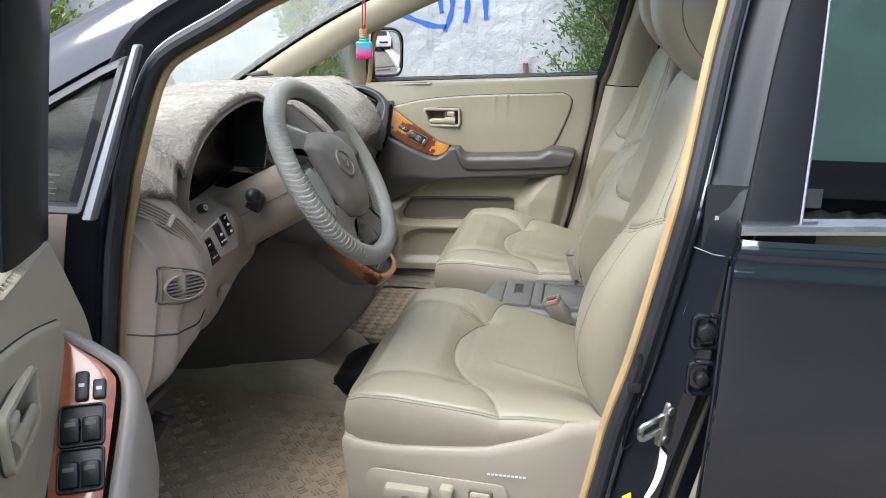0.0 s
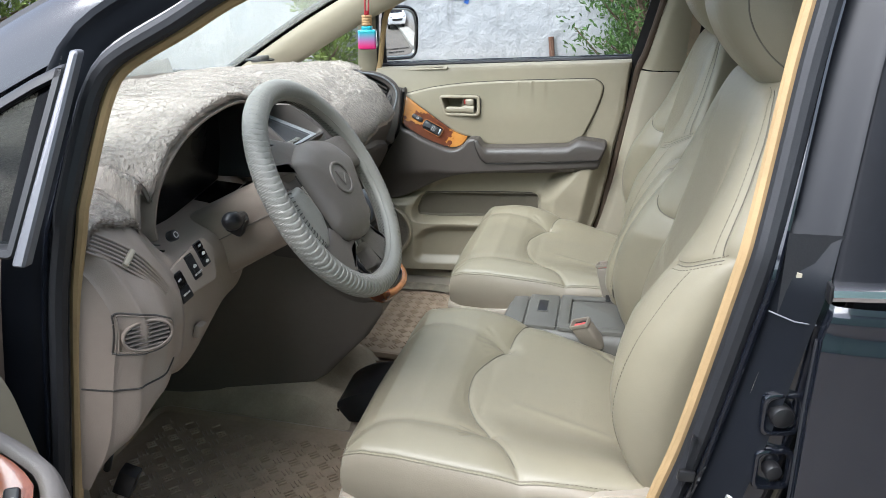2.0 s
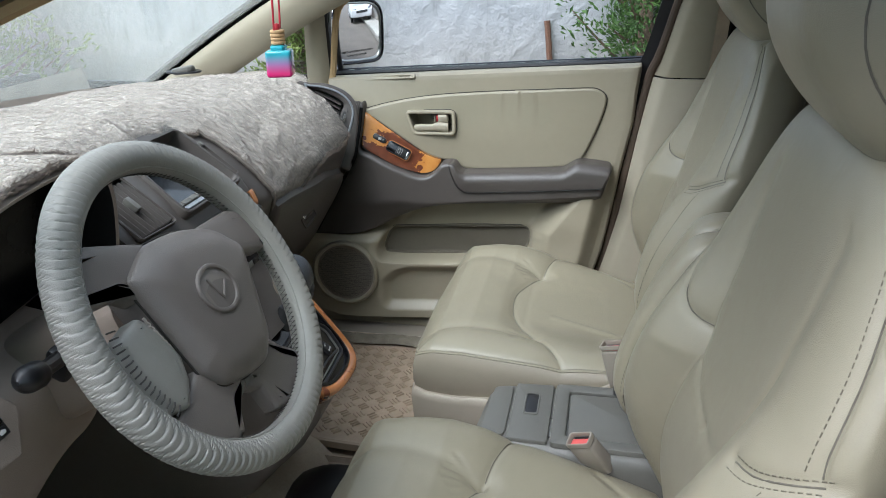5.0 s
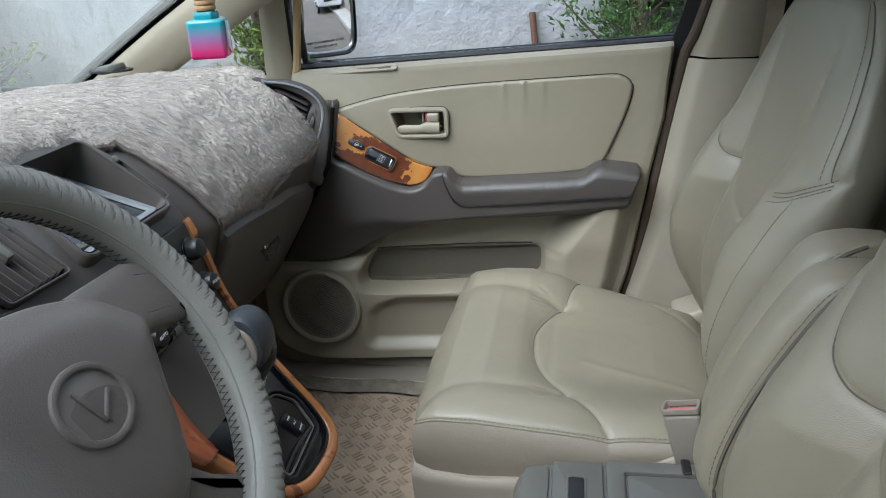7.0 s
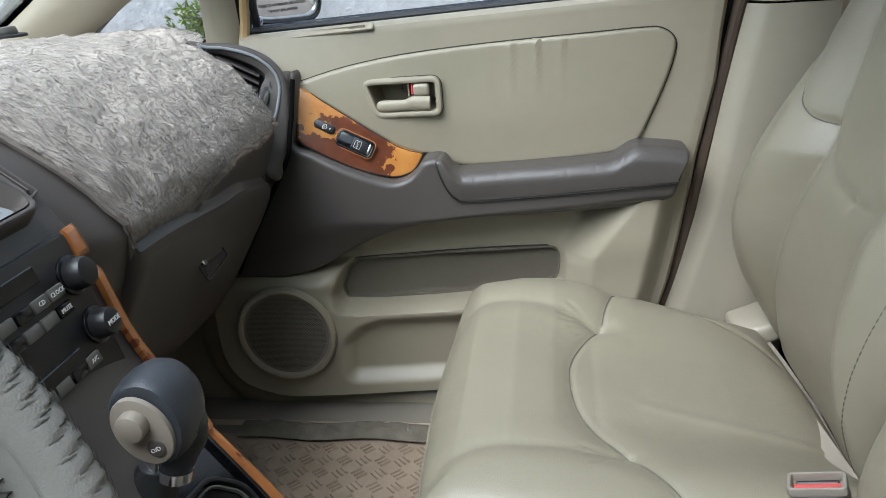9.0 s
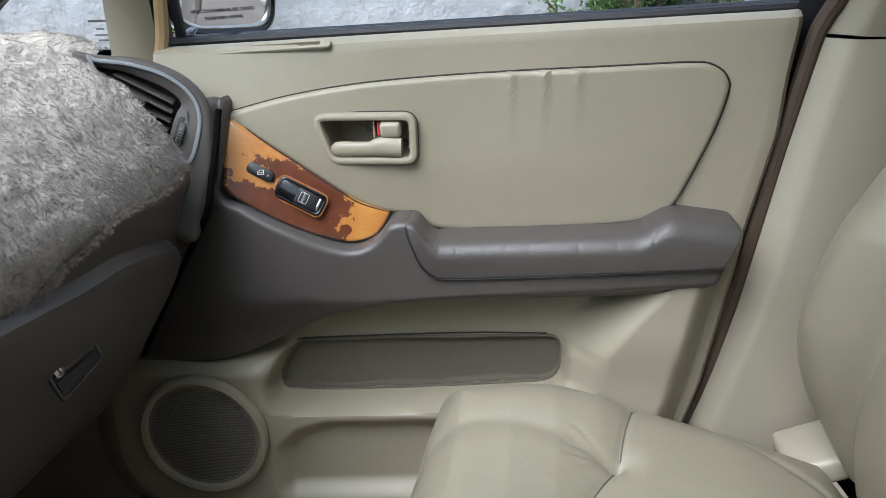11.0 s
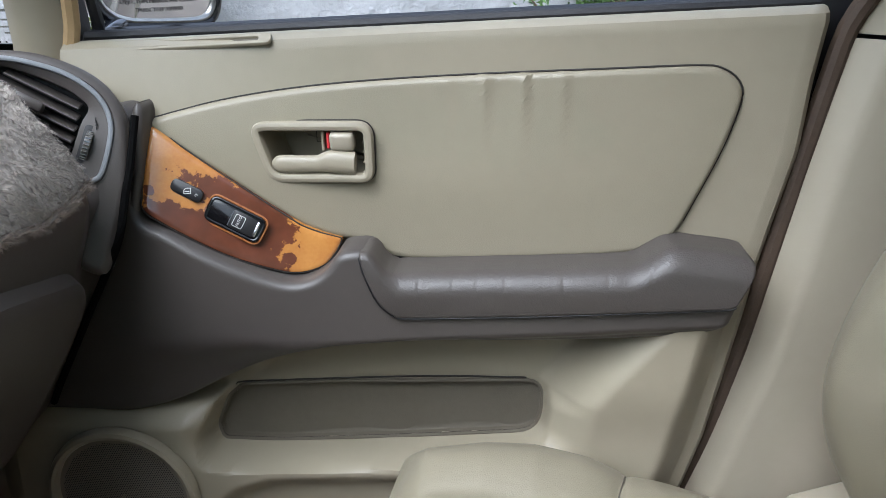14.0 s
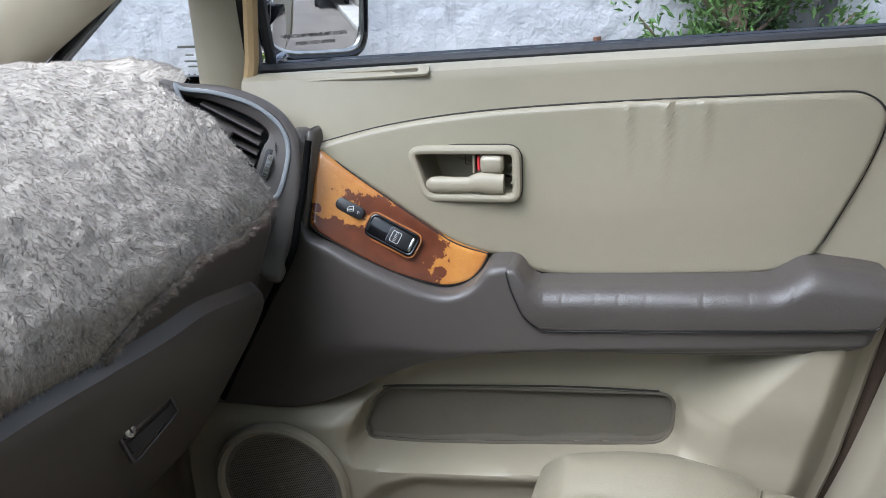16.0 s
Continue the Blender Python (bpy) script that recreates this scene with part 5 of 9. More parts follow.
    # deep liner of the map pocket, its shade put into a darker tan
    dp("pocket_bead", tube([(x, float(trim_y(x, z)) + 0.0180, z) for x, z in inset(POCKET_OUT, 0.0050)], 0.0022, 8, closed=True, up=(0, 1, 0)), SHADED_TAN)
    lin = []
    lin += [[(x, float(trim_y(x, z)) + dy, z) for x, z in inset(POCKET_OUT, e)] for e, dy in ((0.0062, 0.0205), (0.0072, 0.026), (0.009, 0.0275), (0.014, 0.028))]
    dp("map_pocket", grid_mesh(np.array(lin), close_v=True), SHADED_TAN, lab="deep tan map pocket, darkened as in shade")
    bm = grid_mesh([[(x, float(trim_y(x, z)) + 0.0272, z) for z in np.linspace(0.606, 0.720, 58)] for x in np.linspace(-0.625, -0.212, 160)])
    mids = [f.calc_center_median() for f in bm.faces]
    out_ = signed(np.array([c.x for c in mids]), np.array([c.z for c in mids]), POCKET_OUT) > -0.0065
    bmesh.ops.delete(bm, geom=[f for f, o in zip(list(bm.faces), out_) if o], context="FACES")
    dp("pocket_back", bm, SHADED_TAN)
    # seam over the map pocket
    over_b = [(-0.606, 0.672), (-0.600, 0.683), (-0.590, 0.692), (-0.575, 0.6965), (-0.462, 0.6990), (-0.262, 0.7036), (-0.252, 0.7036)]
    dp("pocket_seam", tube([(x, float(trim_y(x, z)) + 0.0162, z - 0.0005) for x, z in spline(over_b, 60)], 0.0010, 6), SEAM)
    for x0 in (-0.247,):
        dp("lip_joint", tube([(x0 - 0.004 * a, float(trim_y(x0, 0.61)) - 0.0325 + 0.010 * (a - 0.5) ** 2, 0.592 + 0.03 * a) for a in np.linspace(0, 1, 8)], 0.0006, 5), SEAM)
    # speaker
    sc = SPEAKER_AT
    ty = float(trim_y(*sc))
    smm = basis((sc[0], ty - 0.0362, sc[1]), (1, 0.0, 0), (0, 0, 1))
    circ = lambda r, n=56: [(r * math.cos(a), r * math.sin(a)) for a in np.linspace(0, 2 * np.pi, n, endpoint=False)]
    spk = dp("speaker_ring", ring(circ(0.090), circ(0.078), 0.013, 0.006, smm), TAN, lab="round tan speaker ring with perforated grille")
    dome = [[(r * math.cos(a), r * math.sin(a), 0.006 - 0.3 * r * r) for a in np.linspace(0, 2 * np.pi, 56, endpoint=False)] for r in (0.079, 0.06, 0.04, 0.02, 0.004)]
    dp("speaker_grille", moved(grid_mesh(np.array(dome), close_v=True), smm), TAN_DULL, spk)
    bm = bmesh.new()
    for i in range(-26, 27):
        for j in range(-30, 31):
            x, y = i * 0.0028 + (0.0014 if j % 2 else 0), j * 0.00243
            if x * x + y * y < 0.0725 ** 2:
                z = 0.0064 - 0.3 * (x * x + y * y)
                bm.faces.new([bm.verts.new((x + 0.0010 * math.cos(a), y + 0.0010 * math.sin(a), z)) for a in (0, 1.57, 3.14, 4.71)])
    dp("grille_holes", moved(bm, smm), PERF, spk)

    # steel shell, edges and outer skin
    zz = np.linspace(0.40, 1.06, 14)
    rows = []
    for z in zz:
        a, b = front(z) - 0.02, rear(z) + 0.012
        yo = 0.90 - 0.03 * ((z - 0.72) / 0.36) ** 2
        y_in = 0.79
        rows.append([(a + 0.02, y_in - 0.02, z), (a, y_in, z), (a - 0.02, y_in + 0.05, z), (a - 0.02, yo - 0.006, z), (a - 0.012, yo, z), ((a + b) / 2, yo + 0.012, z), (b + 0.03, yo, z), (b + 0.034, yo - 0.008, z), (b + 0.028, y_in + 0.04, z), (b + 0.006, y_in + 0.004, z), (b - 0.01, y_in, z)])
    dp("door_shell", grid_mesh(np.array(rows), cap=False), PAINT)
    dp("belt_seal", tube([(x, 0.805, belt_z(x) + 0.0035) for x in np.linspace(-0.735, 0.045, 12)], 0.0068, 8), RUBBER)
    dp("belt_seal_outer", tube([(x, 0.838, belt_z(x) + 0.0035) for x in np.linspace(-0.735, 0.06, 12)], 0.0075, 8), BLACK_GLOSS)
    # window frame: front post, top rail, rear post
    def fy(z):
        return 0.815 - 0.3 * max(0, z - 1.1)
    fpath = [(-0.748, 1.06), (-0.742, 1.16), (-0.735, 1.235), (-0.712, 1.285), (-0.65, 1.322), (-0.55, 1.365), (-0.40, 1.42), (-0.20, 1.47), (-0.02, 1.492), (0.085, 1.48), (0.115, 1.42), (0.102, 1.33), (0.078, 1.20), (0.055, 1.10)]
    fp = spline(fpath, 120)
    tn = np.gradient(fp, axis=0)
    tn /= np.linalg.norm(tn, axis=1)[:, None]
    nr = np.stack([-tn[:, 1], tn[:, 0]], 1)
    prof = [(0.0, 0.0), (0.0, 0.02), (-0.010, 0.026), (-0.022, 0.022), (-0.024, 0.004), (-0.012, -0.006), (-0.004, -0.004)]
    if driver:
        prof = [(0.006, 0.0), (0.006, 0.02), (-0.010, 0.030), (-0.046, 0.026), (-0.050, 0.004), (-0.030, -0.008), (-0.004, -0.006)]
    rows = [[(fp[i, 0] - nr[i, 0] * a, fy(fp[i, 1]) + d, fp[i, 1] - nr[i, 1] * a) for a, d in prof] for i in range(len(fp))]
    dp("window_frame", grid_mesh(np.array(rows), close_v=True, cap=True), PAINT if driver else RUBBER)
    inn = spline([(-0.728, 1.09), (-0.724, 1.17), (-0.716, 1.232), (-0.698, 1.270), (-0.64, 1.305), (-0.54, 1.348), (-0.395, 1.402), (-0.20, 1.452), (-0.02, 1.474), (0.068, 1.462), (0.095, 1.41), (0.084, 1.33), (0.058, 1.20), (0.036, 1.10)], 120)
    dp("glass_run", tube([(x, fy(z) + 0.004, z) for x, z in inn], 0.007, 8), RUBBER)
    bm = grid_mesh([[(x, 0.828 - 0.3 * max(0, z - 1.1), z) for x in np.linspace(float(np.interp(z, [1.09, 1.245, 1.283, 1.365, 1.413, 1.476], [-0.735, -0.72, -0.68, -0.51, -0.36, -0.02])), 0.045 + 0.26 * (z - 1.1), 24)] for z in np.linspace(1.085, 1.474, 20)])
    pane = dp("window_pane", bm, WINDOW, lab="clear wound-up glass" if not driver else "clear window glass")
    pane.visible_shadow = False

    # mirror sail panel inside the driver's window corner
    if driver:
        rows = []
        for z in np.linspace(1.078, 1.43, 12):
            y = float(np.interp(z, [1.078, 1.2, 1.35, 1.43], [0.759, 0.742, 0.718, 0.706]))
            rows.append([(-0.768, 0.805, z), (-0.768, y + 0.014, z), (-0.764, y + 0.004, z), (-0.757, y, z), (-0.70, y, z), (-0.60, y + 0.006, z), (-0.592, y + 0.012, z), (-0.590, 0.81, z)])
        dp("sail_panel", grid_mesh(np.array(rows), cap=True), JAMB, lab="black panel in the window's front corner")

    # door mirror
    def mirror_sections():
        rows = []
        for t in np.linspace(0, 1, 12):
            # from the glass rim forward to the nose of the shell
            w = 0.098 * math.sqrt(max(0.0, 1 - (t * 0.97) ** 2.4))
            h = 0.088 * math.sqrt(max(0.0, 1 - (t * 0.97) ** 2.4))
            n = 40
            ring_ = []
            for a in np.linspace(0, 2 * np.pi, n, endpoint=False):
                ca, sa = math.cos(a), math.sin(a)
                e = 0.45
                ring_.append((-0.115 * t, w * math.copysign(abs(ca) ** e, ca), h * math.copysign(abs(sa) ** e, sa) - 0.012 * (w and ca) ))
            rows.append(ring_)
        return np.array(rows)
    mmx = Matrix.Translation((-0.742, 1.005, 1.168)) @ pose(0, 0, 0, 0, 3, -33)
    if not driver:
        sec = mirror_sections()
        mir = dp("mirror_shell", moved(grid_mesh(sec, close_v=True, cap=True), mmx), PAINT, lab="black door mirror with a chrome-edged glass")
        rim_p = sec[0] + np.array((0.003, 0, 0))
        dp("mirror_rim", moved(tube(rim_p * (1, 0.965, 0.96), 0.0055, 8, closed=True, up=(1, 0, 0)), mmx), BLACK_GLOSS, mir)
        dp("mirror_inner_rim", moved(tube(rim_p * (1, 0.90, 0.885), 0.004, 8, closed=True, up=(1, 0, 0)), mmx), STEEL, mir)
        rings = [[(0.004 - ((p[1] * f) ** 2 + (p[2] * f) ** 2) / 2.2 + 0.004, p[1] * 0.90 * f, p[2] * 0.885 * f) for p in sec[0]] for f in (1.0, 0.85, 0.7, 0.5, 0.3, 0.1)]
        bm = grid_mesh(np.array(rings), close_v=True)
        bm.verts.ensure_lookup_table()
        bm.faces.new(bm.verts[-40:])
        dp("mirror_glass", moved(bm, mmx), MIRROR, mir, "mirror glass with etched warning words")
        tm = mmx @ Matrix.Translation((0.0072, 0, 0)) @ basis((0, 0, 0), (0, 1, 0), (0, 0, 1))
        dp("mirror_lettering", join(text_mesh("OBJECTS IN MIRROR ARE CLOSER", 0.0075, tm @ pose(0.0, -0.052, 0)), text_mesh("THAN THEY APPEAR", 0.0075, tm @ pose(0.0, -0.063, 0))), TAUPE, mir)
        arm = spline([(-0.765, 0.86, 1.082), (-0.772, 0.90, 1.08), (-0.778, 0.96, 1.09)], 10)
        dp("mirror_arm", tube(arm, 0.013, 14, flat=0.7), PAINT, mir)
    return door


passenger_door = front_door(False)
driver_door = front_door(True)
OPEN = 65.0
driver_door.matrix_world = Matrix.Translation((-0.596, -1.086, -0.011)) @ pose(0, 0, 0, 0, 0, -OPEN) @ Matrix.Translation((0.633, 0.740, 0))

# ---- dashboard ----
STATIONS = [-0.773, -0.768, -0.752, -0.722, -0.672, -0.632, -0.60, -0.42, -0.285, -0.25, 0.0, 0.19, 0.45, 0.61, 0.645, 0.688, 0.712, 0.73]
PROFILES = [
    [(-1.15, 1.00), (-0.9, 1.02), (-0.79, 1.01), (-0.745, 0.985), (-0.722, 0.95), (-0.715, 0.91), (-0.722, 0.84), (-0.745, 0.76), (-0.78, 0.67)],
    [(-1.15, 1.03), (-0.9, 1.05), (-0.76, 1.045), (-0.695, 1.020), (-0.660, 0.975), (-0.649, 0.93), (-0.664, 0.86), (-0.690, 0.75), (-0.74, 0.66)],
    [(-1.16, 1.05), (-0.9, 1.075), (-0.75, 1.070), (-0.680, 1.045), (-0.636, 0.990), (-0.614, 0.93), (-0.632, 0.855), (-0.655, 0.765), (-0.74, 0.69)],
    [(-1.16, 1.06), (-0.9, 1.090), (-0.76, 1.085), (-0.690, 1.058), (-0.632, 1.000), (-0.600, 0.93), (-0.612, 0.865), (-0.632, 0.805), (-0.73, 0.75)],
    [(-1.18, 1.07), (-0.92, 1.105), (-0.77, 1.095), (-0.700, 1.055), (-0.648, 1.005), (-0.613, 0.94), (-0.615, 0.88), (-0.640, 0.825), (-0.73, 0.78)],
    [(-1.20, 1.085), (-0.93, 1.12), (-0.79, 1.105), (-0.715, 1.062), (-0.668, 1.0), (-0.632, 0.955), (-0.632, 0.87), (-0.66, 0.80), (-0.73, 0.77)],
    [(-1.21, 1.09), (-0.93, 1.125), (-0.86, 1.11), (-0.84, 1.06), (-0.80, 1.0), (-0.645, 0.968), (-0.636, 0.862), (-0.67, 0.78), (-0.74, 0.757)],
    [(-1.24, 1.10), (-0.95, 1.145), (-0.87, 1.13), (-0.85, 1.06), (-0.80, 1.0), (-0.655, 0.972), (-0.645, 0.89), (-0.68, 0.83), (-0.78, 0.81)],
    [(-1.26, 1.10), (-0.955, 1.14), (-0.87, 1.12), (-0.85, 1.06), (-0.80, 1.0), (-0.69, 0.975), (-0.69, 0.89), (-0.72, 0.83), (-0.81, 0.80)],
    [(-1.27, 1.105), (-0.96, 1.135), (-0.82, 1.135), (-0.77, 1.10), (-0.745, 1.02), (-0.715, 0.96), (-0.705, 0.89), (-0.73, 0.83), (-0.82, 0.80)],
    [(-1.28, 1.11), (-0.96, 1.13), (-0.84, 1.13), (-0.79, 1.09), (-0.76, 1.01), (-0.74, 0.95), (-0.735, 0.88), (-0.76, 0.80), (-0.85, 0.76)],
    [(-1.27, 1.105), (-0.95, 1.122), (-0.82, 1.108), (-0.725, 1.045), (-0.668, 0.965), (-0.672, 0.93), (-0.71, 0.84), (-0.77, 0.72), (-0.87, 0.65)],
    [(-1.23, 1.095), (-0.93, 1.112), (-0.80, 1.09), (-0.705, 1.03), (-0.658, 0.965), (-0.664, 0.925), (-0.71, 0.82), (-0.785, 0.695), (-0.88, 0.63)],
    [(-1.19, 1.085), (-0.90, 1.105), (-0.78, 1.085), (-0.69, 1.035), (-0.652, 0.97), (-0.662, 0.922), (-0.713, 0.81), (-0.80, 0.675), (-0.885, 0.615)],
    [(-1.17, 1.08), (-0.90, 1.09), (-0.80, 1.065), (-0.72, 1.01), (-0.672, 0.955), (-0.672, 0.92), (-0.715, 0.808), (-0.805, 0.67), (-0.885, 0.612)],
    [(-1.15, 1.078), (-0.88, 1.10), (-0.76, 1.078), (-0.668, 1.04), (-0.646, 0.98), (-0.662, 0.922), (-0.716, 0.806), (-0.81, 0.665), (-0.884, 0.61)],
    [(-1.14, 1.075), (-0.88, 1.095), (-0.76, 1.075), (-0.672, 1.04), (-0.648, 0.98), (-0.665, 0.922), (-0.717, 0.805), (-0.811, 0.663), (-0.884, 0.61)],
    [(-1.13, 1.05), (-0.88, 1.07), (-0.77, 1.05), (-0.70, 1.02), (-0.675, 0.97), (-0.69, 0.92), (-0.735, 0.805), (-0.825, 0.663), (-0.89, 0.61)],
]
NPROF = 110
PROF = np.array([spline(p, NPROF) for p in PROFILES])


def dash_section(y):
    """Smooth x-z outline of the dashboard at y."""
    i = int(np.clip(np.searchsorted(STATIONS, y) - 1, 0, len(STATIONS) - 2))
    t = np.clip((y - STATIONS[i]) / (STATIONS[i + 1] - STATIONS[i]), 0, 1)
    a, b = PROF[max(i - 1, 0)], PROF[min(i + 2, len(PROF) - 1)]
    p, q = PROF[i], PROF[i + 1]
    ts = t * t * (3 - 2 * t)
    return p * (1 - ts) + q * ts


def dash_pt(y, s, lift=0.0):
    """Point at fraction s (0 at the screen, 1 under the knee edge) of the outline at y, raised by lift."""
    P = dash_section(y)
    f = s * (NPROF - 1)
    i = min(int(f), NPROF - 2)
    p = P[i] + (P[i + 1] - P[i]) * (f - i)
    d = P[min(i + 2, NPROF - 1)] - P[max(i - 1, 0)]
    d = d / (np.linalg.norm(d) + 1e-9)
    nrm = np.array((-d[1], d[0]))
    if nrm[1] < -0.2 or (abs(nrm[1]) <= 0.2 and nrm[0] < 0):
        nrm = -nrm
    if d[1] < 0 and nrm[0] < 0:
        nrm = -nrm
    p = p + nrm * lift
    return np.array((p[0], y, p[1]))


def cut_through(ob, m, poly, lo, hi):
    """Open a hole in a mesh: faces inside an outline of frame m, between two heights above it."""
    bm = bmesh.new()
    bm.from_mesh(ob.data)
    im = m.inverted()
    gone = []
    for f in bm.faces:
        c = im @ f.calc_center_median()
        if lo < c.z < hi and bool(in_poly(np.array(c.x), np.array(c.y), [tuple(p) for p in poly])):
            gone.append(f)
    bmesh.ops.delete(bm, geom=gone, context="FACES")
    bm.to_mesh(ob.data)
    bm.free()


dashboard = thing("dashboard", "taupe moulded dashboard with instrument hood, vents and glovebox", "dashboard")
yl = np.r_[np.linspace(-0.773, -0.735, 26), np.linspace(-0.732, -0.13, 120)]
# one moulding in two painted tones: lit driver's half, shaded passenger's half
driver_panel = part("driver_side_panel", grid_mesh([[(x, y, z) for x, z in dash_section(y)] for y in yl], cap=False), TAUPE_LIT, dashboard, "taupe driver's side moulding in a lit tone")
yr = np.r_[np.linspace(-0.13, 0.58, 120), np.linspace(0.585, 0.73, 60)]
passenger_panel = part("passenger_side_panel", grid_mesh([[(x, y, z) for x, z in dash_section(y)] for y in yr]), TAUPE, dashboard, "taupe passenger's side moulding in a shaded tone")
# closed ends
for y in (-0.773, 0.73):
    bm = bmesh.new()
    sec = dash_section(y)
    bm.faces.new([bm.verts.new((x, y, z)) for x, z in sec] + [bm.verts.new((-1.1, y, 0.8))])
    part("end_panel", bm, TAUPE_LIT if y < 0 else TAUPE, dashboard)
# underside that closes the footwells
part("footwell_cover", grid_mesh([[(x, y, z) for x, z in ((-0.74, 0.80), (-0.9, 0.82), (-1.3, 0.82))] for y in (-0.76, -0.12)]), TAUPE_DARK, dashboard)
part("footwell_cover", grid_mesh([[(x, y, z) for x, z in ((-0.86, 0.64), (-1.0, 0.66), (-1.3, 0.75))] for y in (0.12, 0.72)]), TAUPE_DARK, dashboard)

def panel_x(y, z, lift=0.0):
    """Face of the driver's moulding at height z."""
    sec = dash_section(y)
    i = int(np.argmax(sec[:, 1]))
    return (float(np.interp(-z, -sec[i:, 1], sec[i:, 0])) + lift, y, z)


# joint between the upper moulding and the knee panel
sm = [panel_x(y, z, 0.0006) for y, z in spline([(-0.772, 0.836), (-0.763, 0.836), (-0.745, 0.838), (-0.722, 0.846), (-0.700, 0.858)], 40)]
part("panel_seam", tube(sm, 0.0014, 6), SEAM, dashboard)

# driver's outer vent: an outlined pod with an oval slatted grille
el = lambda a, b, n=40: [(a * math.cos(t), b * math.sin(t)) for t in np.linspace(0, 2 * np.pi, n, endpoint=False)]
pod_o = rounded([(-0.7685, 0.957), (-0.735, 0.942), (-0.7125, 0.926), (-0.7125, 0.905), (-0.737, 0.889), (-0.7690, 0.893)], [0.006, 0.02, 0.012, 0.012, 0.02, 0.006], 6)
pod = part("side_vent_pod", tube([panel_x(y, z, 0.0002) for y, z in spline(pod_o, 90, closed=True)], 0.0015, 6, closed=True), TAUPE, dashboard, "taupe side vent with slatted oval grille")
part("pod_lip", tube([panel_x(y, z, 0.0012) for y, z in spline(inset(pod_o, 0.0025), 90, closed=True)], 0.0012, 6, closed=True), TAUPE_LIT, pod)
va, vb = Vector(panel_x(-0.764, 0.917)), Vector(panel_x(-0.722, 0.920))
vm = basis((va + vb) / 2 + Vector((0.006, -0.006, 0)), vb - va, (-0.06, 0.0, 1))
part("vent_ring", ring(el(0.0335, 0.0225), el(0.0300, 0.0190), 0.0035, 0.0015, vm, -0.012), TAUPE_LIT, pod)
part("vent_well", plate(el(0.0302, 0.0192), 0.001, 0.0003, vm @ pose(0, 0, -0.003)), BLACK, pod)
for i in range(6):
    h = -0.0150 + i * 0.006
    w = 2 * math.sqrt(max(0.0, 1 - (h / 0.0192) ** 2)) * 0.0298
    part("vent_slat", rbox(w, 0.0030, 0.006, 0.001, 1, vm @ pose(0, h, 0.0, 25, 0, 0)), TAUPE_DARK, pod)
# slatted demister strip along the shoulder of the panel
UN = Vector((0.70, -0.30, 0.62)).normalized()
line = np.array(spline([(-0.676, -0.750, 1.046), (-0.652, -0.731, 1.024), (-0.630, -0.712, 0.992), (-0.612, -0.694, 0.958)], 24))
line = np.array([np.array(panel_x(p[1], p[2])) for p in line])
tg = np.gradient(line, axis=0)
tg /= np.linalg.norm(tg, axis=1)[:, None]
sd = np.cross(tg, np.array(UN))
sd /= np.linalg.norm(sd, axis=1)[:, None]
wide = np.interp(np.linspace(0, 1, 24), [0, 0.5, 1], [0.014, 0.013, 0.007])
rows = [[tuple(p + s_ * w * f + np.array(UN) * 0.0012) for f in (-1.1, -0.5, 0, 0.5, 1.1)] for p, s_, w in zip(line, sd, wide)]
uv = part("demister_vent", grid_mesh(np.array(rows)), TAUPE_DARK, dashboard, "slatted taupe demister vent with a pale thumb tab")
for f in (-1.1, -0.66, -0.22, 0.22, 0.66, 1.1):
    part("vent_slat", tube([p + s_ * w * f + np.array(UN) * 0.0025 for p, s_, w in zip(line, sd, wide)], 0.0017, 6), TAUPE_LIT, uv)
part("thumb_tab", rbox(0.028, 0.008, 0.010, 0.0025, 2, basis(Vector(line[9]) + UN * 0.004, Vector(sd[9]), Vector(tg[9]))), TAN_PLASTIC, uv, "pale thumb tab")
# bonnet release tab under the panel's lower edge
part("release_tab", rbox(0.012, 0.022, 0.024, 0.004, 2, pose(-0.630, -0.598, 0.852, 0, 20, 0)), TAUPE_LIT, dashboard)

box = thing("control_box", "small black box with a printed label under the dash edge", "control box")
part("case", rbox(0.030, 0.028, 0.045, 0.003, 2, pose(-0.755, -0.665, 0.60, 0, 25, 10)), BLACK, box)
for i in range(3):
    part("label_bar", rbox(0.001, 0.018 - 0.004 * i, 0.003, 0.0003, 1, pose(-0.7405, -0.667, 0.612 - 0.008 * i, 0, 25, 10)), CONSOLE, box)
part("bracket", rod(0.006, 0.10, 12, 0.001, pose(-0.775, -0.662, 0.66, 0, 20, 0)), BLACK, box)
# instrument hood and black glass
def hood_outline(n=90):
    """Arch in y-z: low outer corner, up over the top, down to the inner corner."""
    return spline([(-0.612, 1.000), (-0.618, 1.03), (-0.605, 1.08), (-0.565, 1.125), (-0.50, 1.155), (-0.42, 1.168), (-0.345, 1.168), (-0.295, 1.150), (-0.272, 1.11), (-0.268, 1.05), (-0.275, 1.01)], n)


ho_ = hood_outline()
front_x = lambda y, z: -0.672 + 0.14 * (z - 1.0) - 0.16 * (y + 0.44) ** 2
inner_c = np.array((-0.44, 1.06))
rows = []
for k_, dx in ((1.0, -0.10), (1.0, -0.03), (1.005, -0.008), (0.99, 0.003), (0.955, 0.002), (0.94, -0.006), (0.915, -0.035), (0.88, -0.075)):
    rows.append([(front_x(y, z) + dx, inner_c[0] + (y - inner_c[0]) * k_, inner_c[1] + (z - inner_c[1]) * k_) for y, z in ho_])
hood = part("instrument_hood", grid_mesh(np.array(rows[:5])), TAUPE_LIT, dashboard, "arched taupe instrument hood")
part("hood_lining", grid_mesh(np.array(rows[4:])), BLACK, hood)
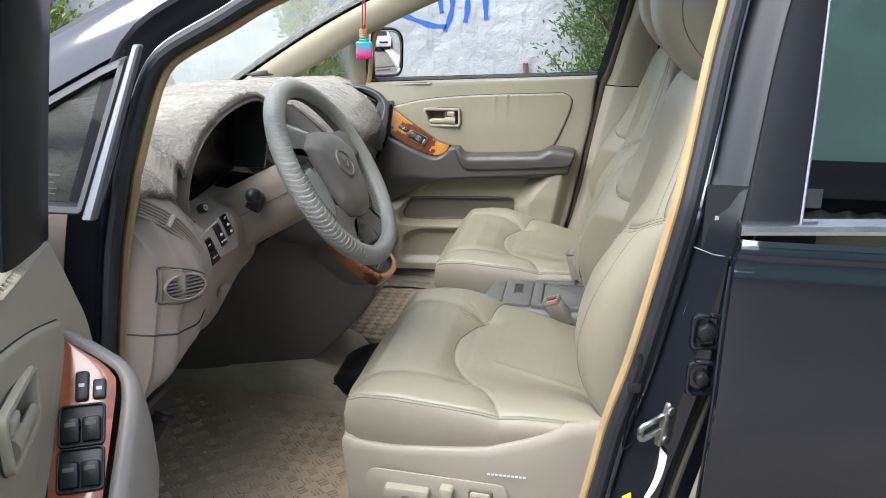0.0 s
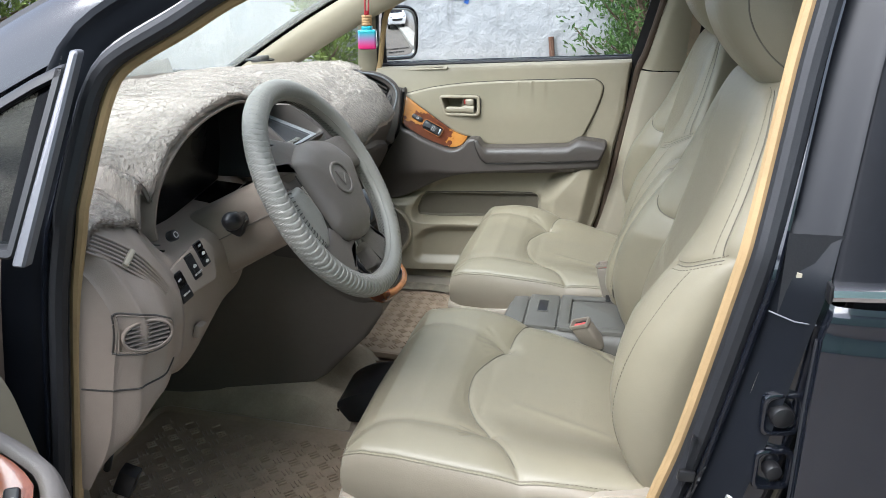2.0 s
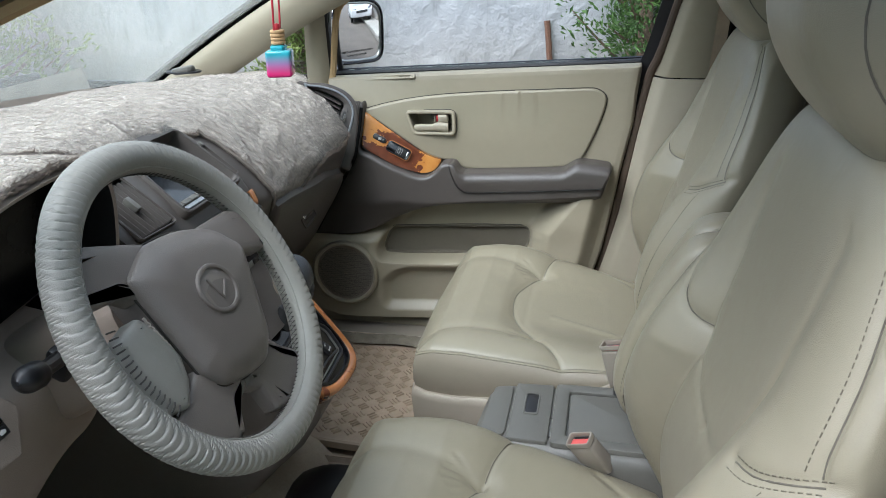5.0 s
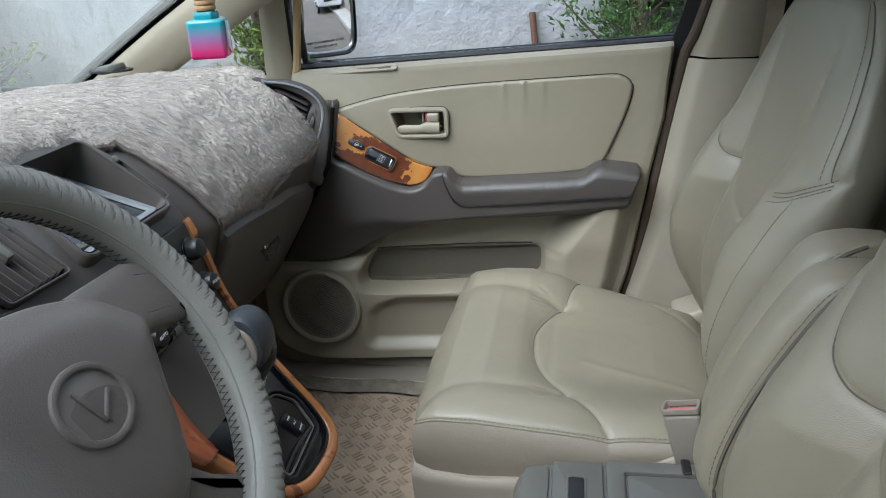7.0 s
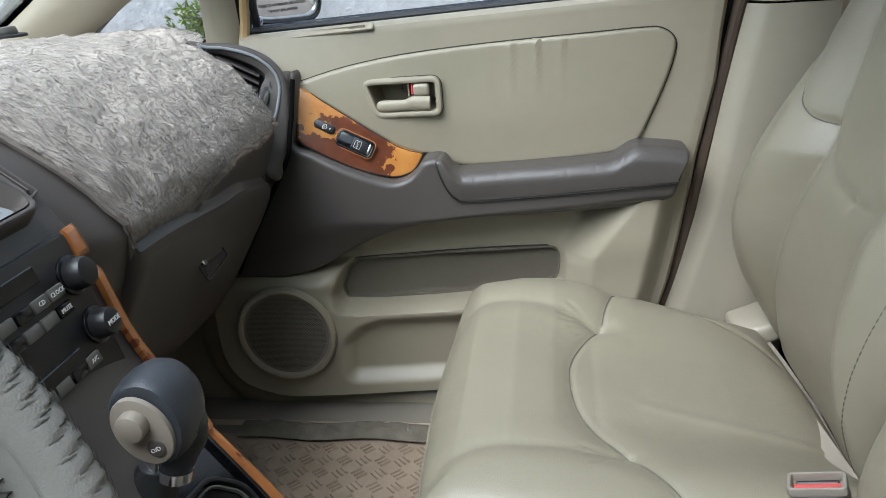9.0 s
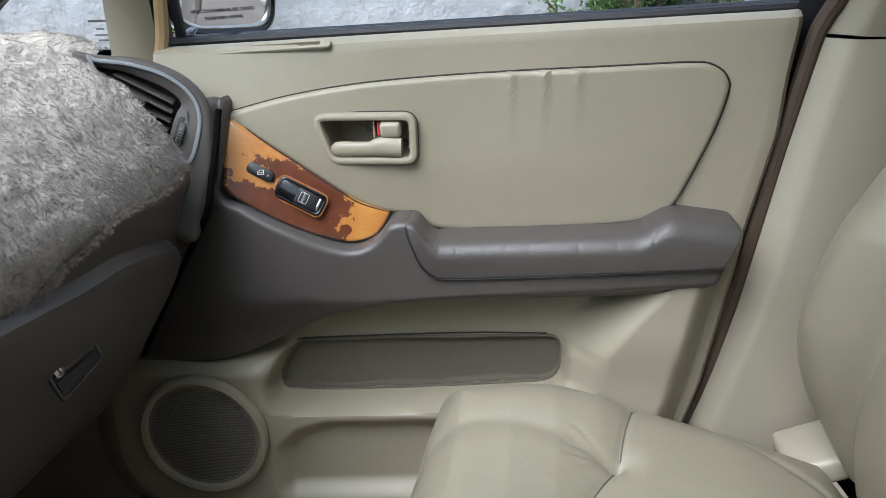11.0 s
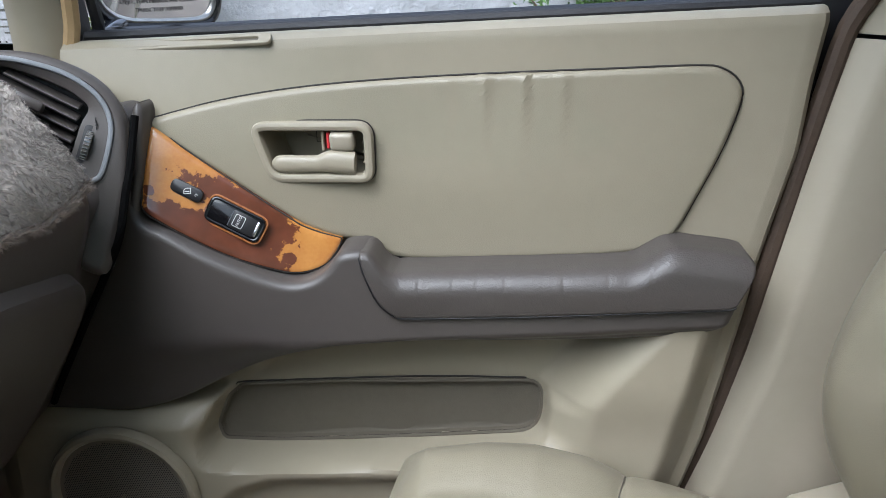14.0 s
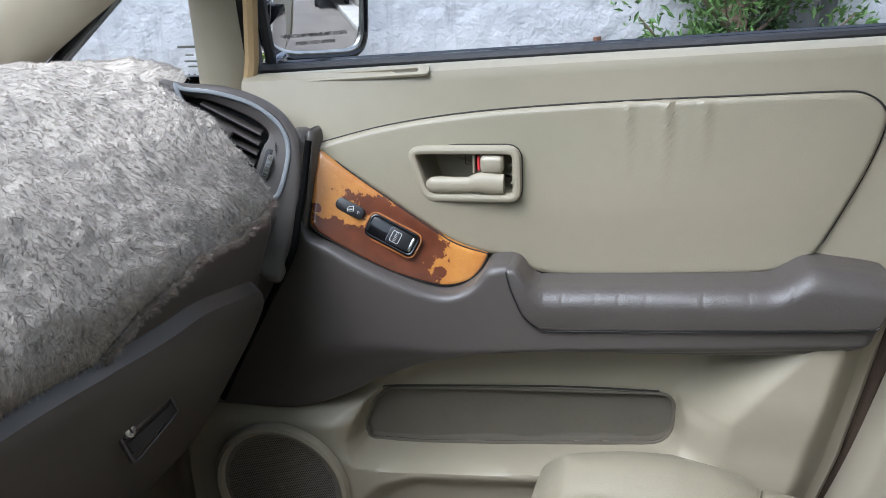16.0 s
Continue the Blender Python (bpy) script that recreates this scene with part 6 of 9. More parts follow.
base_l = spline([(-0.614, 0.998), (-0.56, 0.979), (-0.48, 0.981), (-0.40, 0.990), (-0.275, 1.005)], 30)
bm = bmesh.new()
pts = [(front_x(y, z) - 0.062 - 0.02 * (z - 1.0), inner_c[0] + (y - inner_c[0]) * 0.9, inner_c[1] + (z - inner_c[1]) * 0.9) for y, z in list(ho_) + list(base_l[::-1])]
bm.faces.new([bm.verts.new(p) for p in pts])
part("instrument_glass", bm, DARK_GLASS, hood, "unlit black instrument glass")
rows = [[(front_x(y, z) + dx, y, z + dz) for y, z in base_l] for dx, dz in ((-0.075, -0.004), (-0.03, -0.008), (0.004, -0.010), (0.008, -0.016), (0.004, -0.03))]
part("instrument_sill", grid_mesh(np.array(rows)), DARK_GLASS, hood)
part("sill_bead", tube([(front_x(y, z) - 0.012, y, z - 0.002) for y, z in base_l], 0.0012, 6), CONSOLE, hood)
pm = basis((-0.655, -0.598, 1.006), (0.1, 1, 0), (-0.4, 0, 1))
kn = part("dimmer_knob", rod(0.0085, 0.014, 20, 0.002, pm), BLACK, hood, "small black round knob")
part("knob_mark", ring(el(0.005, 0.005, 16), el(0.0038, 0.0038, 16), 0.0004, 0.0001, pm @ pose(0, 0, 0.007)), WHITE_INK, kn)

# switch bank on the driver's side
sp = basis((-0.629, -0.607, 0.955), (0.16, 1, 0.10), (-0.32, 0, 1))
bank = part("switch_bank", plate(rounded([(-0.062, -0.03), (-0.055, 0.016), (0.05, 0.034), (0.062, 0.012), (0.04, -0.034)], 0.008, 4), 0.006, 0.003, sp @ pose(0, 0, 0)), TAUPE_LIT, dashboard, "switch bank with black buttons")
for (x, y, w, h), rows_ in (((-0.034, -0.012, 0.026, 0.045), 2), ((0.004, 0.004, 0.017, 0.04), 1), ((0.031, 0.013, 0.017, 0.04), 3)):
    mm = sp @ pose(x, y, 0.0055, 0, 0, 4)
    well = part("switch_frame", plate(rrect(w, h, 0.002), 0.002, 0.0008, mm), BLACK, bank)
    for i in range(rows_):
        hh = h / rows_ - 0.003
        b = part("button", rbox(w - 0.004, hh, 0.004, 0.001, 2, mm @ pose(0, -h / 2 + (i + 0.5) * h / rows_, 0.003)), BLACK_GLOSS if i else BLACK, bank)
        word = ("MIRROR", "OFF")[i] if rows_ == 2 else ("SECURITY" if rows_ == 1 else ("", "", "SET")[i])
        if word:
            part("button_lettering", text_mesh(word, 0.0042 if len(word) > 3 else 0.0046, mm @ pose(0, -h / 2 + (i + 0.5) * h / rows_ - (0.012 if rows_ == 1 else 0), 0.0053)), WHITE_INK, bank)
        if rows_ == 1 or (rows_ == 3 and i < 2):
            part("button_mark", plate([(-0.003, -0.002), (0.003, -0.002), (0.004, 0.001), (0, 0.0035), (-0.004, 0.001)], 0.0003, 0.0001, mm @ pose(0, -h / 2 + (i + 0.5) * h / rows_, 0.005)), WHITE_INK, bank)

# steering column shroud
rows = []
axis_c = spline([(-0.80, -0.415, 0.885), (-0.70, -0.415, 0.930), (-0.62, -0.415, 0.972), (-0.555, -0.415, 1.006), (-0.53, -0.415, 1.02)], 16)
for i, c in enumerate(axis_c):
    t = i / 15
    w, h = 0.070 - 0.008 * t, 0.062 - 0.008 * t
    rr = []
    for a in np.linspace(0, 2 * np.pi, 36, endpoint=False):
        ca, sa = math.cos(a), math.sin(a)
        y = w * math.copysign(abs(ca) ** 0.7, ca)
        n = h * math.copysign(abs(sa) ** 0.7, sa) * (1.15 if sa < 0 else 1)
        rr.append(c + np.array((-0.45 * n, y, 0.89 * n)))
    rows.append(rr)
shroud = part("column_shroud", grid_mesh(np.array(rows), close_v=True, cap=True), TAUPE_LIT, dashboard, "taupe steering column shroud in a lit tone")
part("shroud_seam", tube([c + np.array((-0.0, -0.0, 0)) for c in [(r[18][0] + 0.0, r[18][1] - 0.0006, r[18][2]) for r in rows[4:]]], 0.0012, 6), TAUPE_DARK, shroud)
arm = spline([(-0.60, -0.475, 1.00), (-0.585, -0.53, 1.012), (-0.572, -0.56, 1.022)], 14)
stalk = part("lamp_stalk", tube(arm, np.linspace(0.010, 0.008, 14), 10), BLACK, dashboard, "black column stalk with rounded tip")
part("stalk_tip", tube(spline([(-0.574, -0.553, 1.020), (-0.568, -0.575, 1.027), (-0.564, -0.595, 1.033)], 12), [0.009, 0.0125, 0.014, 0.0145, 0.0145, 0.0145, 0.0145, 0.014, 0.013, 0.011, 0.007, 0.002], 14), BLACK, stalk)
part("stalk_boot", rbox(0.03, 0.02, 0.035, 0.006, 2, pose(-0.60, -0.497, 0.995, 0, 25, 0)), BLACK, stalk)
arm = spline([(-0.60, -0.355, 1.00), (-0.588, -0.30, 1.015), (-0.58, -0.255, 1.025)], 14)
part("wiper_stalk", tube(arm, np.linspace(0.010, 0.011, 14), 10), BLACK, dashboard)

# glovebox door, its latch and key
rows = []
gu, gv = edge_steps(50), edge_steps(26)
for u in gu:
    y = 0.205 + u * (0.636 - 0.205)
    r = []
    s0 = 0.655 - 0.012 * math.sin(math.pi * u) 
    du = max(0.0, 0.055 - (1 - u) * 0.431)
    s0 += 0.055 - math.sqrt(0.055 ** 2 - du * du) if du < 0.0549 else 0.05
    s1 = 0.93
    for v in gv:
        s = s0 + (s1 - s0) * v
        d = min(u * 0.431, (1 - u) * 0.431, v * 0.27, (1 - v) * 0.27)
        t = np.clip(1 - d / 0.016, 0, 1)
        lift = 0.012 - 0.016 * (1 - math.sqrt(max(0.0, 1 - t * t))) + 0.004 * math.exp(-(v / 0.3) ** 2)
        r.append(dash_pt(y, s, lift))
    rows.append(r)
glove = part("glovebox_door", grid_mesh(np.array(rows)), TAUPE, dashboard, "taupe glovebox door with key lock")
gm = basis(dash_pt(0.415, 0.725, 0.0125), (0, 1, 0.0), (-0.42, 0, 0.9))
part("latch_recess", ring(rounded([(-0.04, -0.022), (0.035, -0.016), (0.037, 0.016), (-0.038, 0.018)], 0.005, 4), rounded([(-0.037, -0.02), (0.032, -0.014), (0.034, 0.014), (-0.035, 0.016)], 0.004, 4), 0.003, 0.001, gm), TAUPE, glove)
part("latch_flap", rbox(0.066, 0.016, 0.005, 0.002, 2, gm @ pose(0, 0.006, 0.001)), TAUPE, glove)
part("latch_shadow", rbox(0.066, 0.010, 0.002, 0.0005, 1, gm @ pose(0, -0.010, 0.0005)), BLACK, glove)
key = part("key_lock", rod(0.0065, 0.005, 20, 0.001, gm @ pose(-0.028, 0.004, 0.004)), CHROME, glove, "chrome key lock")
part("key_slot", rbox(0.002, 0.007, 0.002, 0.0003, 1, gm @ pose(-0.028, 0.004, 0.006)), BLACK, glove)

# passenger's end vent, in a thick rounded end cap
VZ = Vector((0.45, -0.85, 0.28))
VX = Vector((0.695, 0.136, -0.706))
vx = basis(Vector((-0.69, 0.668, 1.02)), VX, VZ.cross(VX))
cap_o = spline([(-0.115, -0.012), (-0.093, 0.006), (-0.063, 0.031), (-0.028, 0.047), (0.002, 0.051), (0.030, 0.043), (0.050, 0.026), (0.071, 0.001), (0.087, -0.022), (0.105, -0.058), (0.118, -0.092), (0.085, -0.10), (0.03, -0.075), (-0.03, -0.05), (-0.08, -0.03)], 110, closed=True)
bez_o = spline([(-0.100, -0.006), (-0.090, 0.001), (-0.066, 0.019), (-0.034, 0.035), (-0.006, 0.040), (0.016, 0.036), (0.033, 0.024), (0.046, 0.004), (0.056, -0.018), (0.055, -0.028), (0.047, -0.035), (0.0, -0.038), (-0.05, -0.03)], 110, closed=True)
# the cap: from its deep back round a soft shoulder to the bezel
rows = [np.c_[inset(cap_o, -0.004), np.full(110, -0.085)]]
for k in np.linspace(0, 1, 7):
    a = k * math.pi / 2
    rows.append(np.c_[inset(cap_o, 0.010 * (1 - math.cos(a))), np.full(110, -0.008 + 0.010 * math.sin(a))])
lip = inset(cap_o, 0.010)
for f in (0.5, 1.0):
    rows.append(np.c_[lip * (1 - f) + np.array([bez_o[np.argmin(np.hypot(*(bez_o - p).T))] for p in lip]) * f, np.full(110, 0.002 - 0.001 * f)])
cut_through(passenger_panel, vx, [(-0.105, -0.012), (-0.093, 0.004), (-0.063, 0.029), (-0.028, 0.045), (0.002, 0.049), (0.030, 0.041), (0.050, 0.024), (0.066, 0.003), (0.062, -0.024), (0.052, -0.038), (0.0, -0.040), (-0.05, -0.032)], -0.06, 0.2)
part("end_cap", moved(grid_mesh(np.array(rows), close_v=True), vx), TAUPE, dashboard, "rounded taupe end of the dashboard")
ev = part("end_vent", ring(bez_o, inset(bez_o, 0.0050), 0.0042, 0.0020, vx), BEZEL, dashboard, "slatted taupe air vent with thumb wheel and grey bezel")
well_o = spline([(-0.096, -0.012), (-0.085, -0.005), (-0.061, 0.010), (-0.025, 0.023), (-0.003, 0.0255), (0.006, 0.021), (0.009, 0.007), (0.016, -0.009), (0.020, -0.026), (-0.01, -0.036), (-0.05, -0.028)], 110, closed=True)
inner = inset(bez_o, 0.0042)
near = np.array([well_o[np.argmin(np.hypot(*(well_o - p).T))] for p in inner])
rows = [np.c_[inner, np.full(110, 0.001)], np.c_[inner * 0.5 + near * 0.5, np.full(110, -0.001)], np.c_[near, np.full(110, -0.004)], np.c_[near, np.full(110, -0.03)]]
part("vent_face", moved(grid_mesh(np.array(rows), close_v=True), vx), TAUPE, ev)
bm = bmesh.new()
bm.faces.new([bm.verts.new((x, y, -0.028)) for x, y in well_o])
part("vent_well", moved(bm, vx), BLACK, ev)
for x0, y0, x1, y1 in ((-0.070, 0.002, -0.002, 0.0195), (-0.080, -0.010, 0.004, 0.010), (-0.076, -0.020, 0.009, 0.0005), (-0.060, -0.026, 0.014, -0.0095), (-0.035, -0.031, 0.018, -0.019)):
    L, a = math.hypot(x1 - x0, y1 - y0), math.degrees(math.atan2(y1 - y0, x1 - x0))
    part("vent_slat", rbox(L, 0.0026, 0.016, 0.0010, 1, vx @ pose((x0 + x1) / 2, (y0 + y1) / 2, -0.012, 0, 0, a) @ pose(0, 0, 0, 28, 0, 0)), TAUPE, ev)
part("vent_tab", rbox(0.027, 0.010, 0.020, 0.003, 2, vx @ pose(-0.036, -0.008, -0.002, 0, 0, 14)), TAUPE, ev)
part("wheel_slot", plate(rrect(0.040, 0.0125, 0.004), 0.0005, 0.0002, vx @ pose(0.0265, -0.006, -0.002, 0, 0, -66)), BLACK, ev)
part("thumb_wheel", rod(0.0165, 0.0062, 28, 0.001, vx @ pose(0.0265, -0.006, -0.010, 0, 0, -66) @ pose(0, 0, 0, 90, 0, 0)), CONSOLE, ev, "ribbed grey thumb wheel")
for i in range(11):
    a = -1.0 + i * 0.2
    part("wheel_rib", rbox(0.0012, 0.0058, 0.0014, 0.0003, 1, vx @ pose(0.0265, -0.006, -0.010, 0, 0, -66) @ pose(0.0165 * math.sin(a), 0, 0.0165 * math.cos(a))), CHROME, ev)
for i in range(3):
    part("vent_mark", rbox(0.0008, 0.006, 0.0004, 0.0001, 1, vx @ pose(0.017 + 0.0025 * i, 0.018 - 0.002 * i, 0.0008, 0, 0, 30)), BLACK, ev)

# centre stack
STACK = spline([(-0.80, 1.115, 0.100, 0.235), (-0.75, 1.083, 0.108, 0.240), (-0.70, 1.043, 0.113, 0.240), (-0.668, 1.0, 0.1145, 0.222), (-0.650, 0.955, 0.1145, 0.165), (-0.628, 0.885, 0.113, 0.148), (-0.590, 0.815, 0.113, 0.136), (-0.535, 0.752, 0.100, 0.110), (-0.488, 0.712, 0.086, 0.090), (-0.466, 0.695, 0.065, 0.070)], 130)
def stack_row(x, z, wr, wl):
    """One level of the fascia: its driver's side is broader than the passenger's."""
    side = lambda w: [(x - 0.13, w + 0.020, z + 0.01), (x - 0.05, w + 0.008, z), (x - 0.012, w + 0.001, z), (x - 0.003, w * 0.99, z)]
    mid = [(x + 0.004 * (1 - (u / 0.95) ** 2), (wr if u > 0 else wl) * u, z) for u in np.linspace(0.96, -0.96, 61)]
    return side(wr) + mid + [(a, -b, c) for a, b, c in side(wl)[::-1]]


stack = part("centre_fascia", grid_mesh(np.array([stack_row(*r) for r in STACK if r[0] < -0.572])), TAUPE, dashboard, "sloping centre fascia with radio, screen recess and wood edging")


def stack_m(s, y, lift=0.0):
    """Frame on the stack's face: x across, y up the slope, z out of it."""
    f = s * (len(STACK) - 1)
    i = min(int(f), len(STACK) - 2)
    p = STACK[i] + (STACK[i + 1] - STACK[i]) * (f - i)
    d = STACK[max(i - 1, 0)] - STACK[min(i + 2, len(STACK) - 1)]
    up = Vector((d[0], 0, d[1])).normalized()
    m = basis((p[0], y, p[1]), (0, 1, 0), up)
    return m @ pose(0, 0, lift)


# screen recess under a brow
rec_o = rounded([(-0.106, -0.064), (0.086, -0.064), (0.076, 0.080), (-0.094, 0.080)], 0.016, 6)
rec_i = rounded([(-0.099, -0.057), (0.079, -0.057), (0.070, 0.075), (-0.088, 0.075)], 0.012, 6)
sm_ = stack_m(0.17, 0.0, 0.003)
scr = part("screen_bezel", ring(rec_o, rec_i, 0.007, 0.005, sm_, -0.02), TAUPE, dashboard, "deep-set dark display under a brow")
# side walls deepen towards the top, where a brow shades the display
deep = lambda y: -0.012 - 0.045 * (y + 0.057) / 0.132
rows = [[(x, y, 0.006) for x, y in rec_i], [(x, y, deep(y)) for x, y in inset(rec_i, 0.006)]]
part("recess_wall", moved(grid_mesh(np.array(rows), close_v=True), sm_), TAUPE, scr)
lip_o, lip_i = inset(rec_i, 0.0035), inset(rec_i, 0.015)
part("display_frame", moved(grid_mesh(np.array([[(x, y, deep(y) + d) for x, y in o] for o, d in ((lip_o, 0.004), (inset(rec_i, 0.006), 0.0075), (inset(rec_i, 0.013), 0.0070), (lip_i, 0.003))]), close_v=True), sm_), BEZEL, scr, "blue-grey display frame")
bm = bmesh.new()
bm.faces.new([bm.verts.new((x, y, deep(y) + 0.002)) for x, y in inset(rec_i, 0.005)])
part("display", moved(bm, sm_), mat("display_grey_glass", (0.035, 0.038, 0.042), 0.12, vamt=0.1), scr, "unlit grey display")
for i in range(4):
    part("display_button", rbox(0.020, 0.011, 0.006, 0.002, 2, sm_ @ pose(-0.080 + 0.0225 * i, -0.038, deep(-0.038) + 0.007, -24, 0, 0)), CONSOLE, scr)
for ob in (stack, driver_panel, passenger_panel):
    cut_through(ob, sm_, inset(rec_o, 0.005), -0.12, 0.06)
# centre vents: a broad one on the driver's side, a slim one beside the screen on the other
for y0, o, n_slat, length, lean_ in ((-0.170, [(-0.046, -0.056), (0.046, -0.060), (0.044, 0.052), (-0.046, 0.044)], 8, 0.092, 25), (0.0985, [(-0.0085, -0.050), (0.0075, -0.046), (0.0065, 0.030), (-0.0085, 0.034)], 3, 0.068, 0)):
    o = rounded(o, 0.0035 if n_slat < 5 else 0.008, 4)
    vm2 = stack_m(0.17, y0, 0.0)
    for ob in (stack, driver_panel, passenger_panel):
        cut_through(ob, vm2, inset(o, 0.002), -0.10, 0.05)
    cv = part("centre_vent", ring(o, inset(o, 0.0024), 0.003, 0.001, vm2, -0.004), TAUPE, dashboard, "slatted dark air vent")
    rows = [[(x, y, 0.0) for x, y in inset(o, 0.0018)], [(x, y, -0.034) for x, y in inset(o, 0.0030)]]
    part("vent_well", moved(grid_mesh(np.array(rows), close_v=True, cap=False), vm2), BLACK, cv)
    bm = bmesh.new()
    bm.faces.new([bm.verts.new((x, y, -0.033)) for x, y in inset(o, 0.0025)])
    part("vent_back", moved(bm, vm2), BLACK, cv)
    w_ = 0.080 if n_slat > 4 else 0.0095
    for i in range(n_slat):
        part("vent_slat", rbox(0.0022 if n_slat > 4 else 0.0014, length, 0.014, 0.0006, 1, vm2 @ pose(-w_ / 2 + w_ * i / (n_slat - 1), -0.005, -0.0075, 0, lean_, 0)), TAUPE, cv)
    if n_slat > 4:
        part("vent_tab", rbox(0.011, 0.026, 0.016, 0.003, 2, vm2 @ pose(0.004, -0.002, 0.0)), CONSOLE, cv, "grey vent tab")
    else:
        part("vent_tab", rbox(0.006, 0.010, 0.010, 0.002, 2, vm2 @ pose(-0.001, 0.034, 0.001)), CONSOLE, cv)

# radio and climate panel
face = stack_m(0.47, 0.0)
rad = part("radio_panel", plate(rounded([(-0.082, -0.075), (0.086, -0.075), (0.092, 0.07), (-0.090, 0.07)], 0.006, 4), 0.005, 0.002, face), BLACK, dashboard, "black radio and climate panel with knobs")
part("tape_slot", rbox(0.10, 0.015, 0.003, 0.001, 1, face @ pose(-0.012, 0.052, 0.0055)), BLACK_GLOSS, rad)
part("radio_display", rbox(0.10, 0.018, 0.003, 0.001, 1, face @ pose(-0.01, -0.028, 0.0055)), BLACK_GLOSS, rad)
for i in range(6):
    for j in range(3):
        x, y = -0.060 + 0.0215 * i, 0.030 - 0.016 * j - (0.034 if j == 2 else 0)
        b = part("radio_button", rbox(0.0190, 0.0105, 0.004, 0.0012, 2, face @ pose(x, y, 0.0058)), CONSOLE if (i + j) % 3 else BLACK_GLOSS, rad)
for (x, y, word) in ((0.0475, 0.030, "CLOCK"), (0.026, 0.030, "CD"), (0.0475, 0.014, "MUTE"), (0.0475, -0.036, "A/C")):
    part("button_lettering", text_mesh(word, 0.0055, face @ pose(x, y, 0.0081)), WHITE_INK, rad)
for (x, y, r, word) in ((0.0745, 0.034, 0.0150, ""), (0.072, -0.014, 0.0140, "MODE"), (-0.076, 0.034, 0.0150, ""), (-0.072, -0.020, 0.0150, "AUTO")):
    kb = part("knob", rod(r, 0.020, 28, 0.004, face @ pose(x, y, 0.014), r2=r * 0.88), BLACK, rad, "black rotary knob")
    part("knob_collar", rod(r + 0.003, 0.004, 28, 0.001, face @ pose(x, y, 0.006)), BLACK_GLOSS, rad)
    if word:
        part("knob_lettering", text_mesh(word, 0.0062, face @ pose(x, y, 0.0243)), WHITE_INK, rad)
# wood edging: slim on the passenger's side, a broad red panel on the driver's
def edging(s0, s1, outer, inner, material, label):
    rows = []
    for s in np.linspace(s0, s1, 40):
        f = s * (len(STACK) - 1)
        i = min(int(f), len(STACK) - 2)
        x, z, wr, wl = STACK[i] + (STACK[i + 1] - STACK[i]) * (f - i)
        a, b = outer(s, wr, wl), inner(s, wr, wl)
        e = 0.75 + 0.25 * min(1.0, (s - s0) / 0.012, (s1 - s) / 0.012)
        rows.append([(x - 0.006, a, z - 0.004), (x + 0.002 * e, a, z + 0.001), (x + 0.0062 * e, a + (b - a) * 0.10, z + 0.0035), (x + 0.0076 * e, a + (b - a) * 0.45, z + 0.0043), (x + 0.0068 * e, a + (b - a) * 0.9, z + 0.0038), (x + 0.002, b, z + 0.001)])
    part("wood_edging", grid_mesh(np.array(rows)), material, dashboard, label, smooth=60)


edging(0.315, 0.395, lambda s, wr, wl: wr * 1.0, lambda s, wr, wl: wr - 0.021, WOOD_MID, "short lacquered burl wood piece")
edging(0.425, 0.74, lambda s, wr, wl: wr * 1.0, lambda s, wr, wl: wr - 0.0135, WOOD_MID, "slim lacquered burl wood edging")
edging(0.44, 0.76, lambda s, wr, wl: -wl, lambda s, wr, wl: -0.088 - 0.01 * float(sstep(0.55, 0.75, s)), WOOD_RED, "broad lacquered red burl panel")
part("dash_switch", rbox(0.020, 0.034, 0.010, 0.003, 2, stack_m(0.56, -0.122, 0.008)), BLACK, dashboard, "black dash switch")
# selector tray: a wooden surround that runs round the nose, and a black glossy tray in it
gate = basis((-0.535, 0.0, 0.752), (0, 1, 0), (-0.703, 0, 0.711))
OUT = spline([(0.116, 0.080), (0.113, 0.0565), (0.103, -0.004), (0.094, -0.052), (0.080, -0.082), (0.052, -0.097), (0.015, -0.100), (-0.035, -0.095), (-0.070, -0.080), (-0.092, -0.050), (-0.107, 0.0), (-0.120, 0.080)], 120)
INN = spline([(0.104, 0.080), (0.100, 0.0565), (0.088, -0.006), (0.078, -0.048), (0.064, -0.072), (0.042, -0.081), (0.014, -0.083), (-0.028, -0.079), (-0.058, -0.066), (-0.077, -0.042), (-0.092, 0.0), (-0.106, 0.080)], 120)
rows = [[(p[0] * 0.97, p[1] * 0.99, -0.030), (p[0], p[1], -0.014), (p[0], p[1], -0.003), *(tuple(p + (q - p) * t) + (h,) for t, h in ((0.06, 0.001), (0.2, 0.0035), (0.5, 0.0045), (0.85, 0.0035), (1.0, 0.001))), (q[0], q[1], -0.006)] for p, q in zip(OUT, INN)]
part("wood_nose", moved(grid_mesh(np.array(rows)), gate), WOOD_MID, dashboard, "lacquered burl wood surround of the selector", smooth=60)
under = [[(p[0] * 0.985, p[1], -0.012), (p[0] * 0.97, p[1] * 0.985, -0.034), (p[0] * 0.92, p[1] * 0.94, -0.070)] for p in OUT]
part("nose_skirt", moved(grid_mesh(np.array(under)), gate), TAUPE_DARK, dashboard)
gp = part("shift_gate", moved(grid_mesh(np.array([[(x, y, 0.002) for x, y in INN], [(x * 0.97, y * 0.975, 0.0035) for x, y in INN], [(x * 0.93, y * 0.94, 0.0035) for x, y in INN], [(x * 0.91, y * 0.92, -0.002) for x, y in INN], [(x * 0.5, y * 0.7, -0.002) for x, y in INN], [(0, y * 0.6 + 0.02, -0.002) for x, y in INN]])), gate), BLACK_GLOSS, dashboard, "black glossy gear selector tray")
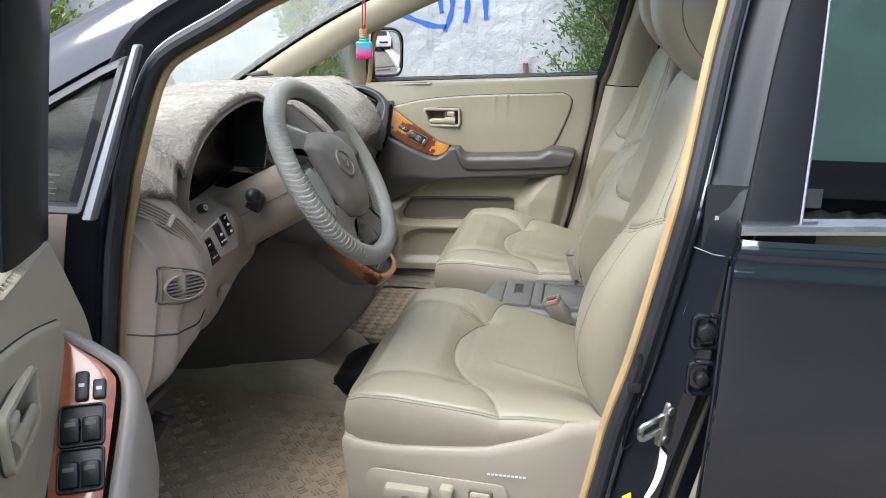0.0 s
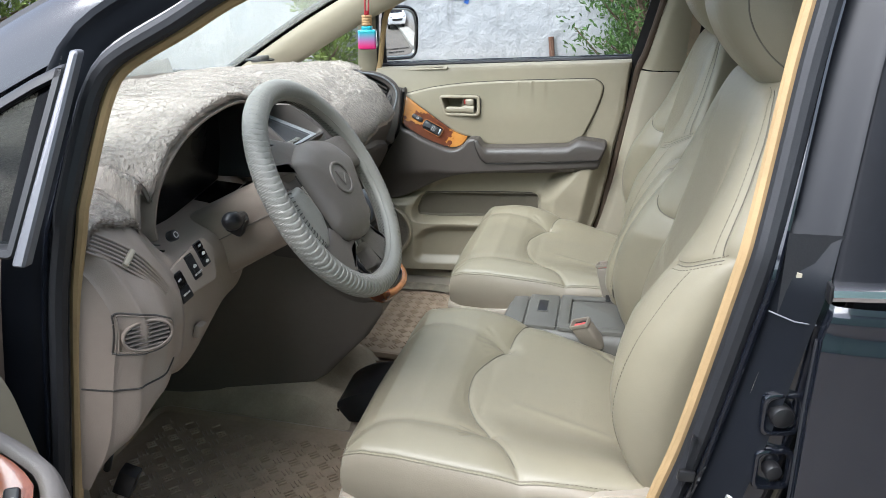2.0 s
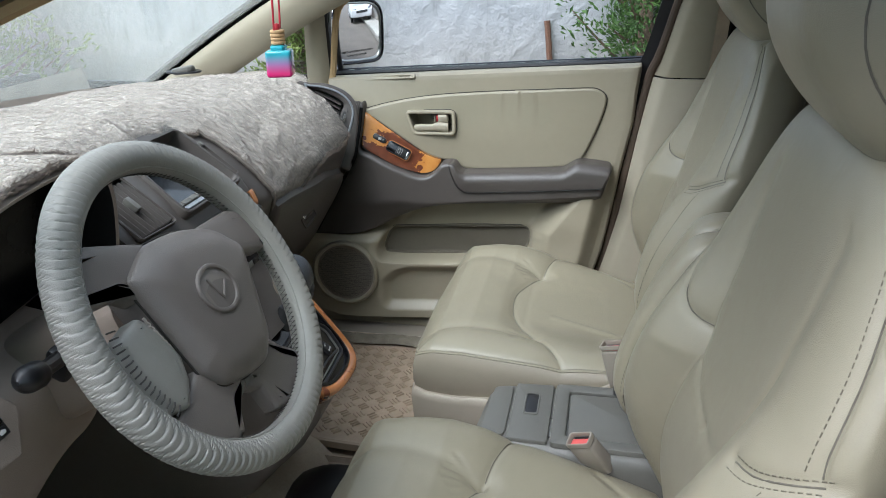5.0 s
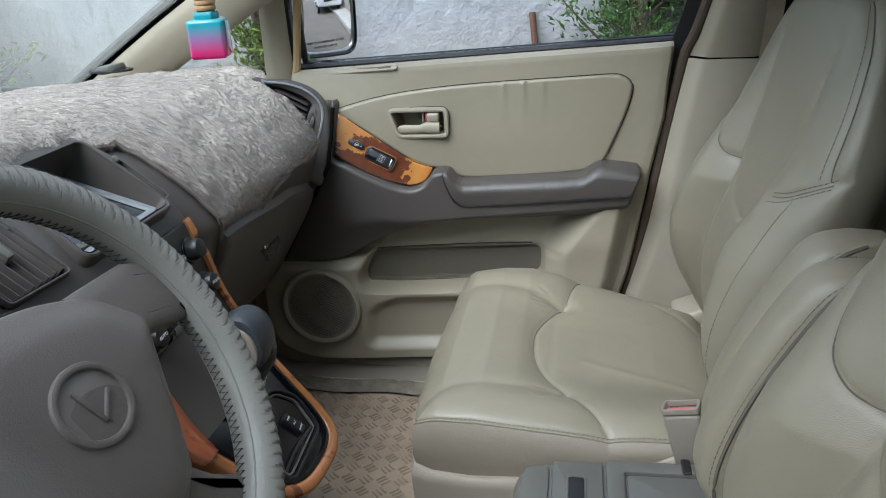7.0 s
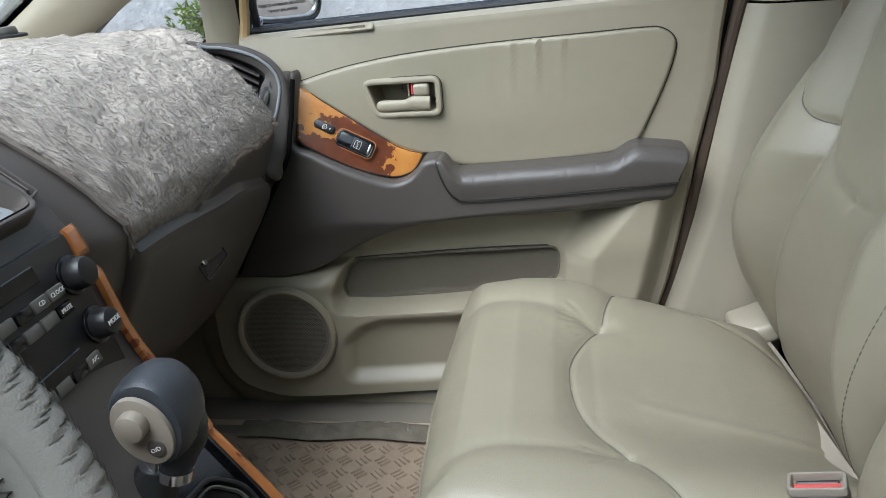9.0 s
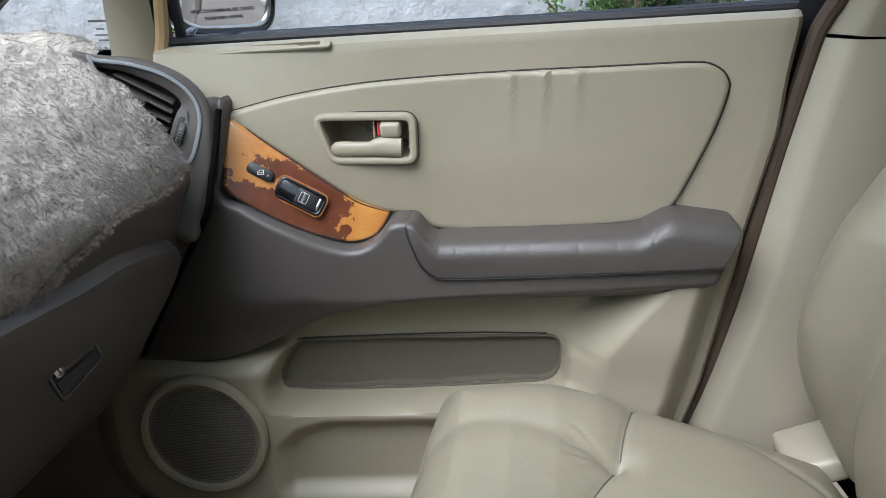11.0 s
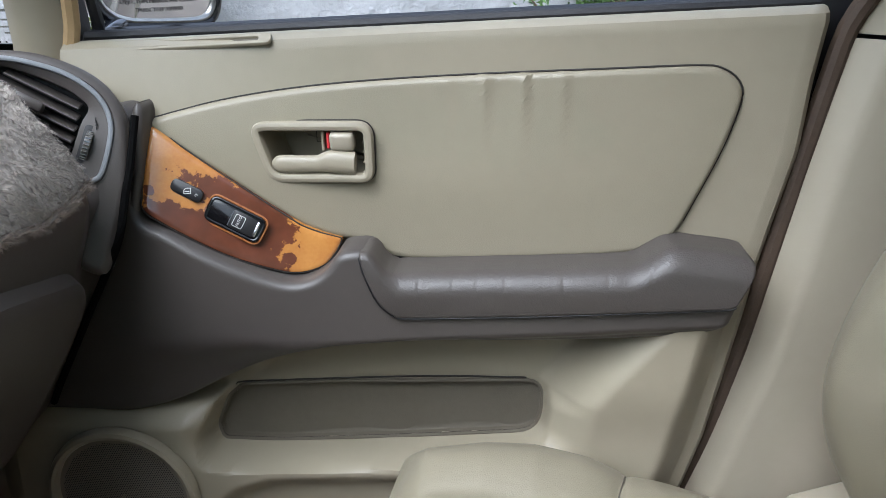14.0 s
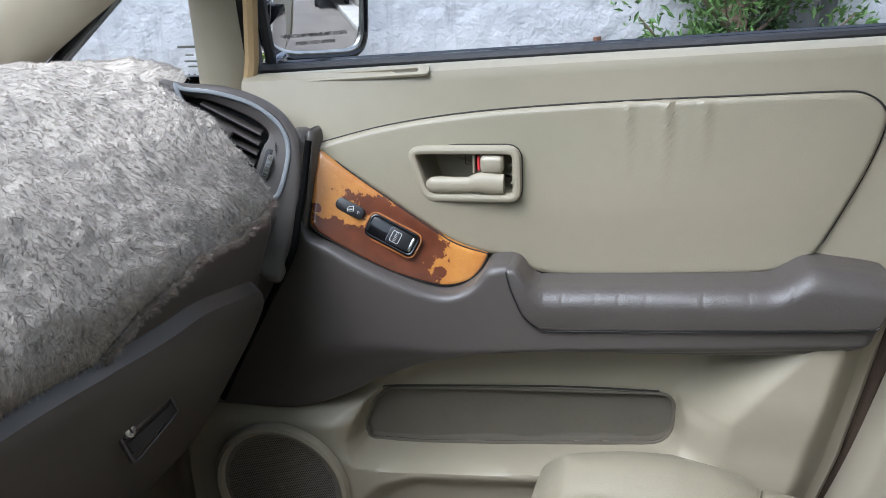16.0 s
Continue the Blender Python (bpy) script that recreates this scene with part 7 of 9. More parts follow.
rim_o = rounded([(-0.060, -0.068), (0.058, -0.062), (0.078, -0.010), (0.056, 0.026), (0.0, 0.034), (-0.066, 0.030)], [0.02, 0.022, 0.03, 0.03, 0.05, 0.02], 7)
part("gate_rim", ring(rim_o, inset(rim_o, 0.0055), 0.006, 0.0022, gate @ pose(0, 0, -0.002)), BLACK, gp, "raised rim of the tray")
part("gate_step", ring(inset(rim_o, 0.008), inset(rim_o, 0.0105), 0.0035, 0.001, gate @ pose(0, 0, -0.002)), CONSOLE, gp)
part("gate_lip", moved(tube(spline([(-0.050, -0.050, 0.000), (0.0, -0.046, 0.002), (0.048, -0.050, 0.000)], 20), 0.0022, 8), gate), BLACK, gp)
msw = part("mode_switch", plate(rrect(0.034, 0.016, 0.004), 0.007, 0.002, gate @ pose(0.026, -0.026, -0.002, 0, 0, -80)), BLACK, gp, "black mode switch with pale letters")
for i, wd in enumerate(("PWR", "ECT", "SNOW")):
    part("mode_lettering", text_mesh(wd, 0.0042, gate @ pose(0.026, -0.026, 0.0052, 0, 0, -80) @ pose(-0.0105 + 0.0105 * i, 0, 0, 0, 0, 90)), WHITE_INK, gp)
# gear lever
lever = thing("gear_lever", "black leather gear knob with a grey side button", "gear lever", (0, 0, 0))
lp = spline([(-0.572, 0.010, 0.80), (-0.560, 0.013, 0.845), (-0.548, 0.018, 0.878), (-0.540, 0.02, 0.90)], 16)
part("shaft", tube(lp[:9], 0.010, 12), CHROME, lever)
part("boot", tube([(-0.586, 0.008, 0.775), (-0.575, 0.010, 0.80), (-0.570, 0.011, 0.815)], [0.03, 0.02, 0.013], 16), BLACK, lever)
KL, KM, KC = Vector((-0.42, 0, 0.907)), Vector((0.907, 0, 0.42)), Vector((-0.551, 0, 0.874))
rows = []
for y, f in ((-0.016, 0.2), (-0.0175, 0.80), (-0.0165, 0.90), (-0.013, 0.965), (-0.006, 1.0), (0.004, 1.02), (0.015, 1.01), (0.025, 0.95), (0.033, 0.83), (0.039, 0.62), (0.042, 0.36), (0.043, 0.05)):
    ring_ = []
    for a in np.linspace(0, 2 * math.pi, 40, endpoint=False):
        c, s = math.cos(a), math.sin(a)
        taper = 1 - 0.16 * max(0.0, -s)
        p = KC + KM * (0.0305 * f * taper * math.copysign(abs(c) ** 0.9, c)) + KL * (0.0375 * f * math.copysign(abs(s) ** 0.9, s))
        ring_.append((p.x, y + 0.10 * (p.z - KC.z), p.z))
    rows.append(ring_)
part("knob", grid_mesh(np.array(rows), close_v=True, cap=True), KNOB_LEATHER, lever, "worn blue-black leather knob")
kp = spline([(-0.549, 0.006, 0.816), (-0.545, 0.010, 0.83), (-0.541, 0.013, 0.846), (-0.545, 0.014, 0.862), (-0.548, 0.014, 0.875)], 20)
kr = np.interp(np.linspace(0, 1, 20), [0, 0.3, 0.6, 1], [0.0125, 0.0165, 0.0235, 0.026])
part("neck", tube(kp, kr, 24), KNOB_LEATHER, lever)
part("neck_collar", tube([(-0.5505, 0.005, 0.809), (-0.5485, 0.0065, 0.818)], 0.0145, 20), CHROME, lever, "chrome collar")
FACE = basis((-0.5525, -0.0175, 0.872), KM, KL)
if FACE.col[2].y > 0:
    FACE = FACE @ pose(0, 0, 0, 0, 180, 0)
pl = part("button_plate", plate(el(0.0235, 0.0305, 36), 0.005, 0.002, FACE), TAN_DULL, lever, "worn beige side plate")
part("thumb_button", rod(0.0125, 0.016, 24, 0.005, FACE @ pose(0.0, 0.009, 0.008)), TAN_DULL, lever, "worn beige thumb button")
od = part("overdrive_button", rod(0.0078, 0.005, 18, 0.0015, FACE @ pose(0.003, -0.017, 0.004)), TAUPE, lever, "small round button")
part("button_lettering", text_mesh("O/D", 0.0052, FACE @ pose(0.003, -0.017, 0.0068)), WHITE_INK, lever)

# centre tunnel body under the stack
sec = [(-0.500, 0.678), (-0.492, 0.664), (-0.495, 0.648), (-0.525, 0.60), (-0.57, 0.555), (-0.62, 0.50), (-0.67, 0.470), (-0.95, 0.45), (-1.30, 0.45), (-1.30, 0.95), (-0.80, 0.95), (-0.68, 0.86), (-0.58, 0.745)]
sec2 = rounded(sec, [0.01, 0.012, 0.02, 0.03, 0.03, 0.03, 0.03, 0.02, 0.02, 0.02, 0.03, 0.03, 0.03], 4)
hw = lambda x, z: float(np.interp(x, [-1.3, -0.9, -0.66, -0.55, -0.46], [0.20, 0.165, 0.110, 0.094, 0.060])) * (1.0 - 0.12 * (z > 0.8))
rows = [[(x, f * hw(x, z), z) for x, z in (inset(sec2, e) if e else sec2)] for f, e in ((-1.0, 0.012), (-1.0, 0.004), (-0.97, 0.0), (-0.5, 0.0), (0.5, 0.0), (0.97, 0.0), (1.0, 0.004), (1.0, 0.012))]
bm = grid_mesh([[(x, -0.185, 0.38), (x, -0.172, 0.43 - d), (x, -0.15, 0.465 - d), (x, -0.11, 0.48 - d), (x, 0.11, 0.48 - d), (x, 0.15, 0.465 - d), (x, 0.172, 0.43 - d), (x, 0.185, 0.38)] for x, d in ((-0.56, 0.075), (-0.60, 0.03), (-0.66, 0.0), (-1.0, 0.0), (-1.34, -0.02))])
part("tunnel_carpet", bm, CARPET, dashboard, "beige carpet over the tunnel")
tunnel = part("tunnel_body", grid_mesh(np.array(rows), close_v=True, cap=True), TAUPE_DARK, dashboard, "dark taupe tunnel body")

# plush cover on the dash top
def mat_edge(y):
    """How far down the outline the plush cover hangs, at y."""
    if y < -0.64:
        sec = dash_section(y)
        i = int(np.argmax(sec[:, 1]))
        return float(np.interp(float(np.interp(y, [-0.77, -0.70, -0.64], [-0.690, -0.688, -0.683])), sec[i:i + 50, 0], np.arange(i, i + 50))) / (NPROF - 1)
    return float(np.interp(y, [-0.745, -0.70, -0.66, -0.635, -0.61, -0.58, -0.54, -0.48, -0.40, -0.30, -0.26, -0.20, -0.14, -0.06, 0.0, 0.06, 0.12, 0.148, 0.163, 0.174, 0.192, 0.216, 0.240, 0.252, 0.285, 0.33, 0.39, 0.47, 0.55, 0.62, 0.638],
                              [0.525, 0.535, 0.54, 0.535, 0.48, 0.42, 0.395, 0.40, 0.40, 0.405, 0.44, 0.50, 0.55, 0.575, 0.555, 0.53, 0.50, 0.487, 0.52, 0.56, 0.615, 0.695, 0.765, 0.757, 0.705, 0.660, 0.625, 0.606, 0.596, 0.574, 0.566]))


plush = thing("dash_mat", "shaggy beige plush mat draped over the dashboard top", "dash mat")
yy = np.r_[np.linspace(-0.760, 0.638, 430)]
rows = []
NV = 130
for y in yy:
    e = mat_edge(y)
    s0 = 0.045 + 0.02 * math.sin(y * 9)
    r = []
    for v in np.linspace(0, 1, NV):
        s = s0 + (e - s0) * v
        # the right-hand side is cut back in a slant beside the end vent
        side = float(np.interp(s, [0.0, 0.30, 0.34, 0.40, 0.44, 0.505, 0.54, 0.57], [0.715, 0.722, 0.715, 0.665, 0.635, 0.598, 0.604, 0.632]))
        yq = y if y < 0.45 else 0.45 + (y - 0.45) / 0.188 * (side - 0.45)
        p = Vector(dash_pt(yq, s, 0.0))
        if -0.64 < y < -0.25:
            top = float(np.interp(y, [-0.62, -0.605, -0.565, -0.50, -0.42, -0.345, -0.295, -0.272], [1.04, 1.08, 1.125, 1.155, 1.168, 1.168, 1.150, 1.12]))
            w = float(sstep(0.45, 0.95, v))
            target_x = front_x(y, top) - 0.008
            p.z = p.z * (1 - w) + max(p.z, top + 0.004) * w
            p.x = p.x * (1 - w) + (target_x - (1 - v) * 0.25) * w if v > 0.45 else p.x
        n1 = noise.fractal(Vector((p.x * 9, y * 9, p.z * 9)), 1.0, 2.0, 4)
        n2 = noise.noise(Vector((p.x * 130, y * 130, p.z * 130)))
        n3 = noise.noise(Vector((p.x * 60 + 7, y * 60, p.z * 60)))
        lift = 0.011 + 0.006 * n1 + 0.0022 * n2 + 0.0026 * n3
        edge = min(v, 1 - v) * 40
        lift *= 1 - 0.15 * math.exp(-edge)
        q = p + Vector((0.45, 0, 0.9)) * lift
        r.append(q)
    rows.append(r)
R = np.array(rows)
part("cloth", grid_mesh(R), PLUSH_BASE, plush, smooth=80)
front_rim = R[:, -1] - np.array((0.001, 0, 0.004))
part("binding", tube(front_rim[::2], 0.0042, 6), PLUSH_EDGE, plush, "dark bound edge")
# pile: fine upright hairs, laid over in drifts
rng = np.random.default_rng(5)
T1 = np.gradient(R, axis=0)
T2 = np.gradient(R, axis=1)
NN = np.cross(T2, T1)
NN /= np.linalg.norm(NN, axis=2)[:, :, None] + 1e-12
NN[NN[:, :, 2] + 0.6 * NN[:, :, 0] < 0] *= -1
lay = np.array([[noise.noise_vector(Vector(R[i, j]) * 24.0) for j in range(0, NV, 5)] for i in range(0, R.shape[0], 5)])


def tufts(root, t1, t2, lean, length, per, width):
    """Locks of pile: hairs rooted round each lock's middle, leaning together to one tip."""
    n = len(root)
    root = root + t1 * rng.uniform(-0.7, 0.7, (n, 1)) + t2 * rng.uniform(-0.7, 0.7, (n, 1))
    lean = lean + rng.uniform(-0.5, 0.5, (n, 3))
    lean /= np.linalg.norm(lean, axis=1)[:, None]
    tip = root + lean * (length * rng.uniform(0.65, 1.25, n))[:, None]
    k = np.repeat(np.arange(n), per)
    m = len(k)
    b = root[k] + t1[k] * rng.uniform(-0.75, 0.75, (m, 1)) + t2[k] * rng.uniform(-0.75, 0.75, (m, 1))
    e = tip[k] + rng.uniform(-0.0013, 0.0013, (m, 3))
    w = np.cross(e - b, rng.uniform(-1, 1, (m, 3)))
    w *= width / (np.linalg.norm(w, axis=1)[:, None] + 1e-9)
    return np.stack([b - w, b + w, e], 1).reshape(-1, 3)


lean = NN + np.array((0.45, -0.15, -0.35)) + 0.8 * np.repeat(np.repeat(lay, 5, 0), 5, 1)[:R.shape[0], :NV]
edge_far = np.minimum(NV - 1 - np.arange(NV)[None, :], (R.shape[0] - 1 - np.arange(R.shape[0]))[:, None])
# flattened by the sun towards the screen, shaggier down the slope and at the hem
shag = np.clip((1.10 - R[:, :, 2]) / 0.12, 0, 1) * 0.5 + 0.55 + 0.25 * (edge_far < 6)
V = tufts(R.reshape(-1, 3), T1.reshape(-1, 3), T2.reshape(-1, 3), lean.reshape(-1, 3), 0.0028 * shag.reshape(-1), 15, 0.00017)
n_h = len(V) // 3
me = bpy.data.meshes.new("fringe")
me.from_pydata(V.tolist(), [], np.arange(n_h * 3).reshape(-1, 3).tolist())
me.materials.append(PLUSH)
soft = NN.reshape(-1, 3) + 0.12 * rng.normal(0, 1, (NN.shape[0] * NN.shape[1], 3)) + 0.20 * lean.reshape(-1, 3)
soft /= np.linalg.norm(soft, axis=1)[:, None]
me.polygons.foreach_set("use_smooth", np.ones(n_h, dtype=bool))
me.normals_split_custom_set_from_vertices(np.repeat(soft, n_h * 3 // len(soft), 0).tolist())
tf = new("fringe", me)
tf.parent = plush
tagged(tf, kind="stuff")
# curled darker locks along the front hem
fr = np.repeat(front_rim, 9, 0)
along = np.gradient(front_rim, axis=0)
along = np.repeat(along / np.maximum(1.0, np.linalg.norm(along, axis=1) / 0.004)[:, None], 9, 0)
turn = rng.uniform(-1.2, 1.7, len(fr))
out = np.stack([np.cos(turn), 0.5 * rng.uniform(-1, 1, len(fr)), np.sin(turn) - 0.3], 1)
V2 = tufts(fr, along * 2, np.tile((0.001, 0, 0.0012), (len(fr), 1)), out, np.full(len(fr), 0.0085), 7, 0.00034)
hm = bpy.data.meshes.new("hem_fringe")
hm.from_pydata(V2.tolist(), [], np.arange(len(V2)).reshape(-1, 3).tolist())
hm.materials.append(PLUSH_HEM)
hf = new("hem_fringe", hm)
hf.parent = plush
tagged(hf, kind="stuff")
# sensor plug that pokes out by the screen
plug = thing("dash_sensor", "small grey round sensor cap by the windscreen", "sensor")
part("cap", rod(0.028, 0.016, 24, 0.005, pose(-1.06, 0.622, 1.122, 0, -8, 0)), CONSOLE, plug)
part("recess", ring(el(0.045, 0.03, 30), el(0.03, 0.022, 30), 0.004, 0.001, pose(-1.06, 0.622, 1.117)), BLACK, plug)

# ---- steering wheel ----
wheel = thing("steering_wheel", "grey leather-covered steering wheel with laced cover and taupe hub", "steering wheel")
WM = basis((-0.470, -0.415, 1.040), (0, 1, 0), (-0.50, 0, 0.866))
RR, rr = 0.178, 0.0185
N = 1400
rows = []
for i in range(N):
    th = 2 * math.pi * i / N
    # gathered leather on the upper left and lower left, smooth elsewhere
    a = math.degrees(th) % 360
    g = float(sstep(120, 135, a) * sstep(262, 248, a))
    row = []
    for k in range(28):
        ph = 2 * math.pi * k / 28
        groove = (((th * 116 / math.pi / 2 * 1.0 - 1.7 * math.cos(ph - 1.0)) % 1.0))
        ridge = max(g, 0.9 * float(sstep(0.50, 0.72, math.cos(ph - 0.90))))
        r = rr * (1.03 - ridge * (0.07 * groove + 0.06 * math.exp(-(min(groove, 1 - groove) / 0.10) ** 2)))
        row.append(((RR + r * math.cos(ph)) * math.cos(th), (RR + r * math.cos(ph)) * math.sin(th), r * 1.05 * math.sin(ph)))
    rows.append(row)
part("rim", moved(grid_mesh(np.array(rows), close_u=True, close_v=True), WM), GREY_COVER, wheel, "grey-green gathered leather cover")
# lacing on the inside of the rim
lace = []
for i in range(320):
    th = 2 * math.pi * i / 320
    ph = math.pi + (0.28 if i % 2 else -0.28) + 0.25
    lace.append(((RR + (rr + 0.001) * math.cos(ph)) * math.cos(th), (RR + (rr + 0.001) * math.cos(ph)) * math.sin(th), (rr + 0.001) * 1.05 * math.sin(ph)))
part("lacing", moved(tube(np.array(lace), 0.0008, 5, closed=True), WM), STITCH_DARK, wheel, "dark zigzag lacing")
for off in (0.5, -0.5):
    st = [((RR + (rr + 0.0003) * math.cos(math.pi + off)) * math.cos(t), (RR + (rr + 0.0003) * math.cos(math.pi + off)) * math.sin(t), (rr + 0.0003) * 1.05 * math.sin(math.pi + off)) for t in np.linspace(0, 2 * math.pi, 200)]
    part("cover_edge", moved(tube(st, 0.0009, 5), WM), GREY_COVER, wheel)
# slits in the cover along the right-hand arc
bm = bmesh.new()
for i in range(70):
    th = radians(-70 + i * 2.0)
    ph = 0.95
    p = Vector(((RR + rr * math.cos(ph)) * math.cos(th), (RR + rr * math.cos(ph)) * math.sin(th), rr * 1.05 * math.sin(ph)))
    along = Vector((-math.sin(th), math.cos(th), 0))
    out = Vector((math.cos(ph) * math.cos(th), math.cos(ph) * math.sin(th), math.sin(ph)))
    side = along.cross(out)
    d = (side * 0.8 + along * 0.6).normalized() * 0.0065
    w = out.cross(d).normalized() * 0.0007
    o2_ = out * 0.0004
    bm.faces.new([bm.verts.new(q) for q in (p - d - w + o2_, p + d - w + o2_, p + d + w + o2_, p - d + w + o2_)])
part("cover_slit", moved(bm, WM), STITCH_DARK, wheel, "row of slits in the cover")
# hub: a domed shield; the wheel stands turned a little to the passenger's side
WM = WM @ pose(0, 0, 0, 0, 0, -12)
hub_o = rounded([(-0.100, 0.046), (-0.060, 0.076), (0.0, 0.084), (0.060, 0.076), (0.100, 0.046), (0.064, -0.070), (0.040, -0.094), (0.0, -0.098), (-0.040, -0.094), (-0.064, -0.070)], [0.012, 0.06, 0.2, 0.06, 0.012, 0.02, 0.03, 0.1, 0.03, 0.02], 7)
rows = []
for f, h in ((1.0, -0.03), (1.0, 0.004), (0.992, 0.009), (0.965, 0.0135), (0.88, 0.0200), (0.77, 0.0250), (0.66, 0.0272), (0.45, 0.0286), (0.25, 0.0293), (0.03, 0.0296)):
    rows.append([(x * f, (y + 0.01) * f - 0.01, h) for x, y in hub_o])
hub = part("hub", moved(grid_mesh(np.array(rows), close_v=True, cap=True), WM), HUB, wheel, "taupe padded airbag hub with oval badge", smooth=50)
part("hub_joint", moved(tube([(x, y, 0.002) for x, y in inset(hub_o, -0.0006)], 0.0014, 6, closed=True), WM), SEAM, hub)
part("badge_ring", ring(el(0.0335, 0.0290, 48), el(0.0275, 0.0235, 48), 0.0035, 0.0018, WM @ pose(-0.004, 0.004, 0.0285)), HUB, hub)
part("badge_well", plate(el(0.0285, 0.0245, 44), 0.0006, 0.0002, WM @ pose(-0.004, 0.004, 0.0287)), TAUPE_ARM, hub)
for (x0, y0, x1, y1) in ((-0.012, 0.013, 0.002, -0.013), (0.002, -0.013, 0.016, 0.006)):
    L, a = math.hypot(x1 - x0, y1 - y0), math.degrees(math.atan2(y1 - y0, x1 - x0))
    part("badge_bar", rbox(L, 0.0036, 0.003, 0.0012, 2, WM @ pose((x0 + x1) / 2 - 0.004, (y0 + y1) / 2 + 0.004, 0.030, 0, 0, a)), HUB, hub)
# spokes: broad mouldings from under the hub to the rim
def spoke(outline, h0, h1, material, name="spoke", label="", roll=0.006, lift=0.0):
    o = np.array(rounded(outline, 0.006, 4))
    rows = []
    for e, d in ((0.0, -0.022), (0.0, -roll), (roll * 0.3, -roll * 0.3), (roll, 0.0), (roll * 2.2, 0.0008)):
        ins = np.array(inset(o, e))
        k = np.clip((np.hypot(ins[:, 0], ins[:, 1]) - 0.085) / 0.075, 0, 1)
        rows.append([(x, y, lift + h0 + (h1 - h0) * t + d) for (x, y), t in zip(ins, k)])
    part(name, moved(grid_mesh(np.array(rows), close_v=True, cap=True), WM), material, wheel, label, smooth=55)


for k in (-1, 1):
    spoke([(k * x, y) for x, y in ((0.020, 0.070), (0.060, 0.083), (0.118, 0.093), (0.150, 0.088), (0.168, 0.034), (0.150, 0.031), (0.110, 0.034), (0.070, 0.010), (0.02, 0.02))][::k], 0.006, 0.004, HUB)
    spoke([(k * x, y) for x, y in ((0.030, -0.050), (0.066, -0.064), (0.092, -0.086), (0.126, -0.104), (0.110, -0.132), (0.060, -0.157), (0.034, -0.150), (0.022, -0.118), (0.0, -0.108), (0.0, -0.06))][::k], 0.004, -0.002, HUB, "spoke", "taupe spoke with worn leather wrap" if k < 0 else "")
spoke([(-0.146, -0.006), (-0.108, 0.010), (-0.092, -0.006), (-0.078, -0.044), (-0.082, -0.070), (-0.098, -0.094), (-0.132, -0.090), (-0.160, -0.040)], 0.008, 0.004, GREY_COVER, "spoke_wrap", "worn and torn grey leather wrap", 0.005)
# stitched seam and torn edge of the wrap
tear = spline([(-0.104, 0.006), (-0.096, -0.010), (-0.088, -0.026), (-0.084, -0.036), (-0.089, -0.050), (-0.084, -0.062), (-0.088, -0.078), (-0.099, -0.092)], 40)
part("torn_edge", moved(tube([(x + 0.0012 * math.sin(97 * i), y, 0.0085 - 0.0002 * i) for i, (x, y) in enumerate(tear)], 0.0016, 6), WM), PLUSH_BASE, wheel, "pale frayed edge of the wrap")
for i in range(16):
    a = radians(178 + i * 2.6)
    c, r0 = Vector((math.cos(a), math.sin(a), 0)), 0.150
    part("wrap_stitch", tube([WM @ (c * (r0 - 0.006) + Vector((0, 0, 0.0085))), WM @ (c * r0 + Vector((0, 0, 0.0105))), WM @ (c * (r0 + 0.006) + Vector((0, 0, 0.0085)))], 0.0009, 5), STITCH_DARK, wheel)
# column behind the hub
part("column_boss", moved(rod(0.055, 0.07, 28, 0.006), WM @ pose(0, 0, -0.055)), TAUPE, wheel)
# keys in the ignition
keys = thing("ignition_keys", "chrome key ring hanging from the ignition", "keys")
part("key_ring", tube([(-0.56 + 0.002 * math.sin(3 * a), -0.318 + 0.012 * math.cos(a), 0.965 + 0.016 * math.sin(a)) for a in np.linspace(0, 2 * np.pi, 24, endpoint=False)], 0.0016, 6, closed=True), CHROME, keys)
part("key", rbox(0.006, 0.022, 0.03, 0.003, 2, pose(-0.565, -0.322, 0.99, 0, 20, 0)), BLACK, keys)
part("key_blade", rbox(0.003, 0.008, 0.04, 0.001, 1, pose(-0.556, -0.312, 0.935, 12, 0, 0)), STEEL, keys)

# ---- front seats: built about the seat's own centre line ----
CUSH_X0, CUSH_X1, CUSH_HW = -0.408, 0.10, 0.280


def cushion_top(X, Y):
    """Height of the cushion: a raised front roll, a shallow dish, a crown that falls away backwards on the +y side."""
    xs = [-0.41, -0.36, -0.30, -0.25, -0.20, -0.14, -0.03, 0.10]
    far = np.interp(X, xs, [0.676, 0.700, 0.706, 0.704, 0.692, 0.670, 0.640, 0.606])
    mid = np.interp(X, xs, [0.668, 0.690, 0.692, 0.682, 0.664, 0.654, 0.640, 0.612])
    near = np.interp(X, xs, [0.680, 0.694, 0.698, 0.696, 0.693, 0.688, 0.684, 0.672])
    f, n = sstep(0.06, 0.24, Y), sstep(-0.08, -0.25, Y)
    return mid + (far - mid) * f + (near - mid) * n


# seams: a rounded front to the seat panel, its side seams and the cross seams to the edges
OVAL = spline([(-0.182, 0.142), (-0.212, 0.085), (-0.228, 0.03), (-0.231, -0.02), (-0.224, -0.075), (-0.203, -0.125), (-0.172, -0.172), (-0.145, -0.215), (-0.112, -0.275)], 70)
SIDE_A = spline([(-0.402, 0.145), (-0.345, 0.168), (-0.28, 0.165), (-0.225, 0.153), (-0.182, 0.142)], 24)
SIDE_B = spline([(-0.395, -0.250), (-0.365, -0.205), (-0.325, -0.186), (-0.255, -0.180), (-0.2, -0.178), (-0.170, -0.175)], 24)
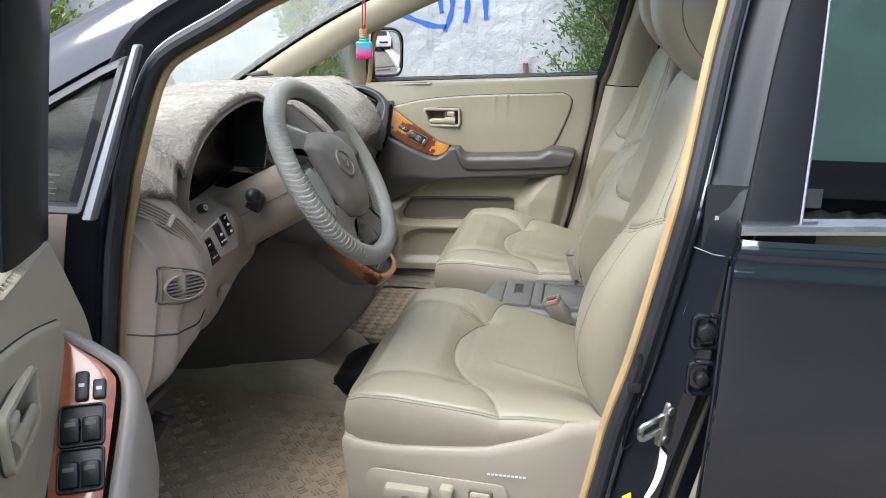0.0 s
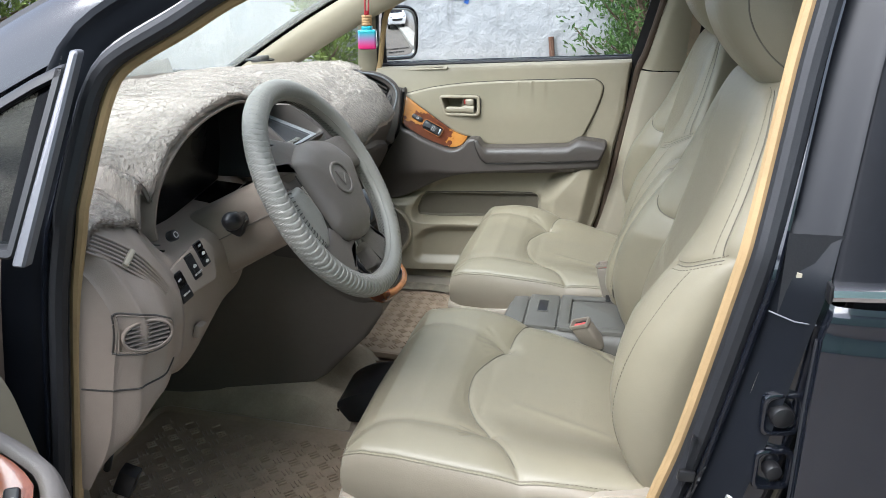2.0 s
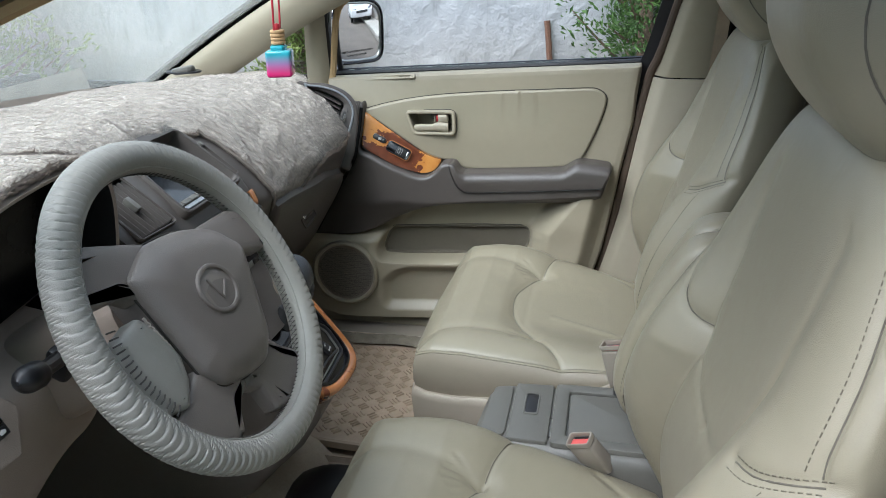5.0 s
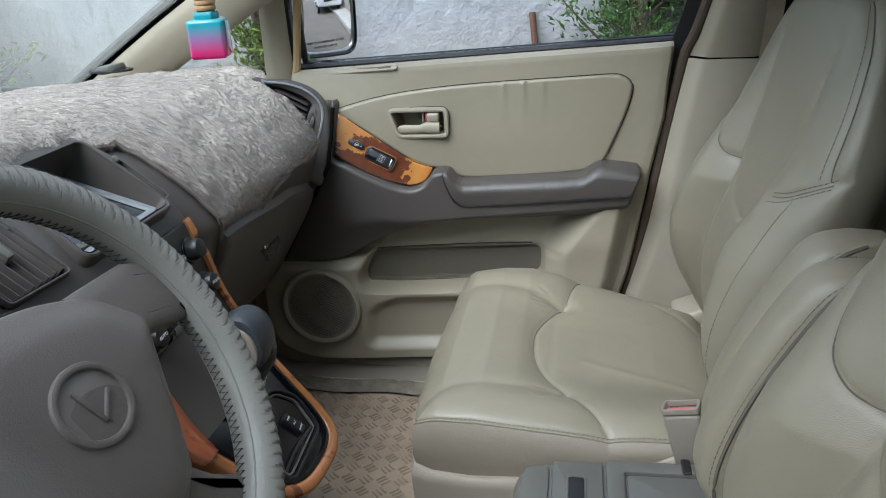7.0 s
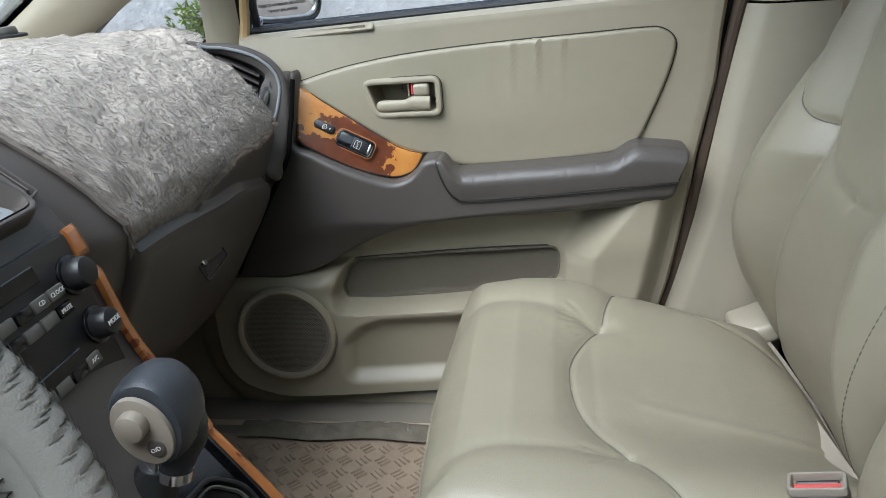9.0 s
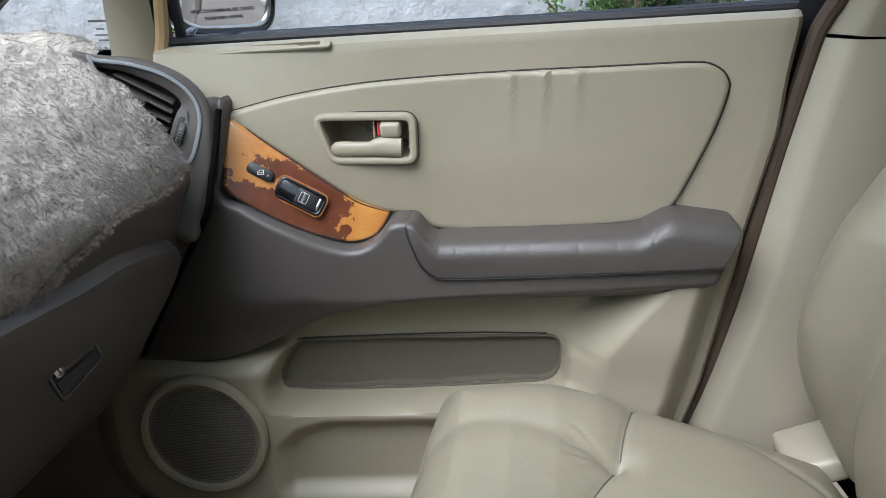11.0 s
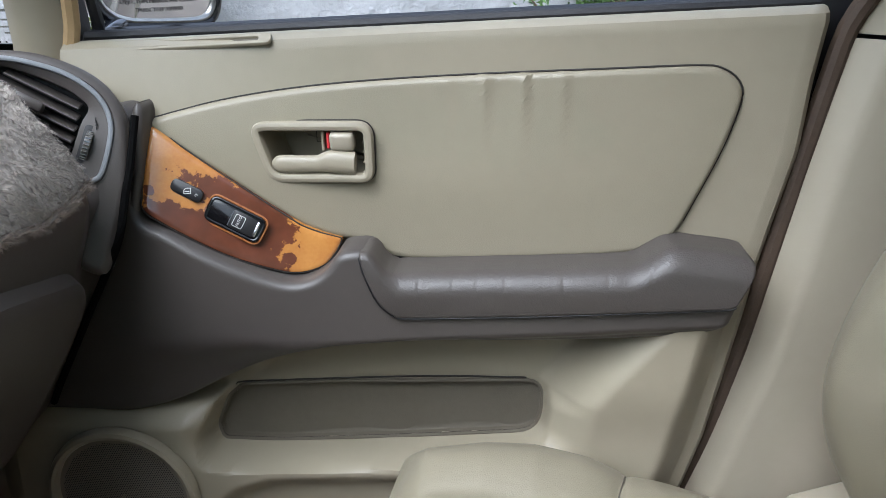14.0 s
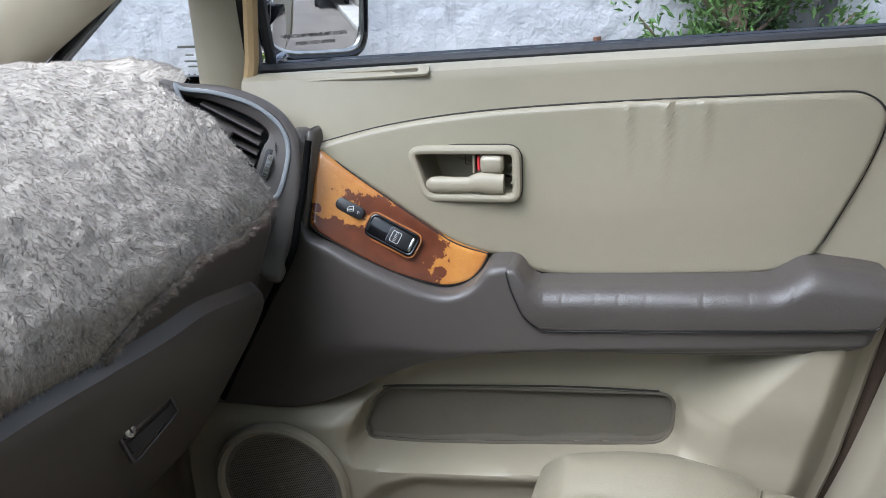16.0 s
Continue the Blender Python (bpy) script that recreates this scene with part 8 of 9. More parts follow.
CROSS_A = spline([(-0.182, 0.142), (-0.172, 0.19), (-0.160, 0.235), (-0.148, 0.285)], 24)
CUSH_SEAMS = [OVAL, SIDE_A, SIDE_B, CROSS_A]


def cushion():
    nu, nv = 150, 150
    u, v = 2 * edge_steps(nu) - 1, 2 * edge_steps(nv) - 1
    U, V = np.meshgrid(u, v, indexing="ij")
    k = 0.26
    X = (CUSH_X0 + CUSH_X1) / 2 + (CUSH_X1 - CUSH_X0) / 2 * U * np.sqrt(1 - k * V * V / 2)
    Y = CUSH_HW * V * np.sqrt(1 - k * U * U / 2)
    edge = [np.c_[X[:, 0], Y[:, 0]], np.c_[X[:, -1], Y[:, -1]], np.c_[X[0], Y[0]], np.c_[X[-1], Y[-1]]]
    D = np.full(X.shape, 1e9)
    for e in edge:
        D = np.minimum(D, seg_dist(X, Y, e))
    r = 0.075
    t = np.clip(1 - D / r, 0, 1)
    Z = cushion_top(X, Y)
    drop = 0.030 + 0.012 * sstep(-0.1, 0.15, Y) - 0.010 * sstep(-0.15, -0.25, Y)
    Z = Z - drop * (1 - np.sqrt(np.clip(1 - t ** 2.2, 0, 1)))
    for s in CUSH_SEAMS:
        d = seg_dist(X, Y, s)
        soft = s is SIDE_A or s is SIDE_B
        Z = Z - (0.0016 if soft else 0.0040) * np.exp(-(d / (0.009 if soft else 0.0040)) ** 2) - (0.0035 if soft else 0.0045) * np.exp(-(d / 0.022) ** 2)
    # creases where the seams meet, and a long soft fold across the seat panel
    for sx, sy, a0 in ((-0.190, 0.140, 2.4), (-0.172, -0.175, -2.4), (-0.182, 0.142, 3.0)):
        for i in range(4):
            a = a0 + 0.3 * i * (1 if sy > 0 else -1)
            line = [(sx, sy), (sx + 0.05 * math.cos(a), sy + 0.05 * math.sin(a))]
            d = seg_dist(X, Y, line)
            Z = Z - 0.0020 * np.exp(-(d / 0.0035) ** 2)
    d = seg_dist(X, Y, [(-0.14, -0.05), (-0.04, -0.075), (0.08, -0.09)])
    Z = Z + 0.0016 * np.exp(-(d / 0.008) ** 2)
    d = seg_dist(X, Y, [(-0.02, 0.235), (0.04, 0.18), (0.08, 0.12)])
    Z = Z - 0.0030 * np.exp(-(d / 0.007) ** 2)
    P = np.stack([X, Y, Z], 2)
    ed = np.concatenate([P[:, 0], P[-1, 1:], P[-2::-1, -1], P[0, -2:0:-1]])
    return P, ed


P_C, EDGE_C = cushion()


def cush_z(x, y):
    """Cushion height at a point, from the four nearest grid heights."""
    d = (P_C[:, :, 0] - x) ** 2 + (P_C[:, :, 1] - y) ** 2
    i = np.argsort(d, axis=None)[:4]
    w = 1 / (d.reshape(-1)[i] + 1e-9)
    return float((P_C.reshape(-1, 3)[i, 2] * w).sum() / w.sum())


# backrest: rings across the seat at rising heights
BACK = np.array([(0.60, 0.085, 0.240), (0.66, 0.072, 0.262), (0.72, 0.062, 0.276), (0.80, 0.060, 0.281), (0.88, 0.074, 0.283), (0.96, 0.100, 0.283), (1.04, 0.126, 0.278), (1.10, 0.143, 0.262), (1.16, 0.158, 0.236), (1.20, 0.170, 0.212), (1.225, 0.184, 0.185), (1.238, 0.207, 0.148), (1.240, 0.227, 0.11)])
B_UP = spline([(0.958, 0.124), (1.02, 0.128), (1.09, 0.135), (1.16, 0.135)], 30)
B_OUT = spline([(0.958, 0.124), (0.964, 0.150), (0.980, 0.185), (1.003, 0.215), (1.03, 0.245), (1.045, 0.285)], 30)
B_DOUBLE = spline([(0.994, 0.195), (1.003, 0.225), (1.018, 0.250), (1.033, 0.270), (1.045, 0.290)], 30)
B_SIDE = spline([(1.035, 0.262), (1.08, 0.250), (1.13, 0.232), (1.18, 0.205), (1.215, 0.165), (1.228, 0.13)], 30)
B_LOW = spline([(0.958, 0.124), (0.930, 0.100), (0.905, 0.06), (0.896, 0.0)], 30)
NF, NB = 201, 50


def backrest():
    """Rings across the seat at rising heights: a flat middle, bolsters that rise from a crease on each side."""
    rows = []
    cen = spline(BACK, 150)
    uf = np.linspace(-1, 1, NF)
    uf = np.sign(uf) * (1 - (1 - np.abs(uf)) ** 1.35)
    ub = np.linspace(1, -1, NB + 2)[1:-1]
    for z, x, w in cen:
        y = uf * w
        side = np.abs(y)
        bol = np.interp(z, [0.60, 0.66, 0.70, 0.757, 0.81, 0.86, 0.915, 0.96, 1.015, 1.04, 1.1, 1.2], [0.036, 0.044, 0.052, 0.060, 0.062, 0.060, 0.055, 0.044, 0.026, 0.018, 0.010, 0.0])
        yc = np.interp(z, [0.60, 0.68, 0.80, 0.92, 0.958, 1.02, 1.2], [0.215, 0.192, 0.150, 0.112, 0.118, 0.125, 0.13])
        t = np.clip((side - yc) / 0.085, 0, 1)
        rim = np.sqrt(np.clip(1 - np.abs(uf) ** 7, 0, 1))
        off = 0.028 * np.sqrt(np.clip(1 - np.abs(uf) ** 5, 0, 1)) + bol * np.sin(np.pi / 2 * t) ** 0.9 * rim
        off = off - 0.010 * np.exp(-(y / 0.12) ** 2) * float(sstep(1.2, 0.9, z)) - 0.004 * np.exp(-((side - yc) / 0.010) ** 2) * float(sstep(0.98, 0.93, z))
        for sm_, k, dep, wid in ((B_OUT, 1, 0.0045, 0.004), (B_DOUBLE, -1, 0.0045, 0.006), (B_SIDE, -1, 0.004, 0.005), (B_LOW, 1, 0.0022, 0.006), (B_LOW, -1, 0.0022, 0.006), (B_UP, 1, 0.0018, 0.010), (B_UP, -1, 0.0018, 0.010)):
            d = seg_dist(np.full(NF, z), k * y, sm_)
            off = off - dep * np.exp(-(d / wid) ** 2) - 0.6 * dep * np.exp(-(d / 0.018) ** 2)
        back = -0.085 * np.sqrt(1 - np.abs(ub) ** 6)
        front = np.stack([x + 0.028 - off, y, np.full(NF, z)], 1)
        rear = np.stack([x + 0.028 - back, ub * w, np.full(NB, z)], 1)
        rows.append(np.vstack([front, rear]))
    return np.array(rows)


B_ROWS = backrest()


def back_x(z, y):
    """Front surface of the backrest at height z and offset y."""
    zs = B_ROWS[:, 0, 2]
    i = int(np.clip(np.searchsorted(zs, z) - 1, 0, len(zs) - 2))
    t = np.clip((z - zs[i]) / (zs[i + 1] - zs[i] + 1e-9), 0, 1)
    f = lambda r: np.interp(y, r[:NF, 1], r[:NF, 0])
    return float(f(B_ROWS[i]) * (1 - t) + f(B_ROWS[i + 1]) * t)


HEAD_SIDE = np.array([(0.112, 1.375), (0.112, 1.345), (0.119, 1.312), (0.137, 1.277), (0.165, 1.243), (0.200, 1.216), (0.240, 1.199), (0.280, 1.197), (0.312, 1.215), (0.325, 1.28), (0.315, 1.36), (0.285, 1.42), (0.225, 1.442), (0.160, 1.432), (0.125, 1.408)])


def headrest_rows():
    """Slices across the headrest: one leaning side outline, shrunk towards both cheeks."""
    out = spline(HEAD_SIDE, 90, closed=True)
    c = np.array((0.225, 1.325))
    rows = []
    for u in np.linspace(-1, 1, 61):
        u = math.copysign(1 - (1 - abs(u)) ** 1.6, u)
        f = max(0.02, 1 - abs(u) ** 4.5) ** (1 / 2.6)
        g = 1 - 0.022 * math.exp(-((abs(u) - 0.90) / 0.022) ** 2)
        p = c + (out - c) * f * g
        rows.append(np.stack([p[:, 0], np.full(90, 0.148 * u), p[:, 1]], 1))
    return np.array(rows)


def base_top(X, Y):
    """Upper edge of the plastic seat base: low in front, sweeping up towards the backrest on the -y side."""
    near = np.interp(X, [-0.40, -0.37, -0.31, -0.20, -0.13, -0.05, 0.013, 0.10], [0.604, 0.594, 0.594, 0.606, 0.614, 0.640, 0.668, 0.676])
    return 0.584 + (near - 0.584) * sstep(-0.12, -0.25, Y)


def front_seat():
    seat = thing("front_seat", "beige leather front seat with raised side bolsters and headrest", "car seat", group="front seats")
    # upholstery of the cushion: top and skirt
    skirt = [EDGE_C]
    cx, cy = (CUSH_X0 + CUSH_X1) / 2, 0.0
    near = (EDGE_C[:, 1] < 0) * 1.0
    foot = base_top(EDGE_C[:, 0], EDGE_C[:, 1]) - 0.012
    for dz, k, ky in ((0.004, 1.006, 1.010), (0.022, 1.014, 1.035), (0.05, 1.014, 1.045), (0.072, 1.0, 1.035), (0.082, 0.985, 1.02)):
        q = EDGE_C.copy()
        q[:, 0] = cx + (q[:, 0] - cx) * k
        q[:, 1] = q[:, 1] * (k + (ky - k) * near)
        q[:, 2] = EDGE_C[:, 2] - np.maximum(EDGE_C[:, 2] - foot, 0.004) * dz / 0.082
        skirt.append(q)
    part("cushion", grid_mesh(P_C), LEATHER, seat, "beige leather cushion with an oval panel", 60)
    part("cushion_skirt", grid_mesh(np.array(skirt), close_v=True), LEATHER_SIDE, seat, "", 60)
    e2 = EDGE_C.copy()
    e2[:, 2] += 0.0005
    part("cushion_welt", tube(e2, 0.0016, 6, closed=True), LEATHER, seat)
    for k, dz in ((0.994, 0.0045), (1.008, -0.009)):
        q = EDGE_C.copy()
        q[:, 0] = cx + (q[:, 0] - cx) * k
        q[:, 1] *= k
        q[:, 2] += dz * 0.8 + 0.0006
        part("stitching", dashes(q), STITCH, seat)
    # seams
    for s in CUSH_SEAMS:
        if s is SIDE_A or s is SIDE_B:
            continue
        pts = [(x, y, cush_z(x, y) + 0.0006) for x, y in s if -0.266 < y < 0.266]
        part("cushion_seam", tube(spline(pts[::2], 40), 0.0008, 5), SEAT_SEAM, seat)
    # base moulding
    rows = []
    top = base_top(EDGE_C[:, 0], EDGE_C[:, 1])
    for h, f, g in ((0.0, 0.93, 0.95), (0.16, 0.98, 0.985), (0.45, 1.0, 1.005), (0.75, 1.015, 1.018), (0.92, 1.022, 1.024), (0.975, 1.018, 1.020), (1.0, 1.005, 1.008), (0.985, 0.95, 0.96)):
        q = EDGE_C.copy()
        q[:, 1] *= 1 + 0.062 * near
        fx = cx + (q[:, 0] - cx) * g
        rows.append(np.stack([fx, q[:, 1] * f, 0.40 + (top - 0.40) * h], 1))
    part("seat_base", grid_mesh(np.array(rows), close_v=True, cap=True), BASE, seat, "pale beige plastic seat base")
    for k in (-1, 1):
        part("seat_rail", rbox(0.52, 0.035, 0.04, 0.005, 1, pose(-0.14, 0.18 * k, 0.402)), STEEL, seat)
    # backrest
    part("backrest", grid_mesh(B_ROWS, close_v=True, cap=True), LEATHER, seat, "beige leather backrest with shaped seams", 60)
    for k, sm_ in ((1, B_OUT), (-1, B_DOUBLE), (-1, B_SIDE)):
        pts = [(back_x(z, k * y) + 0.0002, k * y, z) for z, y in sm_ if abs(y) < 0.272]
        part("backrest_seam", tube(spline(pts[::2], 40), 0.0010, 5, up=(1, 0, 0)), SEAT_SEAM, seat)
    # double-stitched seam where the bolster meets the shoulder, and single rows beside the others
    for line, dz, dy in ((B_DOUBLE, 0.006, 0.0), (B_DOUBLE, -0.006, 0.0), (B_SIDE, 0.0, -0.008)):
        pts = [(back_x(z + dz, -(y + dy)) - 0.0004, -(y + dy), z + dz) for z, y in line if y < 0.272]
        part("stitching", dashes(spline(pts, 60)), STITCH, seat)
    pts = [(back_x(z, -y) - 0.0004, -y, z) for z, y in zip(np.linspace(0.70, 1.01, 50), np.interp(np.linspace(0.70, 1.01, 50), [0.70, 0.80, 0.92, 1.01], [0.232, 0.240, 0.246, 0.243]))]
    part("stitching", dashes(spline(pts[::3], 60)), STITCH, seat)
    H = headrest_rows()
    head = part("headrest", grid_mesh(H, close_v=True, cap=True), LEATHER, seat, "plump beige leather headrest", 60)
    for k in (-1, 1):
        i = int(np.argmin(np.abs(H[:, 0, 1] - k * 0.90 * 0.148)))
        part("headrest_seam", tube(H[i, ::2], 0.0013, 5, closed=True, up=(0, 1, 0)), SEAT_SEAM, head)
        post = part("headrest_post", rod(0.0065, 0.12, 14, 0.001, pose(0.245, k * 0.062, 1.225, 0, 6, 0)), CHROME, seat)
        part("post_guide", rod(0.015, 0.022, 18, 0.005, pose(0.243, k * 0.062, 1.236, 0, 12, 0)), TAN_PLASTIC, seat)
    return seat


def armrest(seat, k, across):
    """Folded-up padded armrest on the inner side of a seat. k: the side of the seat it is on."""
    cen = spline([(-0.002, 0.70), (0.000, 0.76), (0.020, 0.83), (0.052, 0.90), (0.090, 0.965), (0.112, 0.992), (0.125, 1.0)], 44)
    rows = []
    for i, (x, z) in enumerate(cen):
        t = i / 43
        f = max(0.05, 1 - max(0.0, (t - 0.80) / 0.2) ** 2.6) * (0.75 + 0.25 * min(1.0, t / 0.08))
        w, d = 0.038 * (0.55 + 0.45 * f), 0.056 * f
        ring_ = []
        for a in np.linspace(0, 2 * np.pi, 36, endpoint=False):
            c, s = math.cos(a), math.sin(a)
            y = w * math.copysign(abs(c) ** 0.5, c)
            n = d * math.copysign(abs(s) ** 0.6, s)
            ring_.append((x + 0.05 - n * 0.90, k * (across + y), z + n * 0.42))
        rows.append(ring_)
    a = part("armrest", grid_mesh(np.array(rows), close_v=True, cap=True), LEATHER, seat, "padded beige armrest folded up beside the backrest", 60)
    R_ = np.array(rows)
    for j in (3, 15):
        part("armrest_piping", tube(R_[2:42, j], 0.0022, 6), SEAT_SEAM, a)
        pts = R_[2:42, j + (1 if j == 3 else -1)]
        part("stitching", dashes(spline(pts[::3], 60)), STITCH, a)
    return a


SEAT_Y = 0.3525
passenger_seat = front_seat()
driver_seat = copy_thing(passenger_seat, Matrix.Translation((-0.008, -SEAT_Y, 0)))
passenger_seat.matrix_basis = Matrix.Translation((0.012, SEAT_Y + 0.0525, 0))
armrest(passenger_seat, -1, 0.353)
armrest(driver_seat, 1, 0.318)
tagged(driver_seat, "beige leather driver's seat with power switches on its base")

# power seat switches on the driver's outer side
def sw(name, outline, depth, x, z, material=TAN_PLASTIC, label=""):
    m_ = basis((x, -0.3025, z), (1, 0, -0.04), (0.04, 0, 1))
    return part(name, plate(outline, depth, min(0.005, depth * 0.45), m_), material, driver_seat, label)


sw("switch_recess", rounded([(-0.135, -0.03), (0.135, -0.03), (0.12, 0.035), (-0.13, 0.035)], 0.02, 6), 0.003, -0.215, 0.515, BASE, "recessed switch panel")
sw("seat_slide_switch", rrect(0.082, 0.026, 0.007), 0.020, -0.270, 0.515, TAN_PLASTIC, "long beige seat switch")
sw("recline_switch", rounded([(-0.010, -0.022), (0.010, -0.022), (0.013, 0.02), (-0.013, 0.02)], 0.007, 5), 0.022, -0.198, 0.518, TAN_PLASTIC, "short beige seat switch")
lum = sw("lumbar_bezel", rrect(0.044, 0.023, 0.008), 0.008, -0.138, 0.522, SEAT_SEAM)
sw("lumbar_switch", rrect(0.037, 0.017, 0.006), 0.012, -0.138, 0.522, TAN_PLASTIC, "small oval lumbar switch")
for x, z, w in ((-0.270, 0.513, 0.014), (-0.198, 0.507, 0.008), (-0.138, 0.522, 0.014)):
    m_ = basis((x, -0.3230 if x < -0.15 else -0.3150, z), (1, 0, 0), (0, 0, 1))
    part("switch_symbol", plate(rrect(w, 0.004, 0.001), 0.0004, 0.0001, m_), TAUPE_DARK, driver_seat)
bm = bmesh.new()
for i in range(10):
    x = -0.125 + i * 0.007
    m_ = basis((x, -0.3040, 0.566), (1, 0, 0), (0, 0, 1))
    bm = join(bm, plate(rrect(0.005, 0.004, 0.0005), 0.0004, 0.0001, m_))
part("woven_tag", bm, WHITE_INK, driver_seat, "small pale woven tag")

# ---- centre armrest console between the seats ----
console = thing("centre_console", "low grey plastic console box between the front seats", "console box")
cb = rounded([(-0.238, -0.075), (-0.225, 0.07), (-0.19, 0.095), (0.14, 0.11), (0.14, -0.11), (-0.19, -0.095)], [0.04, 0.04, 0.03, 0.02, 0.02, 0.03], 6)
rows = [[(x, y, h) for x, y in inset(cb, e)] for h, e in ((0.40, 0.02), (0.50, 0.012), (0.60, 0.004), (0.632, 0.002), (0.645, 0.006), (0.652, 0.014), (0.654, 0.03))]
part("box", grid_mesh(np.array(rows), close_v=True, cap=True), CONSOLE, console, "grey grained plastic box")
part("front_lid", plate(rounded([(-0.222, -0.066), (-0.178, -0.078), (-0.178, 0.078), (-0.212, 0.066)], 0.012, 4), 0.006, 0.003, pose(0, 0, 0.652)), CONSOLE, console)
mid = part("tray_lid", plate(rounded([(-0.174, -0.082), (-0.108, -0.085), (-0.108, 0.085), (-0.174, 0.082)], 0.004, 4), 0.007, 0.002, pose(0, 0, 0.652)), CONSOLE, console, "grey lid with a finger slot")
part("finger_slot", ring(rrect(0.026, 0.066, 0.006), rrect(0.020, 0.058, 0.005), 0.004, 0.001, pose(-0.142, 0.02, 0.657)), CONSOLE, console)
part("slot_well", plate(rrect(0.021, 0.06, 0.005), 0.0015, 0.0004, pose(-0.142, 0.02, 0.658)), BLACK, console)
part("rear_surround", ring(rounded([(-0.104, -0.088), (0.13, -0.095), (0.13, 0.095), (-0.104, 0.088)], 0.008, 4), rounded([(-0.080, -0.066), (0.10, -0.07), (0.10, 0.068), (-0.080, 0.066)], 0.006, 4), 0.009, 0.003, pose(0, 0, 0.652)), CONSOLE, console)
part("rear_lid", plate(rounded([(-0.077, -0.063), (0.097, -0.067), (0.097, 0.065), (-0.077, 0.063)], 0.006, 4), 0.006, 0.002, pose(0, 0, 0.652)), CONSOLE, console, "flat grey lid")
part("lid_hinge", rbox(0.012, 0.03, 0.006, 0.002, 1, pose(0.0, 0.082, 0.661)), BLACK, console)

RED_BUTTON = mat("faded_red_plastic", (0.62, 0.10, 0.09), 0.4, vscale=60, vamt=0.2)

# ---- belt buckles ----
def buckle(tip, foot, width, label):
    b = thing("belt_buckle", label, "belt buckle", (0, 0, 0), "belt buckles")
    tip, foot = Vector(tip), Vector(foot)
    d = (tip - foot)
    L = d.length
    d.normalize()
    m_ = basis(foot + d * L / 2, Vector((0.0, 1.0, 0)) if abs(d.y) < 0.9 else Vector((1, 0, 0)), d.cross(Vector((0, 1, 0))))
    zax = d
    x_ax = Vector((0.96, -0.28, 0))
    x_ax = (x_ax - zax * x_ax.dot(zax)).normalized()
    y_ax = zax.cross(x_ax)
    m_ = Matrix.Translation(foot + d * L / 2) @ Matrix((x_ax, y_ax, zax)).transposed().to_4x4()
    part("case", rbox(width, 0.026, L, 0.006, 3, m_), TAN_DULL, b, "beige plastic case")
    part("case_rim", ring(rrect(width, 0.026, 0.006), rrect(width * 0.82, 0.019, 0.003), 0.008, 0.002, m_ @ pose(0, 0, L / 2 + 0.002)), TAN_DULL, b)
    part("red_button", rbox(width * 0.80, 0.014, 0.006, 0.002, 2, m_ @ pose(0, -0.002, L / 2)), RED_BUTTON, b, "faded red release button")
    part("tongue_slot", rbox(width * 0.72, 0.004, 0.004, 0.001, 1, m_ @ pose(0, 0.0075, L / 2 + 0.0005)), BLACK, b)
    part("stalk", tube([foot - d * 0.14, foot - d * 0.05, foot + d * 0.01], 0.012, 10, flat=0.6), TAN_PLASTIC, b)
    return b


buckle((-0.053, -0.100, 0.676), (-0.018, -0.088, 0.622), 0.044, "beige belt buckle with a red button beside the driver's seat")
buckle((-0.006, 0.110, 0.730), (0.016, 0.106, 0.652), 0.050, "beige belt buckle with a red button beside the passenger seat")

# ---- passenger's belt and pillar guide ----
BELT = mat("belt_webbing", (0.30, 0.23, 0.15), 0.8, bump=0.5, bscale=500, vscale=20)
belt = thing("seat_belt", "tan seat belt webbing hanging at the middle pillar", "seat belt")
rows = []
for t in np.linspace(0, 1, 20):
    z = 1.50 - 0.95 * t
    x = 0.205 - 0.05 * t
    rows.append([(x - 0.012, 0.69 + 0.05 * t, z), (x + 0.012, 0.665 + 0.05 * t, z)])
bm = grid_mesh(np.array(rows))
bmesh.ops.solidify(bm, geom=bm.faces[:], thickness=0.0015)
part("webbing", bm, BELT, belt)
part("anchor_cover", rbox(0.12, 0.09, 0.035, 0.010, 3, pose(0.105, 0.690, 0.600, 0, -22, 0)), TAN_PLASTIC, belt, "tan plastic belt anchor cover")
part("guide", rbox(0.03, 0.02, 0.05, 0.006, 2, pose(0.20, 0.69, 1.50)), TAN_PLASTIC, belt)

